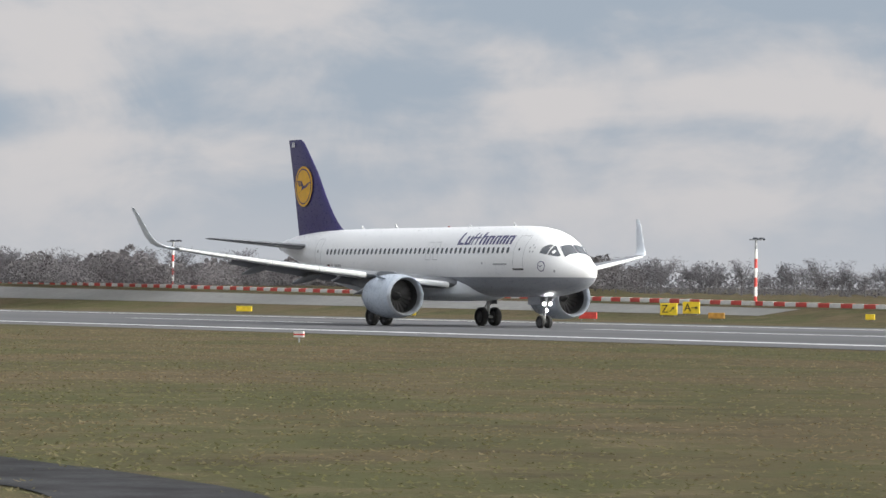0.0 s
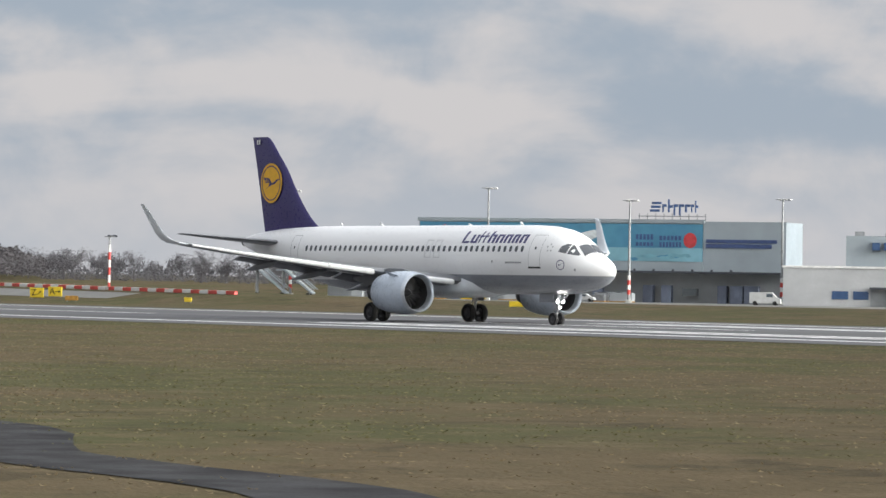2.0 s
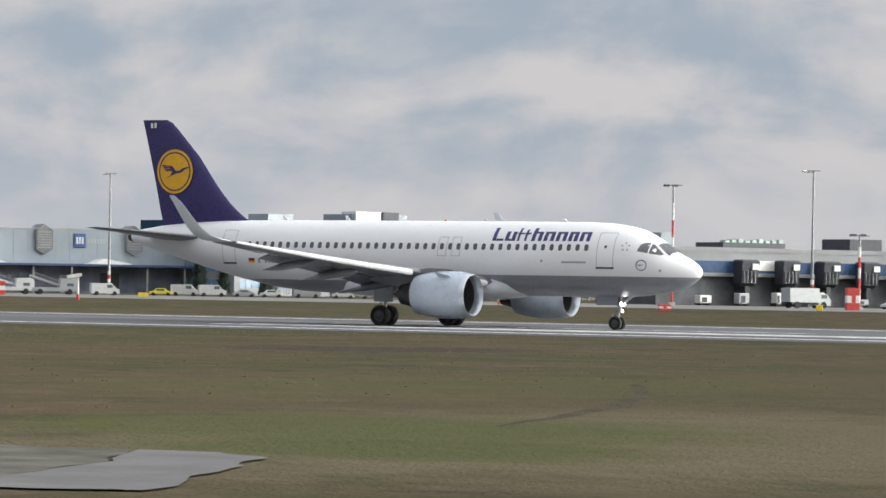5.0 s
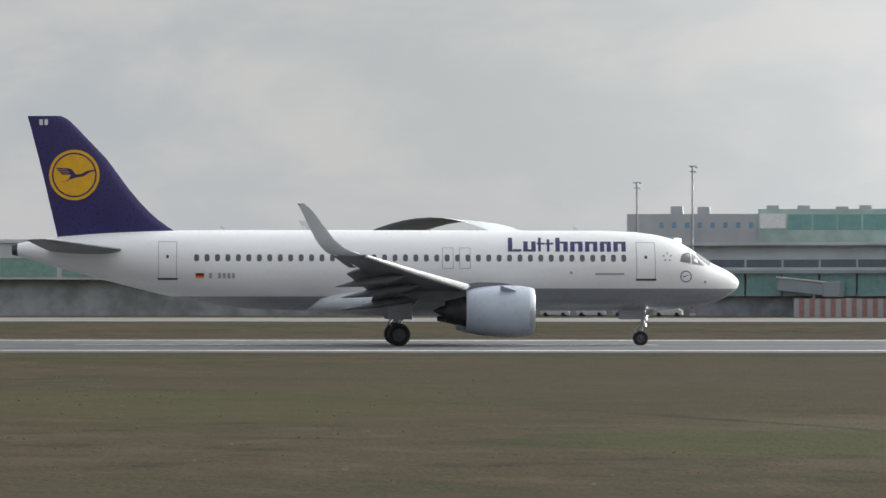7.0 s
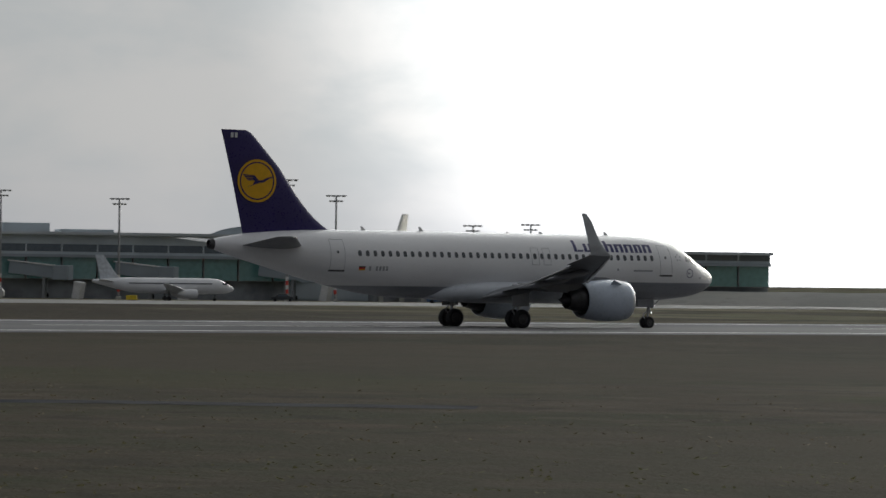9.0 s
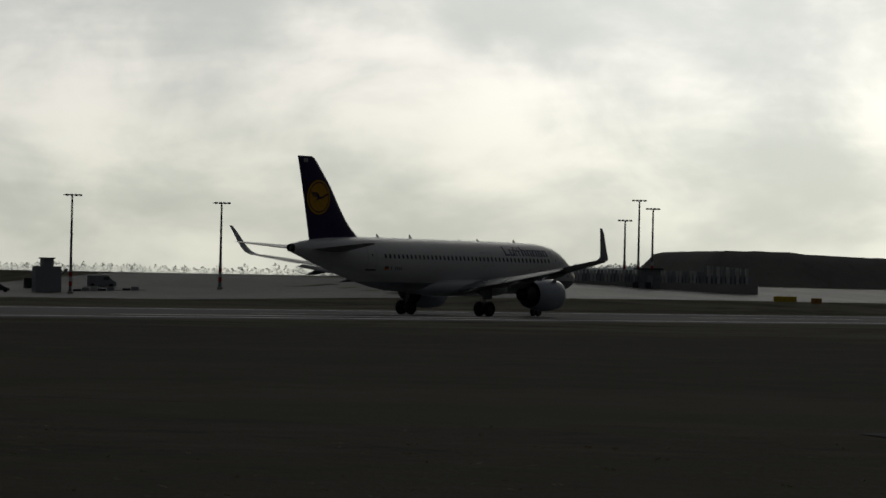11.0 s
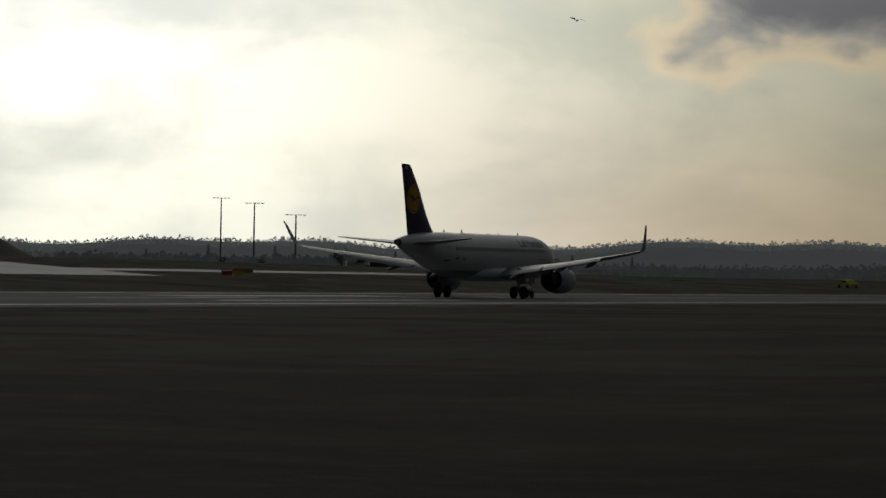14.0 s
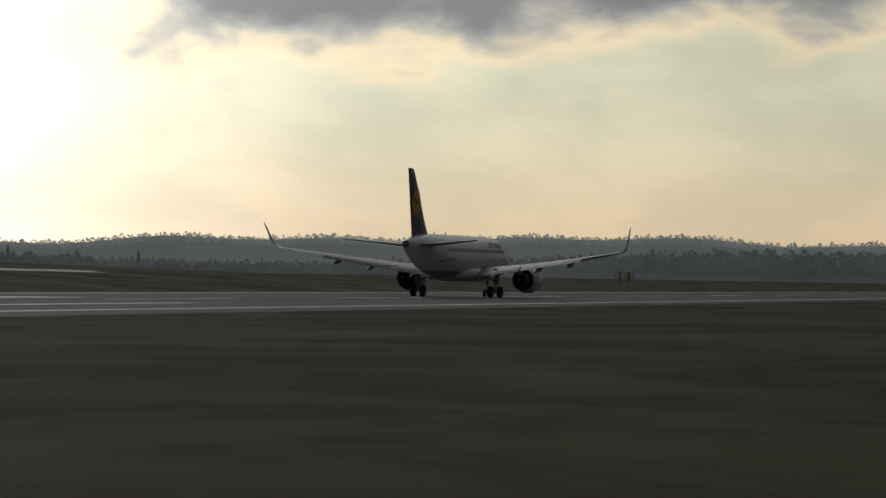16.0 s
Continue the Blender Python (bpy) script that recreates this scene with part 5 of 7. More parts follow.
# ---- trees ----
def bare_tree_meshes(seed, h, spread, twigs=420):
    rnd = random.Random(seed)
    bm = bmesh.new()
    rod(bm, (0, 0, 0), (0, 0, h * 0.42), h * 0.022, h * 0.014, 6)
    tips = []
    for k in range(11):
        a, zz = rnd.uniform(0, math.tau), h * rnd.uniform(0.25, 0.5)
        r, up = spread * rnd.uniform(0.45, 0.9), h * rnd.uniform(0.55, 0.95)
        p, q = Vector((0, 0, zz)), Vector((r * math.cos(a), r * math.sin(a), up))
        mid = p.lerp(q, 0.5) + Vector((0, 0, -0.04 * h))
        rod(bm, p, mid, h * 0.011, h * 0.007, 4)
        rod(bm, mid, q, h * 0.007, h * 0.003, 4)
        for _ in range(3):
            e = mid.lerp(q, rnd.random()) + Vector((rnd.uniform(-1, 1), rnd.uniform(-1, 1), rnd.uniform(0.1, 1))) * spread * 0.28
            rod(bm, mid.lerp(q, 0.4), e, h * 0.004, h * 0.002, 3)
            tips.append(e)
        tips += [q, mid]
    trunk = mesh_from(bm, "trunk", BARK)
    bm = bmesh.new()
    for k in range(twigs):
        c = rnd.choice(tips) + Vector((rnd.gauss(0, 1), rnd.gauss(0, 1), rnd.gauss(0, 0.8))) * spread * 0.2
        d = Vector((rnd.gauss(0, 1), rnd.gauss(0, 1), rnd.gauss(0.6, 0.8))).normalized() * h * rnd.uniform(0.03, 0.08)
        w = d.orthogonal().normalized() * h * rnd.uniform(0.004, 0.011)
        bm.faces.new([bm.verts.new(v) for v in (c - d - w * 0.5, c - d * 0.2 + w, c + d, c - w)])
    return trunk, mesh_from(bm, "crown", TWIGS)


KINDS = [bare_tree_meshes(s, 1.0, sp, 460) for s, sp in ((1, 0.34), (2, 0.42), (3, 0.3), (4, 0.38), (5, 0.46))]
tree_rng = random.Random(7)


def bare_tree(x, y, h, label="bare grey-brown winter tree", group="bare trees", wide=1.0):
    trunk, crown = KINDS[tree_rng.randrange(len(KINDS))]
    ob = thing("tree", label, "tree", on_ground(x, y, tree_rng.uniform(0, 360)), group)
    for nm, me in (("trunk", trunk), ("crown", crown)):
        p = new(nm, me)
        p.parent = ob
        p.matrix_basis = Matrix.Diagonal((h * wide, h * wide, h, 1))
    return ob


# dense belt beyond the barrier, thinning out to single trees
for k in range(95):
    u = k / 94
    x = -560 + 170 * u + tree_rng.uniform(-3, 3)
    y = 96 + 34 * u + tree_rng.uniform(-12, 22)
    bare_tree(x, y, tree_rng.uniform(2.6, 4.6) * (1.1 - 0.25 * u), wide=1.25)
for k in range(34):
    u = k / 33
    x = -452 + 62 * u + tree_rng.uniform(-2, 2)
    y = 122 + 46 * u + tree_rng.uniform(-4, 10)
    bare_tree(x, y, tree_rng.uniform(2.8, 4.4), wide=1.3)
for x, y, h in ((-227, 316, 6.5), (-230, 322, 6.0), (-224, 318, 5.6), (-223, 329, 8.5), (-219, 333, 8.0), (-260, 172, 3.2), (-246, 186, 2.9), (-262, 182, 2.6), (-235, 205, 2.6)):
    bare_tree(x, y, h, wide=1.3)


def conifer(x, y, h, r, label="slim dark green conifer by the car park", group="conifers", needles=None):
    rnd = random.Random(int(x * 7 + y))
    ob = thing("conifer", label, "conifer", on_ground(x, y), group)
    part("trunk", rod(bmesh.new(), (0, 0, 0), (0, 0, h * 0.9), h * 0.02, h * 0.005, 6), BARK, ob)
    bm = bmesh.new()
    for k in range(620):
        u = rnd.random() ** 0.75
        z = h * (0.04 + 0.96 * u)
        rad = r * (1 - u) ** 0.8 * rnd.uniform(0.6, 1.08) + 0.03
        a = rnd.uniform(0, math.tau)
        c = Vector((rad * math.cos(a), rad * math.sin(a), z))
        d = Vector((math.cos(a), math.sin(a), rnd.uniform(0.1, 1.0))).normalized() * h * 0.05
        w = Vector((-math.sin(a), math.cos(a), 0)) * h * 0.02
        bm.faces.new([bm.verts.new(v) for v in (c - d, c + w, c + d, c - w)])
    turned(bm, [(0.05 * h, r * 0.75), (0.3 * h, r * 0.6), (0.6 * h, r * 0.36), (0.98 * h, 0.02)], 9, Matrix.Rotation(radians(-90), 4, "Y"))
    part("crown", bm, needles or CONIFER, ob)
    return ob


conifer(-201.4, 200.6, 6.4, 1.35)
conifer(-198.9, 202.3, 6.2, 1.15)
conifer(-194.3, 205.3, 5.7, 1.7)
conifer(-212, 301.3, 6.6, 2.2, "broad dark green conifer beside bare trees")


# ---- vehicles ----
def vehicle(x, y, turn, kind, paint, label, group="parked vehicles", scale=0.62):
    L, W, H = {"car": (4.3, 1.8, 1.45), "van": (5.2, 2.0, 2.2), "truck": (8.0, 2.5, 3.2), "lift": (8.5, 2.6, 3.0)}[kind]
    L, W, H = L * scale, W * scale, H * scale
    ob = thing(kind if kind != "lift" else "loader_truck", label, "vehicle", on_ground(x, y, turn), group)
    r = H * (0.22 if kind == "car" else 0.17)
    if kind == "car":
        prof = [(-0.5, 0.25), (-0.49, 0.55), (-0.3, 0.62), (-0.18, 0.97), (0.14, 1.0), (0.3, 0.64), (0.47, 0.55), (0.5, 0.25)]
    elif kind == "van":
        prof = [(-0.5, 0.14), (-0.5, 0.98), (0.22, 1.0), (0.36, 0.6), (0.49, 0.5), (0.5, 0.14)]
    elif kind == "truck":
        prof = [(-0.5, 0.3), (-0.5, 1.0), (0.22, 1.0), (0.22, 0.72), (0.4, 0.72), (0.5, 0.42), (0.5, 0.14), (0.2, 0.14), (0.2, 0.3)]
    else:
        prof = [(-0.5, 0.2), (-0.5, 0.42), (0.1, 0.42), (0.12, 0.95), (0.42, 0.98), (0.5, 0.8), (0.5, 0.2)]
    bm = bmesh.new()
    rings(bm, [[Vector((u * L, s * W / 2, v * H)) for u, v in prof] for s in (-1, 1)])
    bmesh.ops.bevel(bm, geom=bm.edges[:], offset=0.04 * scale, segments=1, affect="EDGES")
    part("body", bm, paint, ob)
    if kind == "car":
        part("side_window", boxed(-0.2 * L, 0.17 * L, -W / 2 - 0.006, W / 2 + 0.006, 0.66 * H, 0.9 * H), WINDOW_DARK, ob)
    elif kind == "van":
        part("side_window", boxed(0.05 * L, 0.25 * L, -W / 2 - 0.006, W / 2 + 0.006, 0.62 * H, 0.88 * H), WINDOW_DARK, ob)
    else:
        part("cab_window", boxed(0.26 * L, 0.4 * L, -W / 2 - 0.006, W / 2 + 0.006, 0.5 * H, 0.68 * H), WINDOW_DARK, ob)
    if kind == "lift":
        m = pose(0, 0, 0, 0, 18, 0)
        part("conveyor", bevelled(boxed(-0.62 * L, 0.2 * L, -W * 0.3, W * 0.3, 0.55 * H, 0.68 * H, m=m), 0.03), paint, ob)
        part("rail", boxed(-0.62 * L, 0.2 * L, -W * 0.32, -W * 0.28, 0.85 * H, 0.89 * H, m=m), GALV, ob)
    for u in (-0.32, 0.32):
        for s in (-1, 1):
            b = turned(bmesh.new(), [(-0.1, 0.01), (-0.1, r), (0.1, r), (0.1, 0.01)], 14, pose(u * L, s * (W / 2 - 0.06), r, 0, 0, 90))
            part("wheel", b, RUBBER, ob, smooth=True)
    return ob


W_, S_, B_, D_, Y_ = CAR_PAINTS
for x, y, turn, kind, paint, label in (
        (-190.5, 176, 30, "car", Y_, "yellow airport service car parked by the hall"), (-188.5, 178, 30, "van", W_, "white van parked by the hall"), (-186, 180, 40, "van", W_, "white van parked in a row"), (-183.5, 183, 40, "car", S_, "silver car parked in a row"),
        (-181, 185, 40, "car", W_, "white car parked in a row"), (-178, 188, 40, "van", S_, "silver van parked in a row"), (-174.5, 190.5, 40, "car", W_, "white car parked near conifers"), (-172, 193, 40, "car", S_, "silver car parked near conifers"), (-168, 197, 40, "van", W_, "white van parked near conifers"),
        (-190, 267.7, 60, "truck", W_, "white box truck behind the fence"), (-201, 150, 45, "lift", W_, "white belt loader by the cargo hall"), (-196, 154, 45, "lift", W_, "white stair truck by the cargo hall"), (-203.5, 147.5, 45, "truck", W_, "white service truck by the cargo hall"), (-192.5, 157.5, 45, "lift", S_, "grey belt loader by the cargo hall"), (-188, 161, 45, "van", W_, "white van on the apron"),
        (-207, 140, 45, "van", S_, "grey van on the apron"), (-230, 139, 45, "van", W_, "white van by the cargo hall corner"), (-234, 136, 45, "car", D_, "dark car by the cargo hall corner"), (-251, 137, 45, "car", W_, "white car under a shelter"), (-262, 133, 45, "car", B_, "blue car by the low shed"), (-280, 122, 40, "van", W_, "white van by the hangar"), (-304, 117.5, 35, "car", W_, "white car by the hangar"),
        (-98, 152, 60, "truck", S_, "grey catering truck by the pier"), (-92, 160, 60, "car", W_, "white car by the pier"), (-86, 168, 60, "van", W_, "white van by the pier"), (-81, 173, 60, "van", S_, "grey van by the pier"),
        (40, 224, -16, "van", W_, "white van under the terminal"), (44, 223, -16, "van", W_, "white van under the terminal"), (48, 222, -16, "van", S_, "grey van under the terminal"), (52.5, 221, -16, "van", W_, "white van under the terminal"), (36, 225, -16, "van", S_, "grey van under the terminal"),
        (146, 186, -30, "truck", W_, "white catering truck on the apron"), (176, 170, -30, "car", D_, "dark car on the apron"), (193, 163, -35, "van", B_, "blue van near the gate"), (199, 160, -35, "truck", B_, "blue tanker truck near the gate"),
        (257, 97, -45, "car", D_, "dark car with bright roof on the apron"), (270, 103, -45, "van", D_, "dark van on the apron"), (277, 100, -45, "van", S_, "grey van on the apron")):
    vehicle(x, y, turn, kind, paint, label)
vehicle(993.7, 284.6, -60, "truck", W_, "white tanker truck far across the field", scale=0.85)
vehicle(1001, 281, -60, "truck", D_, "dark truck far across the field", scale=0.85)


# ---- buildings: local x along the front, y into the depth, z up ----
def site(x, y, turn, name, label, category="building"):
    return thing(name, label, category, pose(x, y, 0.75, 0, 0, turn))


def wall(ob, name, u0, u1, d0, d1, z0, z1, mat, label="", bev=0.0):
    bm = boxed(u0, u1, d0, d1, z0, z1)
    if bev:
        bevelled(bm, bev)
    return part(name, bm, mat, ob, label)


def seams(ob, u0, u1, z0, z1, step, mat, name="cladding_rib", d=-0.03):
    """Raised cladding ribs, one mesh shared by all."""
    me = mesh_from(boxed(-0.05, 0.05, d, 0.02, z0, z1), name, mat)
    n = int((u1 - u0) / step)
    for k in range(1, n):
        o = new(name, me)
        o.parent = ob
        o.matrix_basis = Matrix.Translation((u0 + (u1 - u0) * k / n, 0, 0))


def openings(ob, name, rows, mat, d=0.06, surround=None):
    """Panes set in front of the wall with a raised frame."""
    for u0, u1, z0, z1 in rows:
        p = part(name, boxed(u0, u1, -d, 0.05, z0, z1), mat, ob)
        if surround:
            t = min(0.08, (u1 - u0) * 0.12)
            part("frame", box(box(boxed(u0 - t, u1 + t, -d - 0.03, 0.03, z1, z1 + t), u0 - t, u1 + t, -d - 0.03, 0.03, z0 - t, z0), u0 - t, u0, -d - 0.03, 0.03, z0, z1), surround, p)


# hangar hall with a printed billboard
hall = site(-330.2, 115.0, 34.7, "hangar_hall", "long grey hangar hall with a blue printed billboard front")
wall(hall, "hall_wall", 0, 33.1, 0.3, 9, 3.2, 9.1, METAL_GREY)
wall(hall, "parapet", -0.15, 33.2, 0.1, 0.5, 8.85, 9.25, METAL_PALE)
wall(hall, "side_block", 33.1, 42.4, 0.2, 9, 3.4, 9.08, METAL_PALE, "white end block with blue stripes")
wall(hall, "lower_wall", -11.2, 44.3, 1.2, 9, -0.4, 3.4, METAL_GREY)
wall(hall, "low_wing", -11.2, 0, 0.6, 20, 3.3, 5.0, METAL_PALE)
wall(hall, "canopy", -13.8, 44.4, -1.6, 1.2, 3.3, 3.52, DARK_TRIM, "dark flat canopy edge")
wall(hall, "white_band", 0.0, 33.1, 0.02, 0.3, 3.52, 4.55, METAL_PALE)
for z0, z1, u0, u1 in ((6.72, 7.1, 33.4, 41.4), (6.15, 6.6, 33.4, 40.8)):
    wall(hall, "stripe", u0, u1, 0.12, 0.2, z0, z1, BLUE_TRIM)
board = wall(hall, "billboard", 0.15, 33.0, 0.12, 0.3, 4.6, 8.75, BILL_BLUE, "sky-blue printed billboard")
part("sky_band", boxed(0.15, 33.0, 0.105, 0.13, 4.6, 6.1), BILL_PALE, board)
rnd = random.Random(11)
for k in range(46):
    u, w, h = rnd.uniform(1.2, 32.0), rnd.uniform(0.3, 1.0), rnd.uniform(0.08, 0.24)
    z = rnd.uniform(4.85, 5.35) + 0.12 * math.sin(u * 0.7)
    bm = bmesh.new()
    bm.faces.new([bm.verts.new((max(0.2, min(32.95, u + w * math.cos(a) * rnd.uniform(0.75, 1.2))), 0.098 - 0.0002 * k, z + h * math.sin(a) * rnd.uniform(0.7, 1.25))) for a in [i * math.tau / 14 for i in range(14)]])
    part("cloud_print", bm, BILL_TEAL if k % 3 else BILL_BLUE, board)
for mat, q in ((PRINT_WHITE, [(12.0, 5.4), (14.6, 5.28), (18.0, 5.95), (20.8, 7.15), (21.3, 7.8), (20.6, 8.05), (18.8, 7.6), (15.2, 6.4), (13.6, 5.95)]), (PRINT_RED, [(13.2, 5.95), (14.3, 6.1), (13.55, 7.0), (13.1, 8.05), (12.5, 8.05)]), (PRINT_NAVY, [(15.2, 5.75), (18.2, 6.0), (17.6, 7.0), (17.3, 6.3)]), (PRINT_NAVY, [(14.4, 6.25), (16.8, 6.55), (14.2, 6.75)])):
    bm = bmesh.new()
    bm.faces.new([bm.verts.new((u, 0.085 if mat is PRINT_WHITE else 0.075, z)) for u, z in q])
    part("aircraft_print", bm, mat, board)
for u0, u1, z0, z1, n in ((2.7, 8.1, 6.15, 6.85, 12), (2.7, 8.1, 7.1, 7.8, 10), (25.4, 27.5, 6.3, 6.7, 5), (25.4, 27.5, 7.0, 7.6, 5), (28.1, 30.7, 6.2, 6.75, 7), (28.1, 30.7, 6.95, 7.45, 6)):
    for k in range(n):
        a = u0 + (u1 - u0) * k / n
        part("print_bar", boxed(a, a + (u1 - u0) / n * 0.68, 0.085, 0.11, z0, z1), PRINT_NAVY, board)
bm = bmesh.new()
bm.faces.new([bm.verts.new((31.6 + 0.75 * math.cos(k * math.tau / 24), 0.09, 6.95 + 0.85 * math.sin(k * math.tau / 24))) for k in range(24)])
part("round_print", bm, PRINT_RED, board)
openings(hall, "window", [(8.4, 9.3, 1.2, 2.0), (10.1, 11, 1.25, 2.0), (12.1, 13, 1.2, 2.0), (30.8, 32.4, 0.8, 1.65)], WINDOW_DARK, d=-1.1)
openings(hall, "door", [(26.3, 27.4, -0.1, 1.95), (28.4, 29.5, -0.1, 1.95), (34.8, 35.8, -0.1, 2.0), (36.2, 37.6, -0.1, 2.0), (37.8, 39.4, -0.1, 2.0), (42.4, 44.0, -0.1, 1.7), (20.5, 21.6, -0.1, 1.9), (4.0, 5.2, -0.1, 1.9)], BAY, d=-1.1)
for k in range(12):
    wall(hall, "canopy_lamp", 12 + 2.2 * k, 12.25 + 2.2 * k, -0.1, 0.05, 3.5, 3.75, DARK_TRIM)
frame_ob = site(-330.2, 115.0, 34.7, "rooftop_sign", "dark blue rooftop sign of plain letter bars on a frame", "sign")
part("frame", box(boxed(25.1, 32.9, 2, 2.1, 9.2, 9.3), 25.1, 32.9, 2, 2.1, 9.6, 9.7), GALV, frame_ob)
for k in range(9):
    part("strut", boxed(25.2 + 0.95 * k, 25.28 + 0.95 * k, 2, 2.1, 9.1, 9.95), GALV, frame_ob)
for k in range(3):
    part("dash", boxed(26.5 + 0.1 * k, 27.6 + 0.1 * k, 1.9, 2.05, 10.15 + 0.42 * k, 10.42 + 0.42 * k), PRINT_NAVY, frame_ob)
for u, w, z0, z1 in ((27.9, 0.5, 10.1, 11.0), (28.55, 0.55, 10.1, 11.55), (29.2, 0.5, 9.75, 11.0), (29.8, 0.6, 9.75, 11.0), (30.5, 0.62, 10.1, 11.0), (31.2, 0.35, 10.1, 11.0), (31.65, 0.35, 10.1, 11.4)):
    part("letter_bar", box(boxed(u, u + w * 0.36, 1.9, 2.05, z0, z1), u + w * 0.36, u + w, 1.9, 2.05, z1 - 0.3 if z1 < 11.2 else z0 + 0.5, z1 if z1 < 11.2 else z0 + 0.8), PRINT_NAVY, frame_ob)

# boarding stairs and ground equipment beside the hall
for x, y in ((-337.1, 101.6), (-334.5, 103.4)):
    ob = thing("boarding_stairs", "tall white mobile boarding stairs parked on the apron", "stairs", on_ground(x, y, 215), "boarding stairs")
    m = pose(0, 0, 0.5, 0, -38, 0)
    part("flight", bevelled(boxed(-0.2, 4.2, -0.5, 0.5, -0.1, 0.1, m=m), 0.02), METAL_PALE, ob)
    for s in (-0.5, 0.5):
        part("handrail", boxed(-0.1, 4.2, s - 0.04, s + 0.04, 0.5, 0.62, m=m), METAL_PALE, ob)
    for k in range(11):
        c = m @ Vector((0.35 * k + 0.2, 0, 0.1))
        part("step", boxed(c.x - 0.14, c.x + 0.14, -0.48, 0.48, c.z, c.z + 0.05), GALV, ob)
    part("platform", boxed(3.2, 4.2, -0.55, 0.55, 2.9, 3.05), METAL_PALE, ob)
    for u in (0.4, 3.4):
        part("support", boxed(u, u + 0.1, -0.4, 0.4, 0.2, 0.5 if u < 1 else 2.9), GALV, ob)
        for s in (-0.45, 0.45):
            part("wheel", turned(bmesh.new(), [(-0.06, 0.01), (-0.06, 0.22), (0.06, 0.22), (0.06, 0.01)], 12, pose(u, s, 0.22, 0, 0, 90)), RUBBER, ob)
rnd = random.Random(5)
for k in range(15):
    u = rnd.uniform(-8, 26)
    p = hall.matrix_basis @ Vector((u, -3 - rnd.uniform(0, 3), 0))
    ob = thing("cargo_stack", "wrapped cargo pallet standing before the hangar", "cargo", on_ground(p.x, p.y, 34 + rnd.uniform(-8, 8)), "cargo pallets")
    w, h = rnd.uniform(0.6, 1.3), rnd.uniform(0.7, 1.3)
    part("pallet", boxed(-w - 0.05, w + 0.05, -0.6, 0.6, 0, 0.12), ORANGE, ob)
    bm = boxed(-w, w, -0.55, 0.55, 0.12, h)
    bmesh.ops.subdivide_edges(bm, edges=bm.edges[:], cuts=2, use_grid_fill=True)
    for v in bm.verts:
        v.co += noise.noise_vector(v.co * 2 + Vector((k, 0, 0))) * 0.12 * (v.co.z > 0.15)
    part("load", bm, (METAL_GREY, DARK_TRIM, GALV)[k % 3], ob, smooth=True)

# white office with a video screen
office = site(-279.4, 126.6, 45.7, "white_office", "low white office block with an upper storey and a bright screen")
wall(office, "lower_wall", -2, 21.2, 0, 14, -0.5, 4.15, WALL_WHITE)
wall(office, "upper_wall", 4.5, 14.0, 0.6, 12, 4.15, 7.4, METAL_PALE)
wall(office, "roof_edge", -2.1, 21.3, -0.1, 0.1, 4.0, 4.2, SIGN_WHITE)
wall(office, "roof_unit", 5.4, 6.4, 3, 5, 7.4, 7.9, GALV)
wall(office, "roof_unit", 8.6, 10.2, 3, 5, 7.4, 7.8, GALV)
openings(office, "window", [(7.2, 8.0, 5.9, 6.7), (8.4, 9.8, 5.9, 6.7), (10.2, 11.7, 5.9, 6.7), (12.2, 13.4, 5.9, 6.7)], WINDOW_NAVY, d=-0.54)
openings(office, "window", [(3.1, 4.8, 0.75, 1.6), (5.3, 6.9, 0.75, 1.6), (14.2, 15.4, 0.6, 1.35)], WINDOW_NAVY)
wall(office, "entrance", 7.1, 9.3, -0.05, 0.1, -0.3, 1.95, SHADE)
wall(office, "porch_wall", 9.3, 14.1, -0.8, 0.1, -0.4, 1.8, WALL_WHITE)
wall(office, "porch_roof", 7.0, 14.2, -1.2, 0.1, 1.85, 2.05, DARK_TRIM)
screen = wall(office, "screen", 14.1, 18.4, 0.2, 0.5, 4.0, 7.45, PRINT_WHITE, "bright video screen")
wall(office, "screen_post", 14.4, 14.7, 0.5, 0.8, 4.0, 7.4, GALV)
for k in range(26):
    u, z = 14.2 + rnd.uniform(0, 3.6), 4.05 + rnd.random() ** 1.8 * 1.3
    part("screen_print", boxed(u, u + rnd.uniform(0.3, 0.6), 0.17 - 0.001 * k, 0.22, max(4.05, z - 0.35), z + 0.2), PRINT_NAVY, screen)
rsign = wall(office, "rooftop_lettering", 13.0, 18.3, 0.6, 0.65, 7.6, 7.68, GALV, "rooftop lettering seen from behind")
for k in range(7):
    u = 13.1 + 0.74 * k
    part("letter_bar", box(boxed(u, u + 0.14, 0.6, 0.68, 7.68, 8.75), u + 0.14, u + 0.5, 0.6, 0.68, 8.1 + 0.2 * (k % 3), 8.24 + 0.2 * (k % 3)), GALV, rsign)
shed = site(-279.4, 126.6, 45.7, "low_shed", "low blue-grey shed with a flat roof")
wall(shed, "shed_wall", 21.3, 29.6, 0.5, 9, -0.5, 2.2, METAL_GREY)
wall(shed, "shed_roof", 21.25, 29.8, 0.2, 9, 2.2, 2.36, WALL_WHITE)
openings(shed, "door", [(21.4, 23.0, -0.3, 1.5), (25, 26, -0.3, 1.4)], WINDOW_BLUE, d=-0.44)
shelter = site(-279.4, 126.6, 45.7, "car_shelter", "long flat-roofed open shelter on posts")
wall(shelter, "shelter_roof", 28.3, 44, -1, 4, 1.3, 1.52, BLUE_TRIM)
for k in range(6):
    wall(shelter, "post", 28.6 + 3 * k, 28.75 + 3 * k, -0.8, -0.65, -0.6, 1.3, GALV)

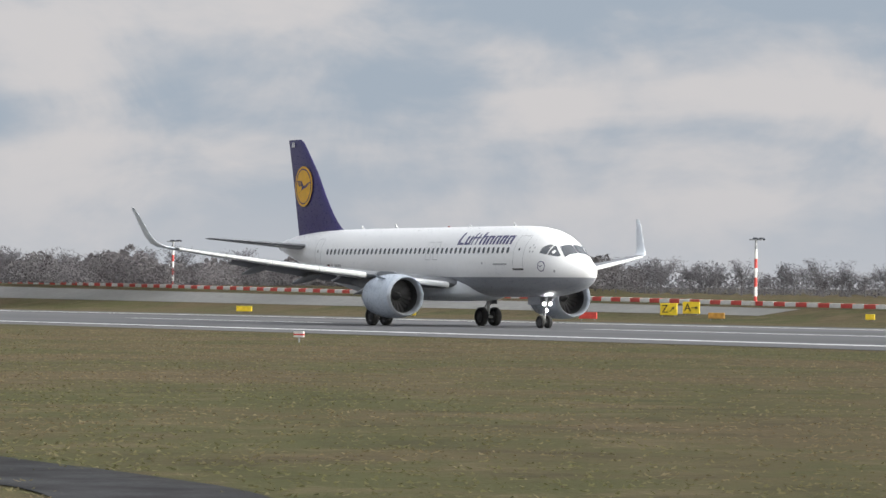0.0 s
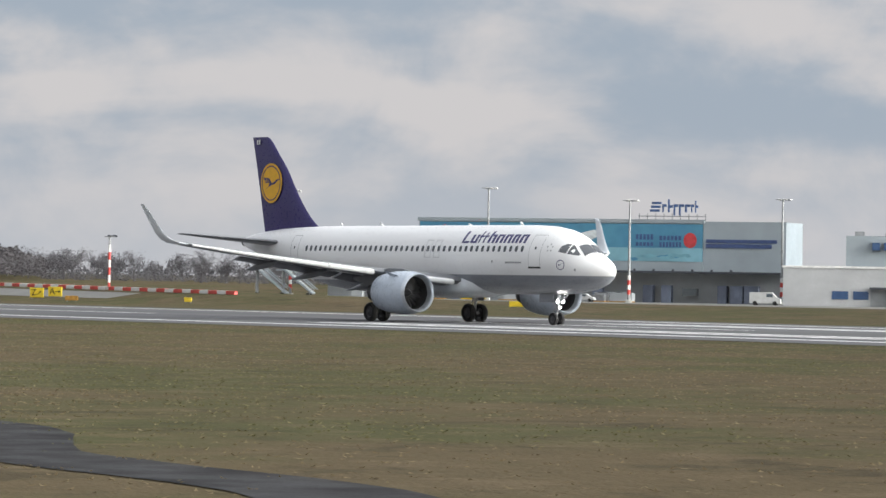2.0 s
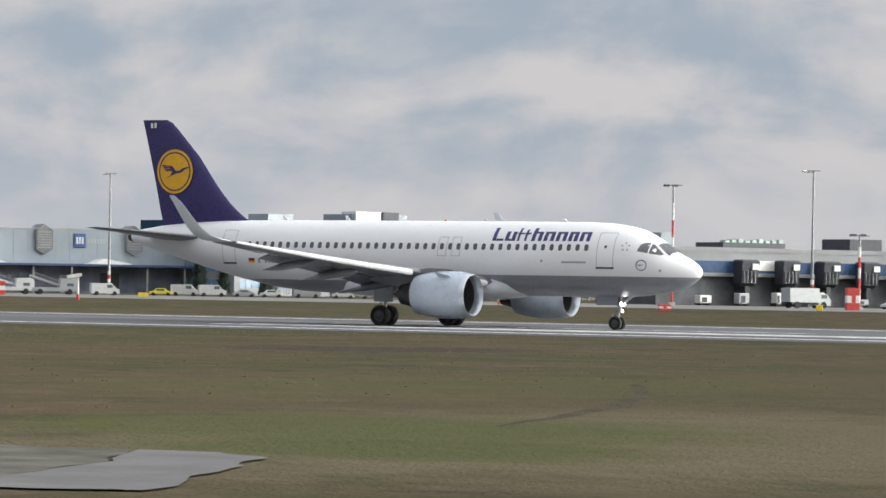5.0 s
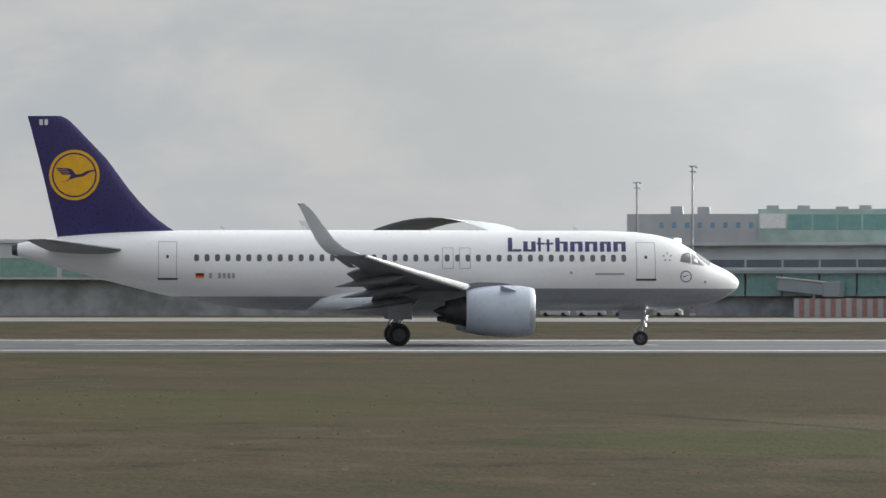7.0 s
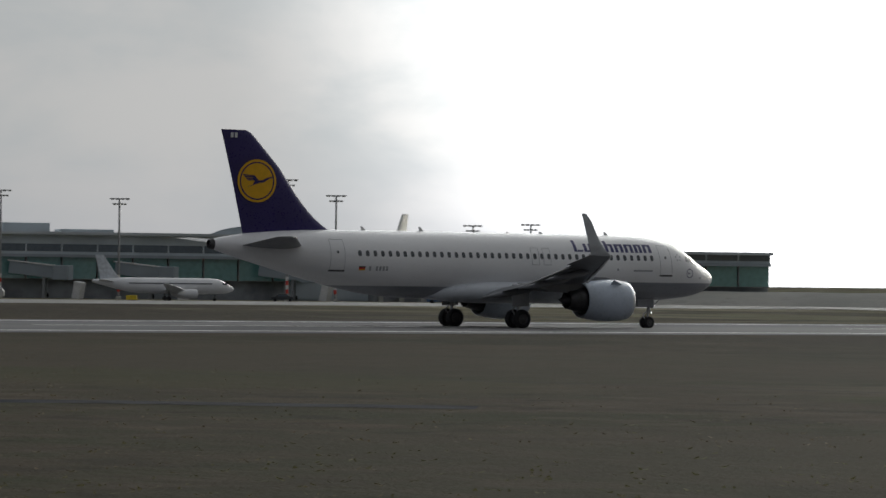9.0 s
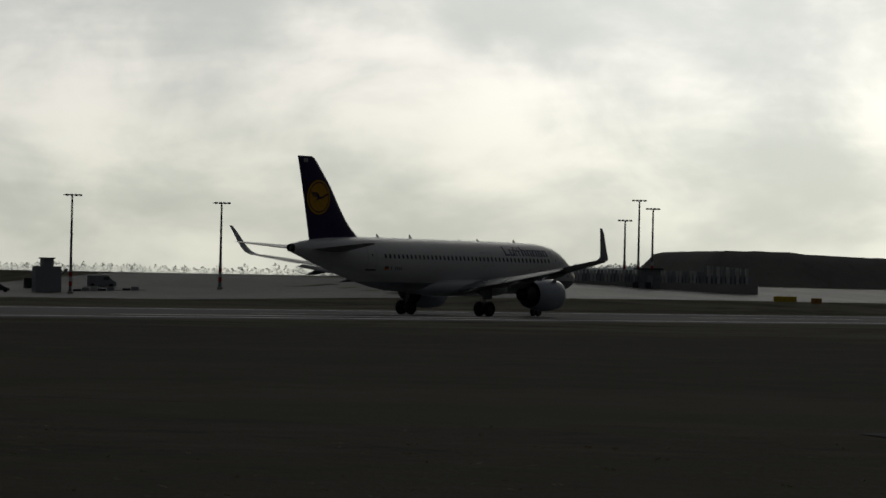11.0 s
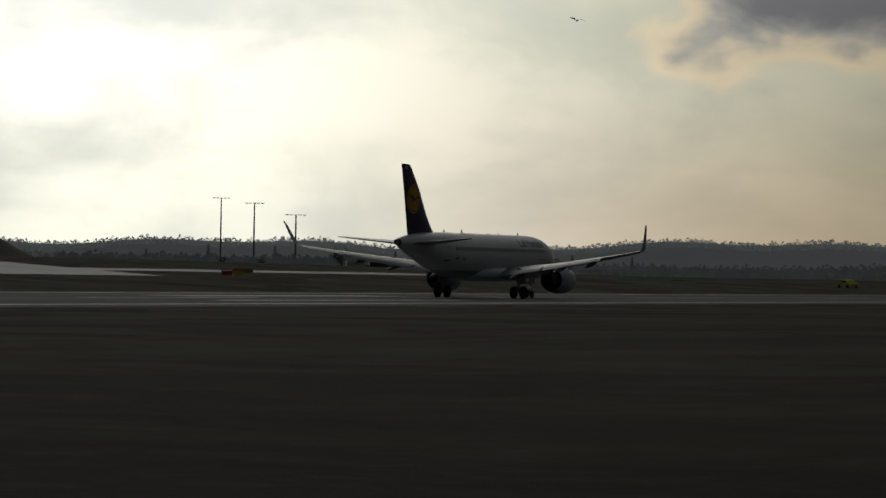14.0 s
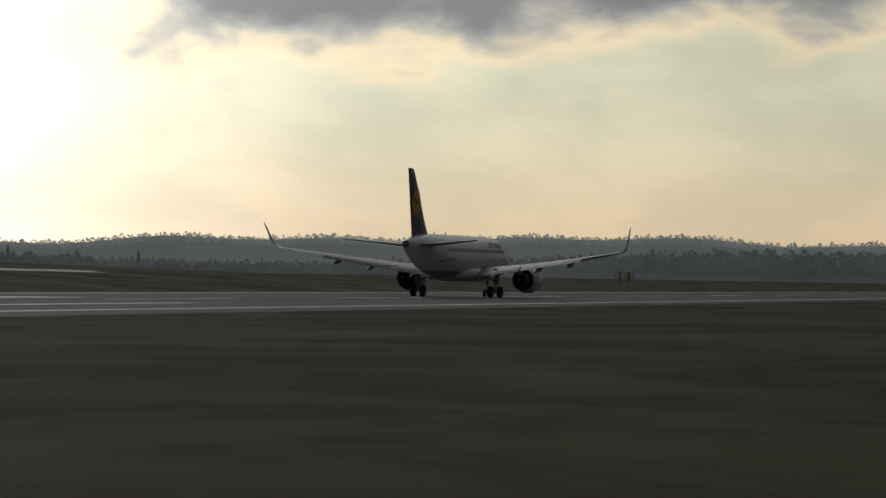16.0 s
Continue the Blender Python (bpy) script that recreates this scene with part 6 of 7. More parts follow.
# cargo hall with roof hatches and a blue canopy
cargo = site(-266.9, 176.4, 51.8, "cargo_hall", "long pale grey cargo hall with hexagonal wall hatches and blue canopy")
wall(cargo, "hall_wall", 0, 76.5, 0, 40, 3.6, 8.45, METAL_PALE)
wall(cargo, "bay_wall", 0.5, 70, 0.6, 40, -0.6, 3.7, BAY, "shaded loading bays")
wall(cargo, "end_wall", 70, 76.5, 0.05, 40, -0.6, 3.6, METAL_PALE)
wall(cargo, "canopy", -7.5, 70, -3.2, 0.2, 3.55, 3.85, BLUE_TRIM, "dark blue canopy edge")
seams(cargo, 0, 76.5, 3.9, 8.4, 1.9, METAL_PALE)
wall(cargo, "roof_edge", -0.1, 76.6, -0.06, 0.2, 8.4, 8.52, METAL_GREY)
for k in range(14):
    wall(cargo, "canopy_post", 1 + 5.2 * k, 1.22 + 5.2 * k, -2.8, -2.6, -0.6, 3.55, GALV)
for k in range(12):
    u = 2 + 5.6 * k
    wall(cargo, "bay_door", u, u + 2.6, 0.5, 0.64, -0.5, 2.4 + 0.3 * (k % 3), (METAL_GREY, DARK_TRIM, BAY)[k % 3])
for u in (6.4, 16.4, 27.0, 38.7, 50.0, 62.4):
    bm = bmesh.new()
    hexa = [(u - 1.15, 5.7), (u, 5.0), (u + 1.15, 5.7), (u + 1.15, 8.2), (u, 9.05), (u - 1.15, 8.2)]
    rings(bm, [[Vector((a, d, z)) for a, z in hexa] for d in (-0.35, 4.0)])
    hatch = part("wall_hatch", bm, HATCH_GREY, cargo, "grey hexagonal hatch housing")
    for j in range(7):
        z = 5.85 + 0.34 * j
        part("louvre", boxed(u - 0.95, u + 0.95, -0.42, -0.35, z, z + 0.2), GALV, hatch)
for u in (11, 22.5, 40.3, 57.5):
    bm = bmesh.new()
    rings(bm, [[Vector((a, d, z)) for a, z in ((u - 2.0, 3.85), (u, 4.6), (u + 3.4, 4.05), (u + 4, 3.85))] for d in (-2.8, 0.0)])
    part("rooflight", bm, SIGN_WHITE, cargo, "pale sloping rooflight")
for u in (10.3, 31.6, 54.9):
    badge = wall(cargo, "company_badge", u - 0.85, u + 0.85, -0.12, 0.02, 6.0, 7.9, PRINT_NAVY, "navy square badge with plain white bars", 0.05)
    for a, b in ((-0.5, -0.24), (-0.12, 0.12), (0.24, 0.5)):
        part("badge_bar", boxed(u + a, u + b, -0.16, -0.11, 6.5, 7.4), PRINT_WHITE, badge)
    for j in range(6):
        wall(cargo, "name_bar", u + 1.1 + 0.42 * j, u + 1.38 + 0.42 * j, -0.05, 0.02, 6.6, 7.2, METAL_GREY)

# grey office and blue glass office
grey = site(-214.1, 228.2, 73.6, "grey_office", "grey four-storey office block with ribbon windows")
wall(grey, "office_wall", 0, 17, 0, 14, -0.6, 9.9, PIER_GREY)
for z in (1.0, 3.15, 5.35, 7.6):
    for k in range(10):
        wall(grey, "window", -0.04, 0.02, 1.0 + 1.25 * k, 1.95 + 1.25 * k, z, z + 1.05, WINDOW_BLUE)
wall(grey, "roof_unit", 7.5, 12, 2, 6, 9.9, 11.0, METAL_PALE)
for z in (1.0, 3.15, 5.35, 7.6):
    openings(grey, "window", [(0.9 + 1.1 * k, 1.85 + 1.1 * k, z, z + 1.05) for k in range(14)], WINDOW_BLUE, d=0.03)
glassb = site(-241.9, 283.6, 70.2, "glass_office", "dark blue glass office block with a white rooftop plant room")
wall(glassb, "glass_wall", -14, 16.2, 0, 16, -0.4, 10.9, GLASS_TOWER)
wall(glassb, "corner_wall", 16.2, 31.8, -0.6, 14, -0.4, 10.1, GLASS_TOWER)
wall(glassb, "plant_room", 16.2, 27, 3, 10, 10.1, 12.5, METAL_PALE)
for u0, u1, z1 in ((16.6, 21.5, 12.9), (21.9, 25.1, 12.9), (26.9, 28.6, 11.4)):
    wall(glassb, "roof_box", u0, u1, 2.5, 6, 11.4 if z1 > 12 else 10.1, z1, SIGN_WHITE if u0 < 20 else DARK_TRIM)
openings(glassb, "bright_pane", [(24.7 + 1.78 * (k % 4), 26.35 + 1.78 * (k % 4), 6.8 + 1.15 * (k // 4), 7.85 + 1.15 * (k // 4)) for k in range(12)], material("sky_pane", (0.30, 0.36, 0.40), 0.15, spread=0.1), d=0.65)
openings(glassb, "bright_pane", [(19.7, 20.6, 7.8, 9.9), (20.8, 21.7, 7.6, 9.9)], material("pale_pane", (0.42, 0.45, 0.48), 0.2, spread=0.1), d=0.65)
for j in range(8):
    wall(glassb, "mullion", -14, 31.9, -0.68, -0.02, 1.0 + 1.25 * j, 1.06 + 1.25 * j, DARK_TRIM)
for k in range(26):
    wall(glassb, "mullion", -13 + 1.75 * k, -12.94 + 1.75 * k, -0.67, -0.02, -0.4, 10.1, DARK_TRIM)
fence = thing("fence", "grey wire fence with posts along the apron", "fence", pose(-207, 226, 0.75, 0, 0, 66))
for k in range(46):
    part("post", boxed(k * 1.3, k * 1.3 + 0.07, 0, 0.07, 0, 2.1), GALV, fence)
part("mesh_panel", box(boxed(0, 58.5, 0.02, 0.05, 0.2, 0.28), 0, 58.5, 0.02, 0.05, 1.9, 1.98), GALV, fence)

# pier with gate bays, carried on to the terminal
pier = site(-127.3, 179.1, 63.2, "pier", "grey airport pier with dark gate bays and rooftop units")
wall(pier, "upper_wall", 0, 40, 0, 12, 3.2, 6.3, PIER_GREY)
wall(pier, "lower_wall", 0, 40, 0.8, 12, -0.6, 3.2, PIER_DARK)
wall(pier, "roof_edge", -0.1, 40.1, -0.1, 0.1, 5.9, 6.4, PIER_GREY)
openings(pier, "window", [(3.5 + 5.75 * k, 9.3 + 5.75 * k, 3.6, 4.9) for k in range(6)], WINDOW_NAVY, d=0.03)
for u in (11.2, 17.0, 22.8, 28.6, 34.4):
    # gate head: a dark box that hangs from the upper floor and leans out
    bm = bmesh.new()
    rings(bm, [[Vector((u - w, d0, z)), Vector((u + w, d0, z)), Vector((u + w, 0.1, z)), Vector((u - w, 0.1, z))] for z, w, d0 in ((2.0, 0.75, -0.5), (2.5, 1.1, -1.3), (4.9, 1.2, -1.7), (5.1, 1.0, -1.4))])
    bay = part("gate_bay", bm, DARK_TRIM, pier, "dark leaning gate head")
    part("bay_sign", boxed(u + 0.15, u + 1.0, -1.78, -1.66, 4.0, 4.65), SIGN_WHITE, bay)
    part("bay_stair", boxed(u - 0.3, u + 0.3, -1.0, 0.8, -0.6, 2.2), PIER_DARK, bay)
    for k in range(4):
        part("bay_rib", boxed(u - 1.0 + 0.5 * k, u - 0.94 + 0.5 * k, -1.75, -1.3, 2.5, 3.9), GALV, bay)
for u0, u1, z1, mat in ((2.6, 4.2, 1.1, SIGN_WHITE), (8.0, 9.4, 1.4, METAL_GREY), (13.2, 13.9, 1.5, SIGN_WHITE), (15.2, 16.0, 1.0, GALV), (19.4, 20.0, 1.6, SIGN_WHITE), (24.6, 26.4, 0.9, METAL_GREY), (30.6, 31.2, 1.4, SIGN_WHITE)):
    p = pier.matrix_basis @ Vector(((u0 + u1) / 2, -3.2, 0))
    ob = thing("ground_unit", "small pale ground equipment unit standing by the pier", "equipment", on_ground(p.x, p.y, 63.2), "ground equipment")
    w = (u1 - u0) / 2
    part("housing", bevelled(boxed(-w, w, -0.5, 0.5, 0.22, z1), 0.06), mat, ob)
    part("grille", boxed(-w * 0.7, w * 0.2, -0.53, -0.48, 0.35, z1 * 0.8), DARK_TRIM, ob)
    for k in (-0.7, 0.7):
        part("wheel", turned(bmesh.new(), [(-0.5, 0.01), (-0.5, 0.2), (0.5, 0.2), (0.5, 0.01)], 10, pose(w * k, 0, 0.2, 0, 0, 90)), RUBBER, ob)
wall(pier, "white_panel", 12.6, 15.7, -0.15, 0.02, 3.9, 5.0, SIGN_WHITE)
for u0, u1, z1, mat in ((1.5, 3.2, 7.9, METAL_PALE), (10.1, 18.9, 7.0, DARK_TRIM), (28.3, 33, 7.7, DARK_TRIM)):
    wall(pier, "roof_unit", u0, u1, 2, 7, 6.3, z1, mat)
for k in range(9):
    wall(pier, "roof_fan", 10.4 + 0.95 * k, 11.0 + 0.95 * k, 2, 3, 7.0, 7.25 + 0.08 * (k % 3), GREEN_PANEL)
link = site(-109.3, 214.8, 14.0, "terminal_wing", "long grey terminal wing with teal glass")
wall(link, "upper_wall", 0, 148, 0, 16, 4.2, 8.6, TERM_GREY)
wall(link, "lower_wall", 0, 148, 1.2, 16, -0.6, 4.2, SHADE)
openings(link, "window", [(1 + 7.3 * k, 7.6 + 7.3 * k, 4.6, 6.6) for k in range(20)], WINDOW_TEAL, d=0.05, surround=GALV)
wall(link, "roof_edge", -0.1, 148.1, -0.3, 0.2, 8.4, 8.8, TERM_ROOF)

# terminal front
term = site(30.5, 249.0, -16.4, "terminal", "long grey airport terminal with teal glass bands")
for u0, u1, zt, mat in ((-2, 8, 9.4, TERM_GREY), (8, 78, 8.5, TERM_GREY), (78, 112, 7.3, TERM_ROOF), (112, 178, 8.0, TERM_GREY), (178, 235, 6.7, TERM_GREY)):
    wall(term, "upper_wall", u0, u1, 0, 30, 5.2, zt, mat)
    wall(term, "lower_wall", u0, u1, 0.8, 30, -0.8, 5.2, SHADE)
    n = max(2, int((u1 - u0) / 4.2))
    openings(term, "window", [(u0 + (u1 - u0) * k / n + 0.15, u0 + (u1 - u0) * (k + 1) / n - 0.15, 2.4, 5.0) for k in range(n)], WINDOW_TEAL, d=-0.6, surround=GALV)
    openings(term, "window", [(u0 + (u1 - u0) * k / n + 0.1, u0 + (u1 - u0) * (k + 1) / n - 0.1, 5.7, 6.6) for k in range(n)], WINDOW_DARK, d=0.03)
    wall(term, "roof_edge", u0 - 0.1, u1 + 0.1, -0.9, 0.1, zt - 0.25, zt + 0.1, TERM_ROOF)
    wall(term, "floor_band", u0, u1, -0.5, 0.8, 5.0, 5.35, METAL_PALE)
for u0, u1, z1 in ((136.3, 142, 9.2), (143.5, 150, 8.5), (20, 25, 9.3), (50, 54, 9.4)):
    wall(term, "roof_unit", u0, u1, 4, 9, 8.0, z1, TERM_GREY)
bm = bmesh.new()
rings(bm, [[Vector((u, d, 9.4 + 2.4 * math.sin(math.pi * k / 12))) for k in range(13) for u, d in ((-14 + 19 * k / 12, dd),)] for dd in (2, 24)], closed=False, cap=False)
part("vaulted_roof", bm, TERM_ROOF, term, "rounded grey vault roof", smooth=True)


def dome(name, x, y, turn, length, z0, rise, mat, label, skew=0.3):
    ob = site(x, y, turn, name, label)
    loops = []
    for d in (6, 22):
        lp = []
        for k in range(25):
            a = k / 24
            lp.append(Vector((a * length, d, z0 + rise * math.sin(math.pi * (a ** (1.0 + skew)) ** 0.75) ** 0.6)))
        loops.append(lp)
    bm = rings(bmesh.new(), loops, closed=False, cap=False)
    lo = bmesh.new()
    part("shell", bm, mat, ob, "curved metal roof shell", smooth=True)
    rings(lo, [[Vector((v.x, 6.1, v.z - 0.05)), Vector((v.x, 6.1, z0 - 6))] for v in loops[0]], closed=False, cap=False)
    part("gable_wall", lo, TERM_GREY, ob)
    part("base_wall", boxed(0, length, 6.3, 22, -0.8, z0), TERM_GREY, ob)
    return ob


dome("departure_hall", 136.8, 222.8, -21.8, 25.3, 8.3, 2.0, TERM_ROOF, "curved roof of a departure hall behind the terminal", -0.1)
dome("gate_hall", 182.6, 201.4, -29.9, 27.5, 6.2, 3.1, TERM_ROOF, "low domed gate hall with green glass gable", -0.2)
gate = site(30.5, 249.0, -16.4, "gate_house", "pale green gate house on columns")
wall(gate, "gate_wall", 181, 189.3, -6, 1, 3.2, 6.7, GREEN_PANEL)
wall(gate, "glass_band", 181.3, 189, -6.1, -5.95, 4.0, 5.4, WINDOW_TEAL)
for u in (181.3, 184, 186.6, 188.8):
    wall(gate, "column", u, u + 0.5, -5.8, -5.2, -0.8, 3.2, CONCRETE)
wall(gate, "back_wall", 181, 189.3, -4, 1, -0.8, 3.2, SHADE)


def jet_bridge(u, turn, group="jet bridges"):
    p = term.matrix_basis @ Vector((u, -1.0, 0))
    ob = thing("jet_bridge", "pale jet bridge reaching from the terminal", "jet bridge", pose(p.x, p.y, 0.75, 0, 0, turn), group)
    part("tunnel", bevelled(boxed(0, 6.5, -0.7, 0.7, 3.0, 4.5, m=pose(0, 0, 0, 0, 6, 0)), 0.06), METAL_PALE, ob)
    part("roof", boxed(-0.2, 6.6, -0.8, 0.8, 4.5, 4.62, m=pose(0, 0, 0, 0, 6, 0)), SIGN_WHITE, ob)
    part("head", bevelled(boxed(6.0, 8.0, -1.0, 1.0, 2.2, 4.0), 0.08), METAL_PALE, ob)
    part("head_slant", bevelled(boxed(7.6, 8.6, -0.9, 0.9, 0.9, 3.6, m=pose(0.6, 0, -0.1, 0, 10, 0)), 0.08), SIGN_WHITE, ob)
    part("leg", boxed(4.6, 4.9, -0.5, 0.5, 0, 3.2), GALV, ob)
    part("wheel", turned(bmesh.new(), [(-0.1, 0.02), (-0.1, 0.35), (0.1, 0.35), (0.1, 0.02)], 12, pose(4.75, 0.45, 0.35, 0, 0, 90)), RUBBER, ob)


for u, turn in ((90, -40), (103.5, -45), (136, -45), (149, -45), (167, -50), (60, -30), (38, -25), (196, -40)):
    jet_bridge(u, turn)

# blocks behind the terminal
green = site(56.6, 286.6, -8.9, "office_behind", "white and green office block rising behind the terminal")
wall(green, "white_wall", -3, 14, 0, 14, -0.8, 13.1, WALL_WHITE)
wall(green, "green_wall", 14, 30.8, -0.3, 14, -0.8, 13.7, GREEN_PANEL)
wall(green, "end_wall", 30.8, 34.2, -0.4, 12, -0.8, 12.7, METAL_PALE)
wall(green, "sign_panel", 14.2, 17.6, -0.6, -0.3, 11.2, 13.1, SIGN_WHITE)
openings(green, "window", [(1.2 + 1.66 * k, 1.75 + 1.66 * k, 11.25, 12.0) for k in range(8)], WINDOW_BLUE, d=0.03)
openings(green, "glass_band", [(17.9 + 3.2 * k, 20.9 + 3.2 * k, 11.0, 13.0) for k in range(4)], WINDOW_TEAL, d=0.36)
for u in (2.5, 6, 15, 19, 24, 27):
    wall(green, "roof_unit", u, u + 1.6, 3, 5, 13.0, 14.1 + 0.15 * (u % 2), METAL_GREY)
praha = site(107.9, 249.9, -40.1, "office_tower", "pale concrete office block with a rooftop name sign")
wall(praha, "glass_wall", 0, 9.3, 0, 14, -0.8, 12.6, WINDOW_BLUE, "bluish glazed side")
wall(praha, "concrete_wall", 9.3, 18.8, -0.05, 14, -0.8, 12.45, CONCRETE)
for j in range(9):
    wall(praha, "floor_line", 9.3, 18.85, -0.12, 0, 1.0 + 1.35 * j, 1.1 + 1.35 * j, METAL_GREY)
    wall(praha, "floor_line", 0, 9.3, -0.1, 0, 1.0 + 1.35 * j, 1.22 + 1.35 * j, METAL_GREY)
for k in range(7):
    wall(praha, "mullion", 10.4 + 1.2 * k, 10.46 + 1.2 * k, -0.11, 0, -0.8, 12.4, METAL_GREY)
wall(praha, "roof_unit", 2.9, 10.2, 3, 8, 12.4, 13.2, DARK_TRIM)
wall(praha, "mast", 1.0, 1.25, 2, 2.25, 12.4, 14.4, GALV)
openings(praha, "window", [(13.5, 14.4, 11.2, 11.6), (16.2, 16.7, 9.0, 10.0)], WINDOW_DARK, d=0.1)
sgn = wall(praha, "sign_frame", 10.8, 16.9, 1.0, 1.08, 12.45, 12.6, GALV)
for k, ch in enumerate("PRAHA"):
    text_mesh(ch, 1.25, PRINT_NAVY, sgn, pose(11.3 + 1.28 * k, 0.95, 13.15, 90, 0, 0))
wall(praha, "link_roof", 18.8, 26, 4, 12, -0.8, 9.2, METAL_PALE)

TOWER_GREY = material("tower_grey", (0.24, 0.285, 0.305), 0.6, spread=0.1, scale=0.4)
tower = site(125.2, 237.1, -34.1, "control_tower", "grey airport control tower on a glazed office base")
wall(tower, "glass_base", -0.2, 9.0, 0, 13, -0.8, 12.4, WINDOW_BLUE, "bluish glazed base")
wall(tower, "concrete_base", 9.0, 15.2, -0.05, 13, -0.8, 12.35, CONCRETE)
wall(tower, "base_rim", -0.3, 9.1, -0.15, 0.1, 10.9, 12.5, METAL_PALE)
wall(tower, "base_edge", -0.3, 0.3, -0.15, 0.1, 7.0, 12.4, METAL_PALE)
for j in range(7):
    wall(tower, "floor_line", 9.0, 15.25, -0.12, 0, 1.2 + 1.6 * j, 1.3 + 1.6 * j, METAL_GREY)
shaft = bevelled(boxed(2.6, 10.8, 2, 10, 12.3, 16.1), 0.6)
part("shaft", shaft, TOWER_GREY, tower)
part("glass_ring", bevelled(boxed(2.5, 10.9, 1.9, 10.1, 14.3, 15.5), 0.6), WINDOW_TEAL, tower)
part("ring_edge", bevelled(boxed(2.4, 11.0, 1.8, 10.2, 13.9, 14.2), 0.12), SIGN_WHITE, tower)
part("ring_edge", bevelled(boxed(2.4, 11.0, 1.8, 10.2, 15.8, 16.2), 0.15), METAL_PALE, tower)
up = Matrix.Translation((6.7, 6, 0)) @ Matrix.Rotation(radians(-90), 4, "Y")
part("neck", turned(bmesh.new(), [(16.1, 1.6), (17.2, 1.6)], 8, up), METAL_GREY, tower)
part("cab_glass", turned(bmesh.new(), [(17.0, 1.7), (17.4, 1.75), (18.7, 2.35)], 16, up), WINDOW_DARK, tower, "dark glazed control cab")
part("cab_rim", turned(bmesh.new(), [(16.9, 1.85), (17.05, 1.9), (17.2, 1.85)], 16, up), SIGN_WHITE, tower)
part("cab_roof", turned(bmesh.new(), [(18.7, 2.4), (18.95, 2.45), (19.15, 2.2), (19.4, 1.2), (19.4, 0.02)], 16, up), TOWER_GREY, tower)
part("radar_post", rod(bmesh.new(), (6.7, 6, 19.3), (6.7, 6, 20.0), 0.18), GALV, tower)
part("radar_bar", boxed(5.5, 8.0, 5.9, 6.1, 20.0, 20.12), GALV, tower)
wall(tower, "mast", 1.6, 1.7, 2, 2.1, 12.4, 14.3, GALV)
for k in range(10):
    wall(tower, "railing_post", 2.4 + 0.95 * k, 2.45 + 0.95 * k, 1.8, 1.85, 16.2, 16.75, GALV)
part("railing", boxed(2.4, 11, 1.8, 1.85, 16.7, 16.76), GALV, tower)

# drifting steam in front of the tower's base
bm = bmesh.new()
rnd = random.Random(3)
for k in range(120):
    u = rnd.random()
    c = Vector((u * 5.5, rnd.uniform(-0.5, 0.5), 0.4 + 2.4 * (1 - u) ** 1.4 * rnd.random() + 0.25 * rnd.random()))
    r = 0.3 + 0.45 * rnd.random()
    s = bmesh.ops.create_icosphere(bm, subdivisions=2, radius=r)
    for v in s["verts"]:
        v.co = v.co * (1 + 0.35 * noise.noise(v.co * 2.3 + c)) + c
p = tower.matrix_basis @ Vector((3.2, -2.0, 7.4))
solid("steam_plume", bm, STEAM, "white steam puff rising from a roof vent", "steam", kind="stuff", smooth=True, at=pose(p.x, p.y, 0.75 + 6.7, 0, 0, -34))

# striped barrier on the apron edge
stripes = thing("blast_barrier", "low red and white striped barrier on the apron edge", "barrier", pose(64, 201.6, 0.75, 0, 0, -13.5))
for k in range(54):
    part("panel", boxed(0.56 * k, 0.56 * k + 0.55, 0, 0.3, 0, 2.0), HAZED_RED if k % 2 else WALL_WHITE, stripes)


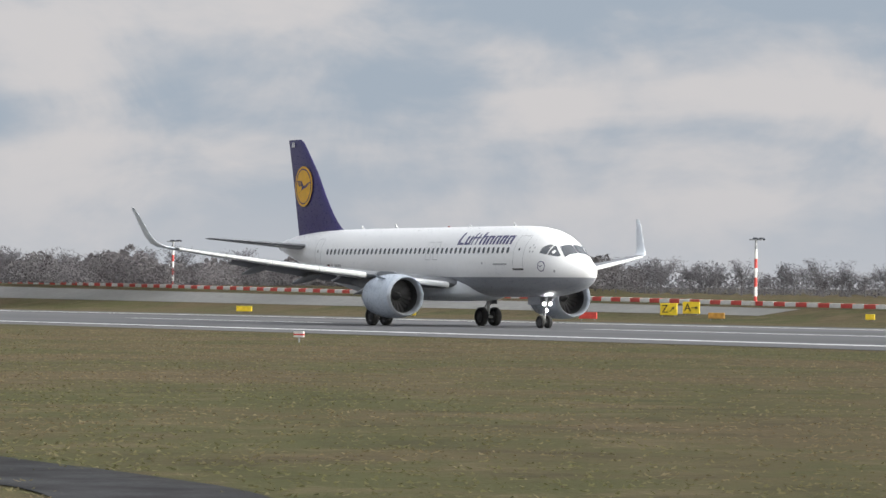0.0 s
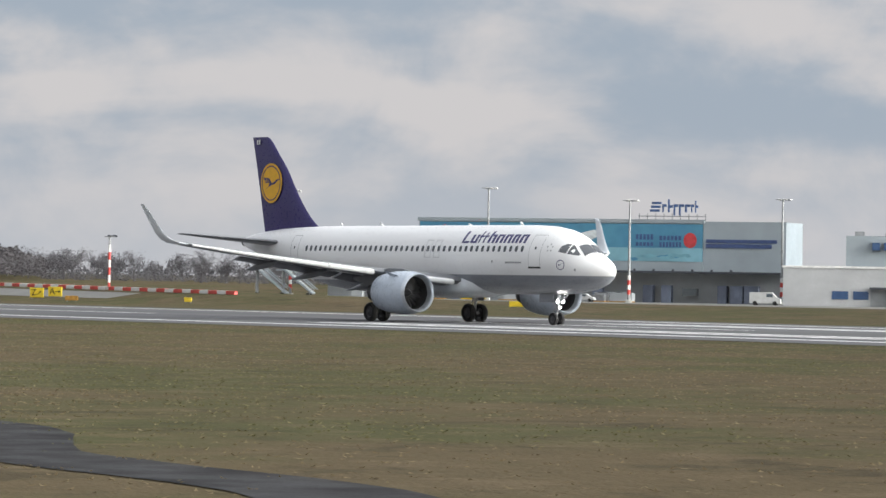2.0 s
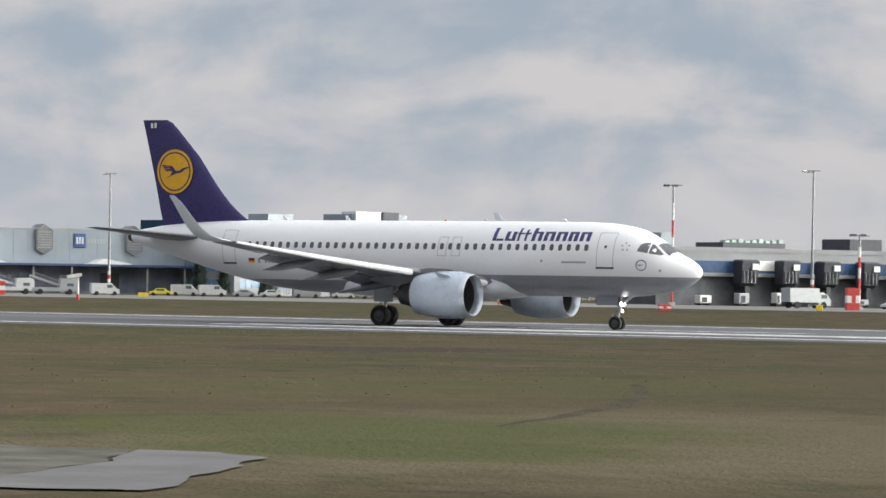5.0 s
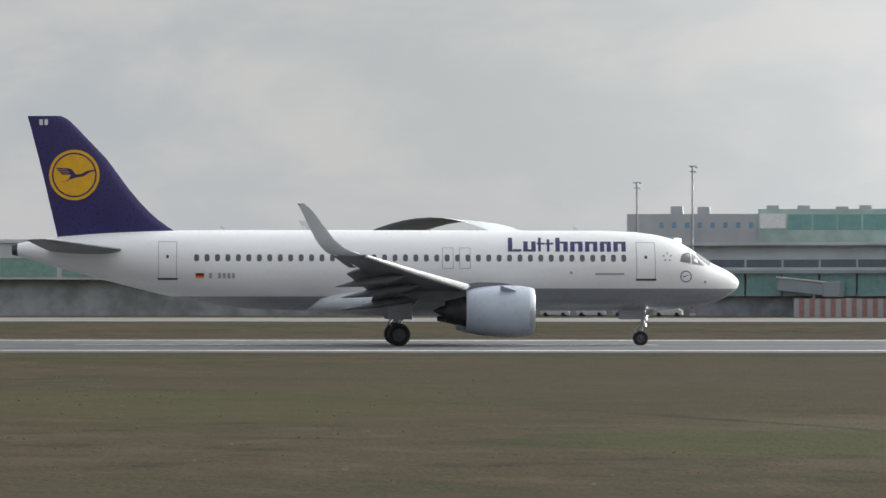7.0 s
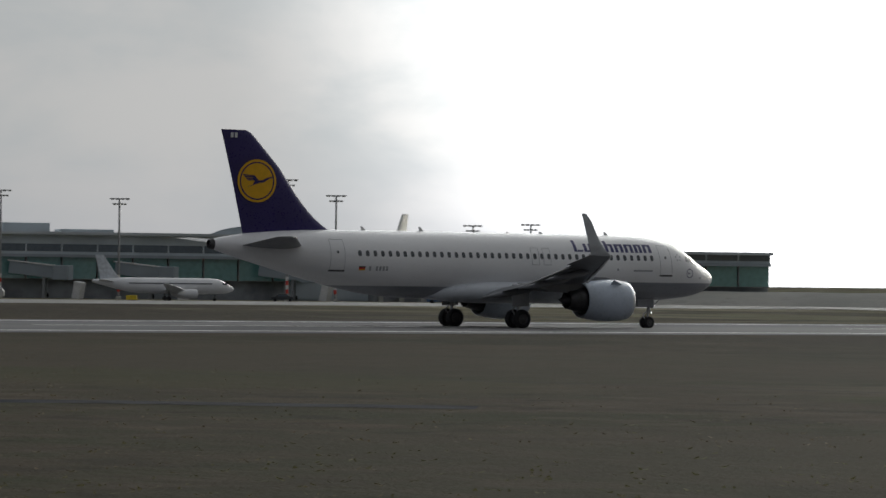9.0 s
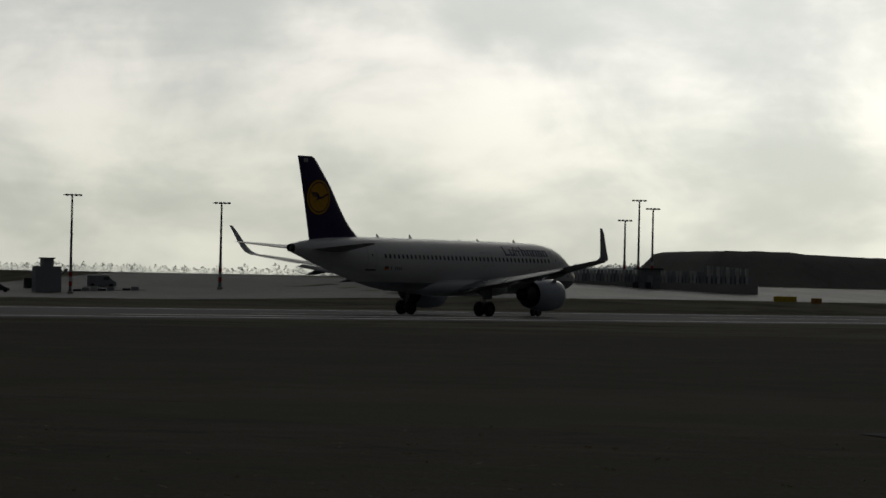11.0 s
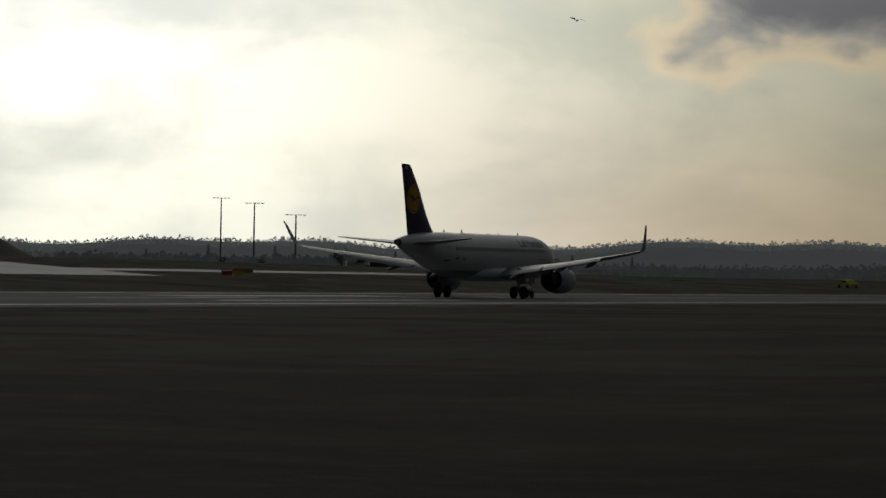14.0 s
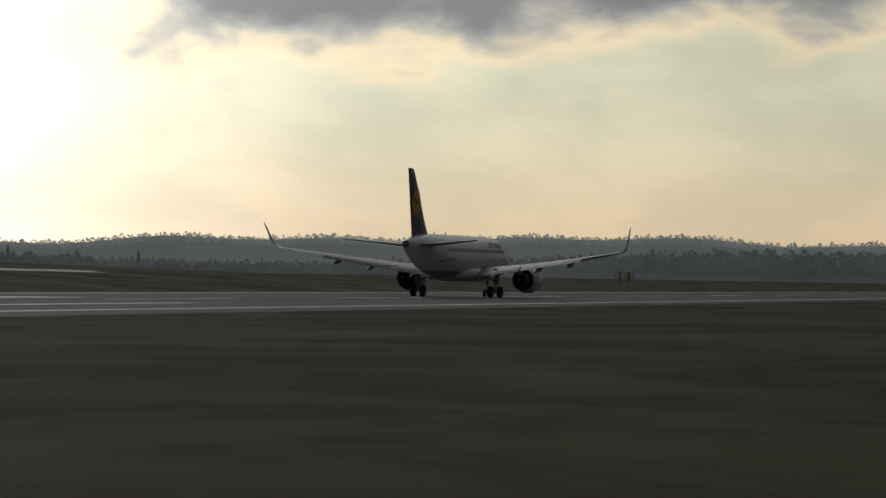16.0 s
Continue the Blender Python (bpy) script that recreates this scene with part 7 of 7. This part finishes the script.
# ---- parked airliners, smaller and plainer than the rolling one ----
def parked_plane(x, y, turn, tail_mat, label, k=0.43):
    ob = thing("parked_airliner", label, "airplane", pose(x, y, ground_z(x, y), 0, 0, turn), "parked airliners")
    loops = []
    for a, zc, hw, hh in STATIONS[::2] + [STATIONS[-1]]:
        loops.append([Vector((-a, hw * math.cos(j * math.tau / 20), zc + hh * math.sin(j * math.tau / 20))) * k for j in range(20)])
    part("fuselage", rings(bmesh.new(), loops), AIR_WHITE, ob, smooth=True)
    fl = [[p * k for p in foil(le, te, 0, z, 0.1, vertical=True, camber=0)] for z, le, te in ((5.3, -29.9, -35.05), (11.7, -34.4, -36.5))]
    part("tail_fin", rings(bmesh.new(), fl), tail_mat, ob, smooth=True)
    for s in (-1, 1):
        wl = [[p * k for p in foil(wing_line(yy)[0], wing_line(yy)[1], s * yy, wing_line(yy)[2], 0.12)] for yy in (1.6, 6.4, 16.4)]
        part("wing", rings(bmesh.new(), wl), AIR_WHITE, ob, smooth=True)
        tl = [[p * k for p in foil(le, te, s * yy, 4.8 + 0.085 * yy, 0.09)] for yy, le, te in ((0.5, -31.3, -35.5), (6.2, -35, -36.3))]
        part("tailplane", rings(bmesh.new(), tl), AIR_WHITE, ob, smooth=True)
        part("engine", turned(bmesh.new(), [(-0.3, 0.9), (0, 1.0), (-0.5, 1.2), (-2, 1.25), (-3.5, 1.0), (-5, 0.4)], 16, Matrix.Scale(k, 4) @ Matrix.Translation((-10.6, s * 5.75, 1.8))), AIR_WHITE, ob, smooth=True)
        part("gear", rod(rod(bmesh.new(), Vector((-17.7, s * 3.8, 0.6)) * k, Vector((-17.6, s * 3.8, 2.6)) * k, 0.15 * k), Vector((-17.7, s * 3.3, 0.58)) * k, Vector((-17.7, s * 4.3, 0.58)) * k, 0.58 * k, seg=12), RUBBER, ob)
    part("nose_gear", rod(rod(bmesh.new(), Vector((-5.1, 0, 0.4)) * k, Vector((-5, 0, 2)) * k, 0.1 * k), Vector((-5.1, -0.3, 0.38)) * k, Vector((-5.1, 0.3, 0.38)) * k, 0.38 * k, seg=12), RUBBER, ob)
    part("window_row", box(boxed(-27.9 * k, -6.1 * k, -2.0 * k, 2.0 * k, 4.35 * k, 4.6 * k), -3.2 * k, -1.9 * k, -1.5 * k, 1.5 * k, 4.3 * k, 4.75 * k), CABIN_GLASS, ob)
    return ob


parked_plane(139.5, 176.8, -25, PRINT_RED, "white airliner with a red tail parked at the terminal")
parked_plane(168.5, 168.0, -20, PRINT_WHITE, "white airliner with a pale tail parked at the terminal")
parked_plane(213.0, 232.0, 213, AIR_WHITE, "white airliner with a pale tail parked behind the gate hall", 1.05)

# ---- far right: hill, blast fence, huts ----
hill_at = pose(448.6, 127.9, 2.7, 0, 0, -39.9)
bm = bmesh.new()
loops = []
for j in range(15):
    d = -6 + 46 * j / 14
    lp = []
    for k in range(53):
        u = -14 + 76 * k / 52
        edge = ease((u + 2.5) / 7.0) * ease((45 - u) / 14)
        h = 6.3 * edge * ease((d + 6) / 14) * (1 + 0.05 * math.sin(u * 0.16)) + 0.25 * noise.noise(Vector((u * 0.3, d * 0.3, 0))) * edge
        lp.append(Vector((u, d, h - 0.4)))
    loops.append(lp)
rings(bm, loops, closed=False, cap=False)
solid("grass_hill", bm, HAZED_MOUND, "long flat-topped grassy hill", "hill", kind="structure", smooth=True, at=hill_at)
for u, h in ((4.5, 1.0), (13, 0.6), (20.5, 0.9), (22, 0.7), (23.5, 0.6), (28, 0.4), (33, 0.5), (17, 0.4)):
    p = hill_at @ Vector((u, 9, 5.1 if u > 3 else 2.6))
    t = bare_tree(p.x, p.y, h, "small bare bush on the hill top", "hill bushes", 1.3)
    t.matrix_basis = pose(p.x, p.y, p.z)
blast = thing("blast_fence", "blast fence of pale and dark upright slats", "fence", pose(344.2, 82.1, ground_z(346, 82), 0, 0, -43.4))
part("footing", boxed(-0.4, 23, 0, 1.0, -1.2, 0.3), CONCRETE, blast)
for k in range(36):
    u = 0.0 + 0.45 * k
    part("slat", boxed(u, u + 0.3, 0.2, 0.5, 0.25, 1.75 + 0.2 * noise.noise(Vector((k * 0.37, 0, 0)))), SIGN_WHITE if k % 4 < 2 else ROOF_GREY, blast)
for k in range(10):
    u = 16.1 + 0.6 * k
    part("tall_slat", boxed(u, u + 0.34, 0.2, 0.6, 0.25, 2.5 - 0.03 * k), SIGN_WHITE if k % 2 else ROOF_GREY, blast)
part("back_panel", boxed(-0.4, 22.4, 0.7, 0.8, 0.2, 1.3), ROOF_GREY, blast)
block = thing("equipment_hut", "dark equipment hut at the foot of lamp masts", "hut", pose(349.2, 74.8, ground_z(349, 74), 0, 0, -43))
part("hut_wall", boxed(-1.2, 1.2, -1, 1, -0.3, 2.3), GALV, block)
part("hut_roof", boxed(-1.6, 1.6, -1.2, 1.2, 2.3, 2.5), DARK_TRIM, block)
part("door", boxed(-0.4, 0.3, -1.03, -0.99, -0.2, 1.6), METAL_GREY, block)
for k in range(5):
    part("crate", bevelled(boxed(-3.2 + 0.8 * k, -2.6 + 0.8 * k, -2.2, -1.6, -0.3, 0.5 + 0.3 * (k % 2)), 0.04), (GALV, DARK_TRIM)[k % 2], block)
hut = thing("control_hut", "small grey hut with a raised lookout on the apron", "hut", on_ground(263.6, 96.0, -36))
part("hut_wall", boxed(-1.4, 1.4, -1, 1, 0, 2.9), METAL_GREY, hut)
part("lookout", boxed(-0.6, 0.6, -0.7, 0.7, 2.9, 3.7), METAL_GREY, hut)
part("roof", boxed(-0.75, 0.75, -0.85, 0.85, 3.7, 3.82), DARK_TRIM, hut)
for k in range(9):
    part("crate", boxed(3 + 0.9 * k, 3.7 + 0.9 * k, -0.4, 0.4, 0, 0.5 + 0.5 * ((k * 7) % 5) / 5), (DARK_TRIM, METAL_GREY, SIGN_WHITE)[k % 3], hut)
part("stair", boxed(1.8, 3.4, -0.3, 0.3, 0.5, 0.7, m=pose(0, 0, 0, 0, -40, 0)), GALV, hut)
bank = bmesh.new()
rings(bank, [[Vector((u, d, z + 0.3 * noise.noise(Vector((u * 0.08, d, 0))))) for d, z in ((-8, -0.4), (0, 0.7), (8, 1.5), (16, 1.5), (24, 0))] for u in range(-40, 121, 4)], closed=False, cap=False)
solid("earth_bank", bank, HAZED_MOUND, "low dark grassy bank behind the apron", "bank", kind="structure", smooth=True, at=pose(262, 150, 1.0, 0, 0, -43))


# ---- far woods and ridges ----
def clump_mesh(seed, count=34, fine=1.0):
    """One rough tuft of branches, a unit high."""
    rnd = random.Random(seed)
    pts, faces = [], []
    for k in range(count):
        a, u = rnd.uniform(0, math.tau), rnd.random()
        r = 0.42 * math.sin(math.pi * min(1.0, 0.18 + 0.8 * u)) * rnd.uniform(0.3, 1.0)
        c = Vector((r * math.cos(a), r * math.sin(a), 0.12 + 0.86 * u))
        d = Vector((rnd.gauss(0, 1), rnd.gauss(0, 1), rnd.gauss(0.8, 0.6))).normalized() * rnd.uniform(0.06, 0.16) * fine
        w = d.orthogonal().normalized() * rnd.uniform(0.03, 0.1) * fine * fine
        i = len(pts)
        pts += [c - d, c + w, c + d, c - w]
        faces.append((i, i + 1, i + 2, i + 3))
    return pts, faces


def woods(name, label, rows, mat, seed, per=1, count=34, fine=1.0):
    """A belt of trees joined into one: rows of (x, y, base, height)."""
    rnd = random.Random(seed)
    kinds = [clump_mesh(s, count, fine) for s in range(6)]
    verts, faces = [], []
    for x, y, z, h in rows:
        for _ in range(per):
            pts, fs = kinds[rnd.randrange(6)]
            hh = h * rnd.uniform(0.7, 1.12)
            w = hh * rnd.uniform(0.8, 1.4)
            a = rnd.uniform(0, math.tau)
            ca, sa = math.cos(a), math.sin(a)
            i = len(verts)
            for p in pts:
                verts.append((x + w * (p.x * ca - p.y * sa), y + w * (p.x * sa + p.y * ca), z + hh * p.z))
            faces += [tuple(j + i for j in f) for f in fs]
    me = bpy.data.meshes.new(name)
    me.from_pydata(verts, [], faces)
    me.materials.append(mat)
    return tagged(new(name, me), label, "woods", kind="stuff")


def polar(cx, cy, bearing, r):
    return cx + r * math.sin(radians(bearing)), cy + r * math.cos(radians(bearing))


far_rng = random.Random(21)


def belt(b0, b1, r0, r1, z0, height, count, cx=100.0, cy=-100.0):
    out = []
    for k in range(count):
        b = b0 + (b1 - b0) * (k + far_rng.random()) / count
        x, y = polar(cx, cy, b, far_rng.uniform(r0, r1))
        out.append((x, y, z0(b) if callable(z0) else z0, (height(b) if callable(height) else height) * far_rng.uniform(0.8, 1.1)))
    return out


def ridge_top(b):
    """Skyline height of the wooded ridge by bearing."""
    s = 21.0 + 6.0 * ease((b - 68) / 8) + 1.6 * math.sin(b * 0.9) + 1.1 * math.sin(b * 2.3 + 1)
    return 4.0 + (s - 4.0) * ease((b - 47.5) / 9.0)


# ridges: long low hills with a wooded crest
for name, r, lift, mat, z_of in (("backdrop_ridge", 2050, 0.0, HAZE_RIDGE, lambda b: ridge_top(b) - 4.0), ("backdrop_woods", 1650, 0.0, HAZE_WOODS, lambda b: 4.5 + 2.2 * math.sin(b * 0.7 + 2) + 2.5 * ease((b - 74) / 6))):
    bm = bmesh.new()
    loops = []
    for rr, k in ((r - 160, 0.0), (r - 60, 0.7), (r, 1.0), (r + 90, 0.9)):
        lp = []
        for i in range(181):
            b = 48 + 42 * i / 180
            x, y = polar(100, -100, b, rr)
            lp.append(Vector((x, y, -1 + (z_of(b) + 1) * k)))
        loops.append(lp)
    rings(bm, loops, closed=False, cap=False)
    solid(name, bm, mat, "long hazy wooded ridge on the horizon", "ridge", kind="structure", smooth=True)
woods("ridge_woods", "hazy blue-grey woods along the far ridge", belt(48, 90, 2000, 2080, lambda b: ridge_top(b) - 8.0, 5.6, 2600), HAZE_RIDGE, 1, 1, 55, 0.75)
woods("far_woods", "dark bare woods along the edge of the field", belt(56, 90, 1480, 1660, lambda b: 0.5 + 3.2 * ease((b - 72) / 6), lambda b: 6.5 + 4.0 * ease((b - 76) / 5), 2600), HAZE_WOODS, 2, 1, 60, 0.7)
woods("tree_line", "thin line of bare trees on the skyline", belt(40, 62, 900, 1100, 4.0, 3.2, 420, 0, -150), HAZE_RIDGE, 3, 1, 60, 0.65)
woods("hedge", "dark low hedge across the field", belt(58, 70, 1080, 1180, 1.5, 5.0, 900), HAZE_WOODS, 4)
woods("hedge", "low grey hedge behind the hangars", belt(-50, -20, 430, 520, 0.7, 3.0, 500, 0, -140), TWIGS, 5, 1, 70, 0.65)
woods("thicket", "pale grey bare thicket behind the barrier", belt(-57.5, -48, 430, 500, 1.8, 2.6, 420, -48, -117), TWIGS, 8, 1, 90, 0.6)
woods("winter_woods", "dense dark bare woods beyond the barrier", belt(-70, -58.0, 440, 520, 2.5, lambda b: 3.0 + 0.6 * math.sin(b * 1.9) + 0.4 * math.sin(b * 5.0), 1300, -15, -132), WINTER_WOOD, 6, 1, 110, 0.62)
for x, y, h in ((1064.8, 321.6, 7.0), (940, 300, 4.0), (955, 296, 3.5)):
    bare_tree(x, y, h, "tall round bare tree standing alone", "field trees", 1.2)
for k in range(9):
    b = 63.2 + 0.95 * k + far_rng.uniform(-0.1, 0.1)
    x, y = polar(100, -100, b, 1560 + far_rng.uniform(-40, 40))
    conifer(x, y, far_rng.uniform(7.5, 11.0), 1.7, "slim hazy conifer on the skyline", "skyline conifers", HAZE_WOODS)
row = thing("white_markers", "row of small white panels on the far field", "marker", pose(704.4, 107.1, ground_z(704.4, 107.1), 0, 0, -70))
for k in range(6):
    part("panel", boxed(-4.5 + 1.6 * k, -3.4 + 1.6 * k, 0, 0.1, 0.5, 1.2, m=pose(0, 0, 0, -20, 0, 0)), SIGN_WHITE, row)
gatep = thing("barricade", "white and orange panelled barricade on the far field", "barricade", pose(905.7, 72, ground_z(905.7, 72), 0, 0, -75))
for u, w, mat in ((-2.2, 0.5, SIGN_WHITE), (-1.2, 0.5, ORANGE), (-0.3, 0.6, SIGN_WHITE), (0.6, 0.6, ORANGE), (1.5, 0.7, SIGN_WHITE)):
    part("panel", boxed(u, u + w, 0, 0.15, 0.2, 2.3), mat, gatep)


# ---- a bird and a moving car ----
def build_bird():
    ob = thing("bird", "small dark bird gliding over the field", "bird")
    part("body", turned(bmesh.new(), [(0.09, 0.004), (0.06, 0.02), (0, 0.026), (-0.06, 0.018), (-0.12, 0.004)], 10), DARK_TRIM, ob, smooth=True)
    for s in (-1, 1):
        bm = bmesh.new()
        q = [(0.045, 0.015, 0.0), (0.03, 0.1, 0.05), (-0.03, 0.19, 0.03), (-0.045, 0.09, 0.045), (-0.03, 0.015, 0.0)]
        a = [bm.verts.new((x, s * y, z)) for x, y, z in q]
        b = [bm.verts.new((x, s * y, z + 0.008)) for x, y, z in q]
        bm.faces.new(a)
        bm.faces.new(b[::-1])
        for i in range(5):
            j = (i + 1) % 5
            bm.faces.new((a[i], a[j], b[j], b[i]))
        part("wing", bm, DARK_TRIM, ob)
    bm = bmesh.new()
    rings(bm, [[Vector((-0.11, -0.012, 0)), Vector((-0.11, 0.012, 0)), Vector((-0.11, 0, 0.008))], [Vector((-0.18, -0.035, 0)), Vector((-0.18, 0.035, 0)), Vector((-0.18, 0, 0.006))]])
    part("tail", bm, DARK_TRIM, ob)
    return ob


bird = build_bird()
yellow_car = vehicle(640, 53, 15, "car", Y_, "bright yellow airport car driving across the field", "", 1.0)


# ---- what moves ----
def motions():
    walk(airliner, [
        (0.00, pose(-239.58, 0, 0)),
        (0.50, pose(-221.75, 0, 0)),
        (1.00, pose(-202.72, 0, 0)),
        (1.50, pose(-182.64, 0, 0)),
        (2.00, pose(-161.70, 0, 0)),
        (2.50, pose(-140.36, 0, 0)),
        (3.00, pose(-118.72, 0, 0)),
        (3.50, pose(-97.14, 0, 0)),
        (4.00, pose(-75.92, 0, 0)),
        (4.50, pose(-55.52, 0, 0)),
        (5.00, pose(-36.60, 0, 0)),
        (5.20, pose(-29.26, 0, 0)),
        (5.55, pose(-16.66, 0, 0)),
        (5.90, pose(-4.32, 0, 0)),
        (6.25, pose(7.84, 0, 0)),
        (6.60, pose(19.91, 0, 0)),
        (6.95, pose(31.96, 0, 0)),
        (7.30, pose(44.08, 0, 0)),
        (7.50, pose(51.06, 0, 0)),
        (8.00, pose(68.86, 0, 0)),
        (8.50, pose(87.98, 0, 0)),
        (8.70, pose(96.22, 0, 0)),
        (9.05, pose(112.00, 0, 0)),
        (9.40, pose(129.39, 0, 0)),
        (9.75, pose(148.12, 0, 0)),
        (10.10, pose(167.89, 0, 0)),
        (10.45, pose(188.45, 0, 0)),
        (10.80, pose(209.51, 0, 0)),
        (11.00, pose(221.69, 0, 0)),
        (11.50, pose(252.66, 0, 0)),
        (12.00, pose(284.01, 0, 0)),
        (12.50, pose(314.83, 0, 0)),
        (13.00, pose(344.01, 0, 0)),
        (13.50, pose(370.80, 0, 0)),
        (14.00, pose(395.53, 0, 0)),
        (14.50, pose(418.47, 0, 0)),
        (15.00, pose(440.03, 0, 0)),
        (15.50, pose(460.26, 0, 0)),
        (16.00, pose(479.67, 0, 0)),
    ])
    walk(bird, [(0.0, pose(-60, -420, 9.0, 0, 0, 65)), (6.0, pose(-25, -280, 7.0, 0, 0, 65)), (9.6, pose(16, -160, 5.0, 0, 0, 50)), (11.1, pose(52.57, -124.97, 4.95, 0, -4, 11)), (11.5, pose(64.41, -122.62, 5.51, 0, -3, 11)),
                (12.0, pose(80.66, -119.49, 6.28, 12, -3, 12)), (12.5, pose(97.89, -114.97, 7.15, -10, -3, 16)), (13.0, pose(114.55, -108.55, 8.06, 14, -2, 20)), (13.5, pose(131.58, -102.89, 8.5, -12, 0, 22)),
                (14.0, pose(147.36, -95.31, 8.54, 10, 0, 27)), (14.5, pose(162.55, -87.01, 8.64, -8, -1, 29)), (15.0, pose(177.16, -78.43, 8.88, 8, -2, 28)), (16.0, pose(209.17, -66.75, 10.08, 0, -4, 20))])
    car_rows = []
    for t in (0.0, 4.0, 8.0, 12.0, 16.0):
        x = 676.2 + 32.0 * (t - 14.0)
        y = 56.6 + 8.4 * (t - 14.0) if t >= 12 else 39.8 + 0.4 * (t - 12.0) + 6.0
        car_rows.append((t, pose(x, max(y, 42.0), ground_z(x, max(y, 42.0)), 0, 0, 48)))
    walk(yellow_car, car_rows)

    # wheels and fans turn in even steps
    for wheel, r in SPINNERS:
        at = wheel.matrix_basis.copy()
        walk(wheel, [(k * 0.1, at @ (pose(0, 0, 0, 0, r * k, 0) if r < 80 else pose(0, 0, 0, 70 * k, 0, 0))) for k in range(161)])


motions()
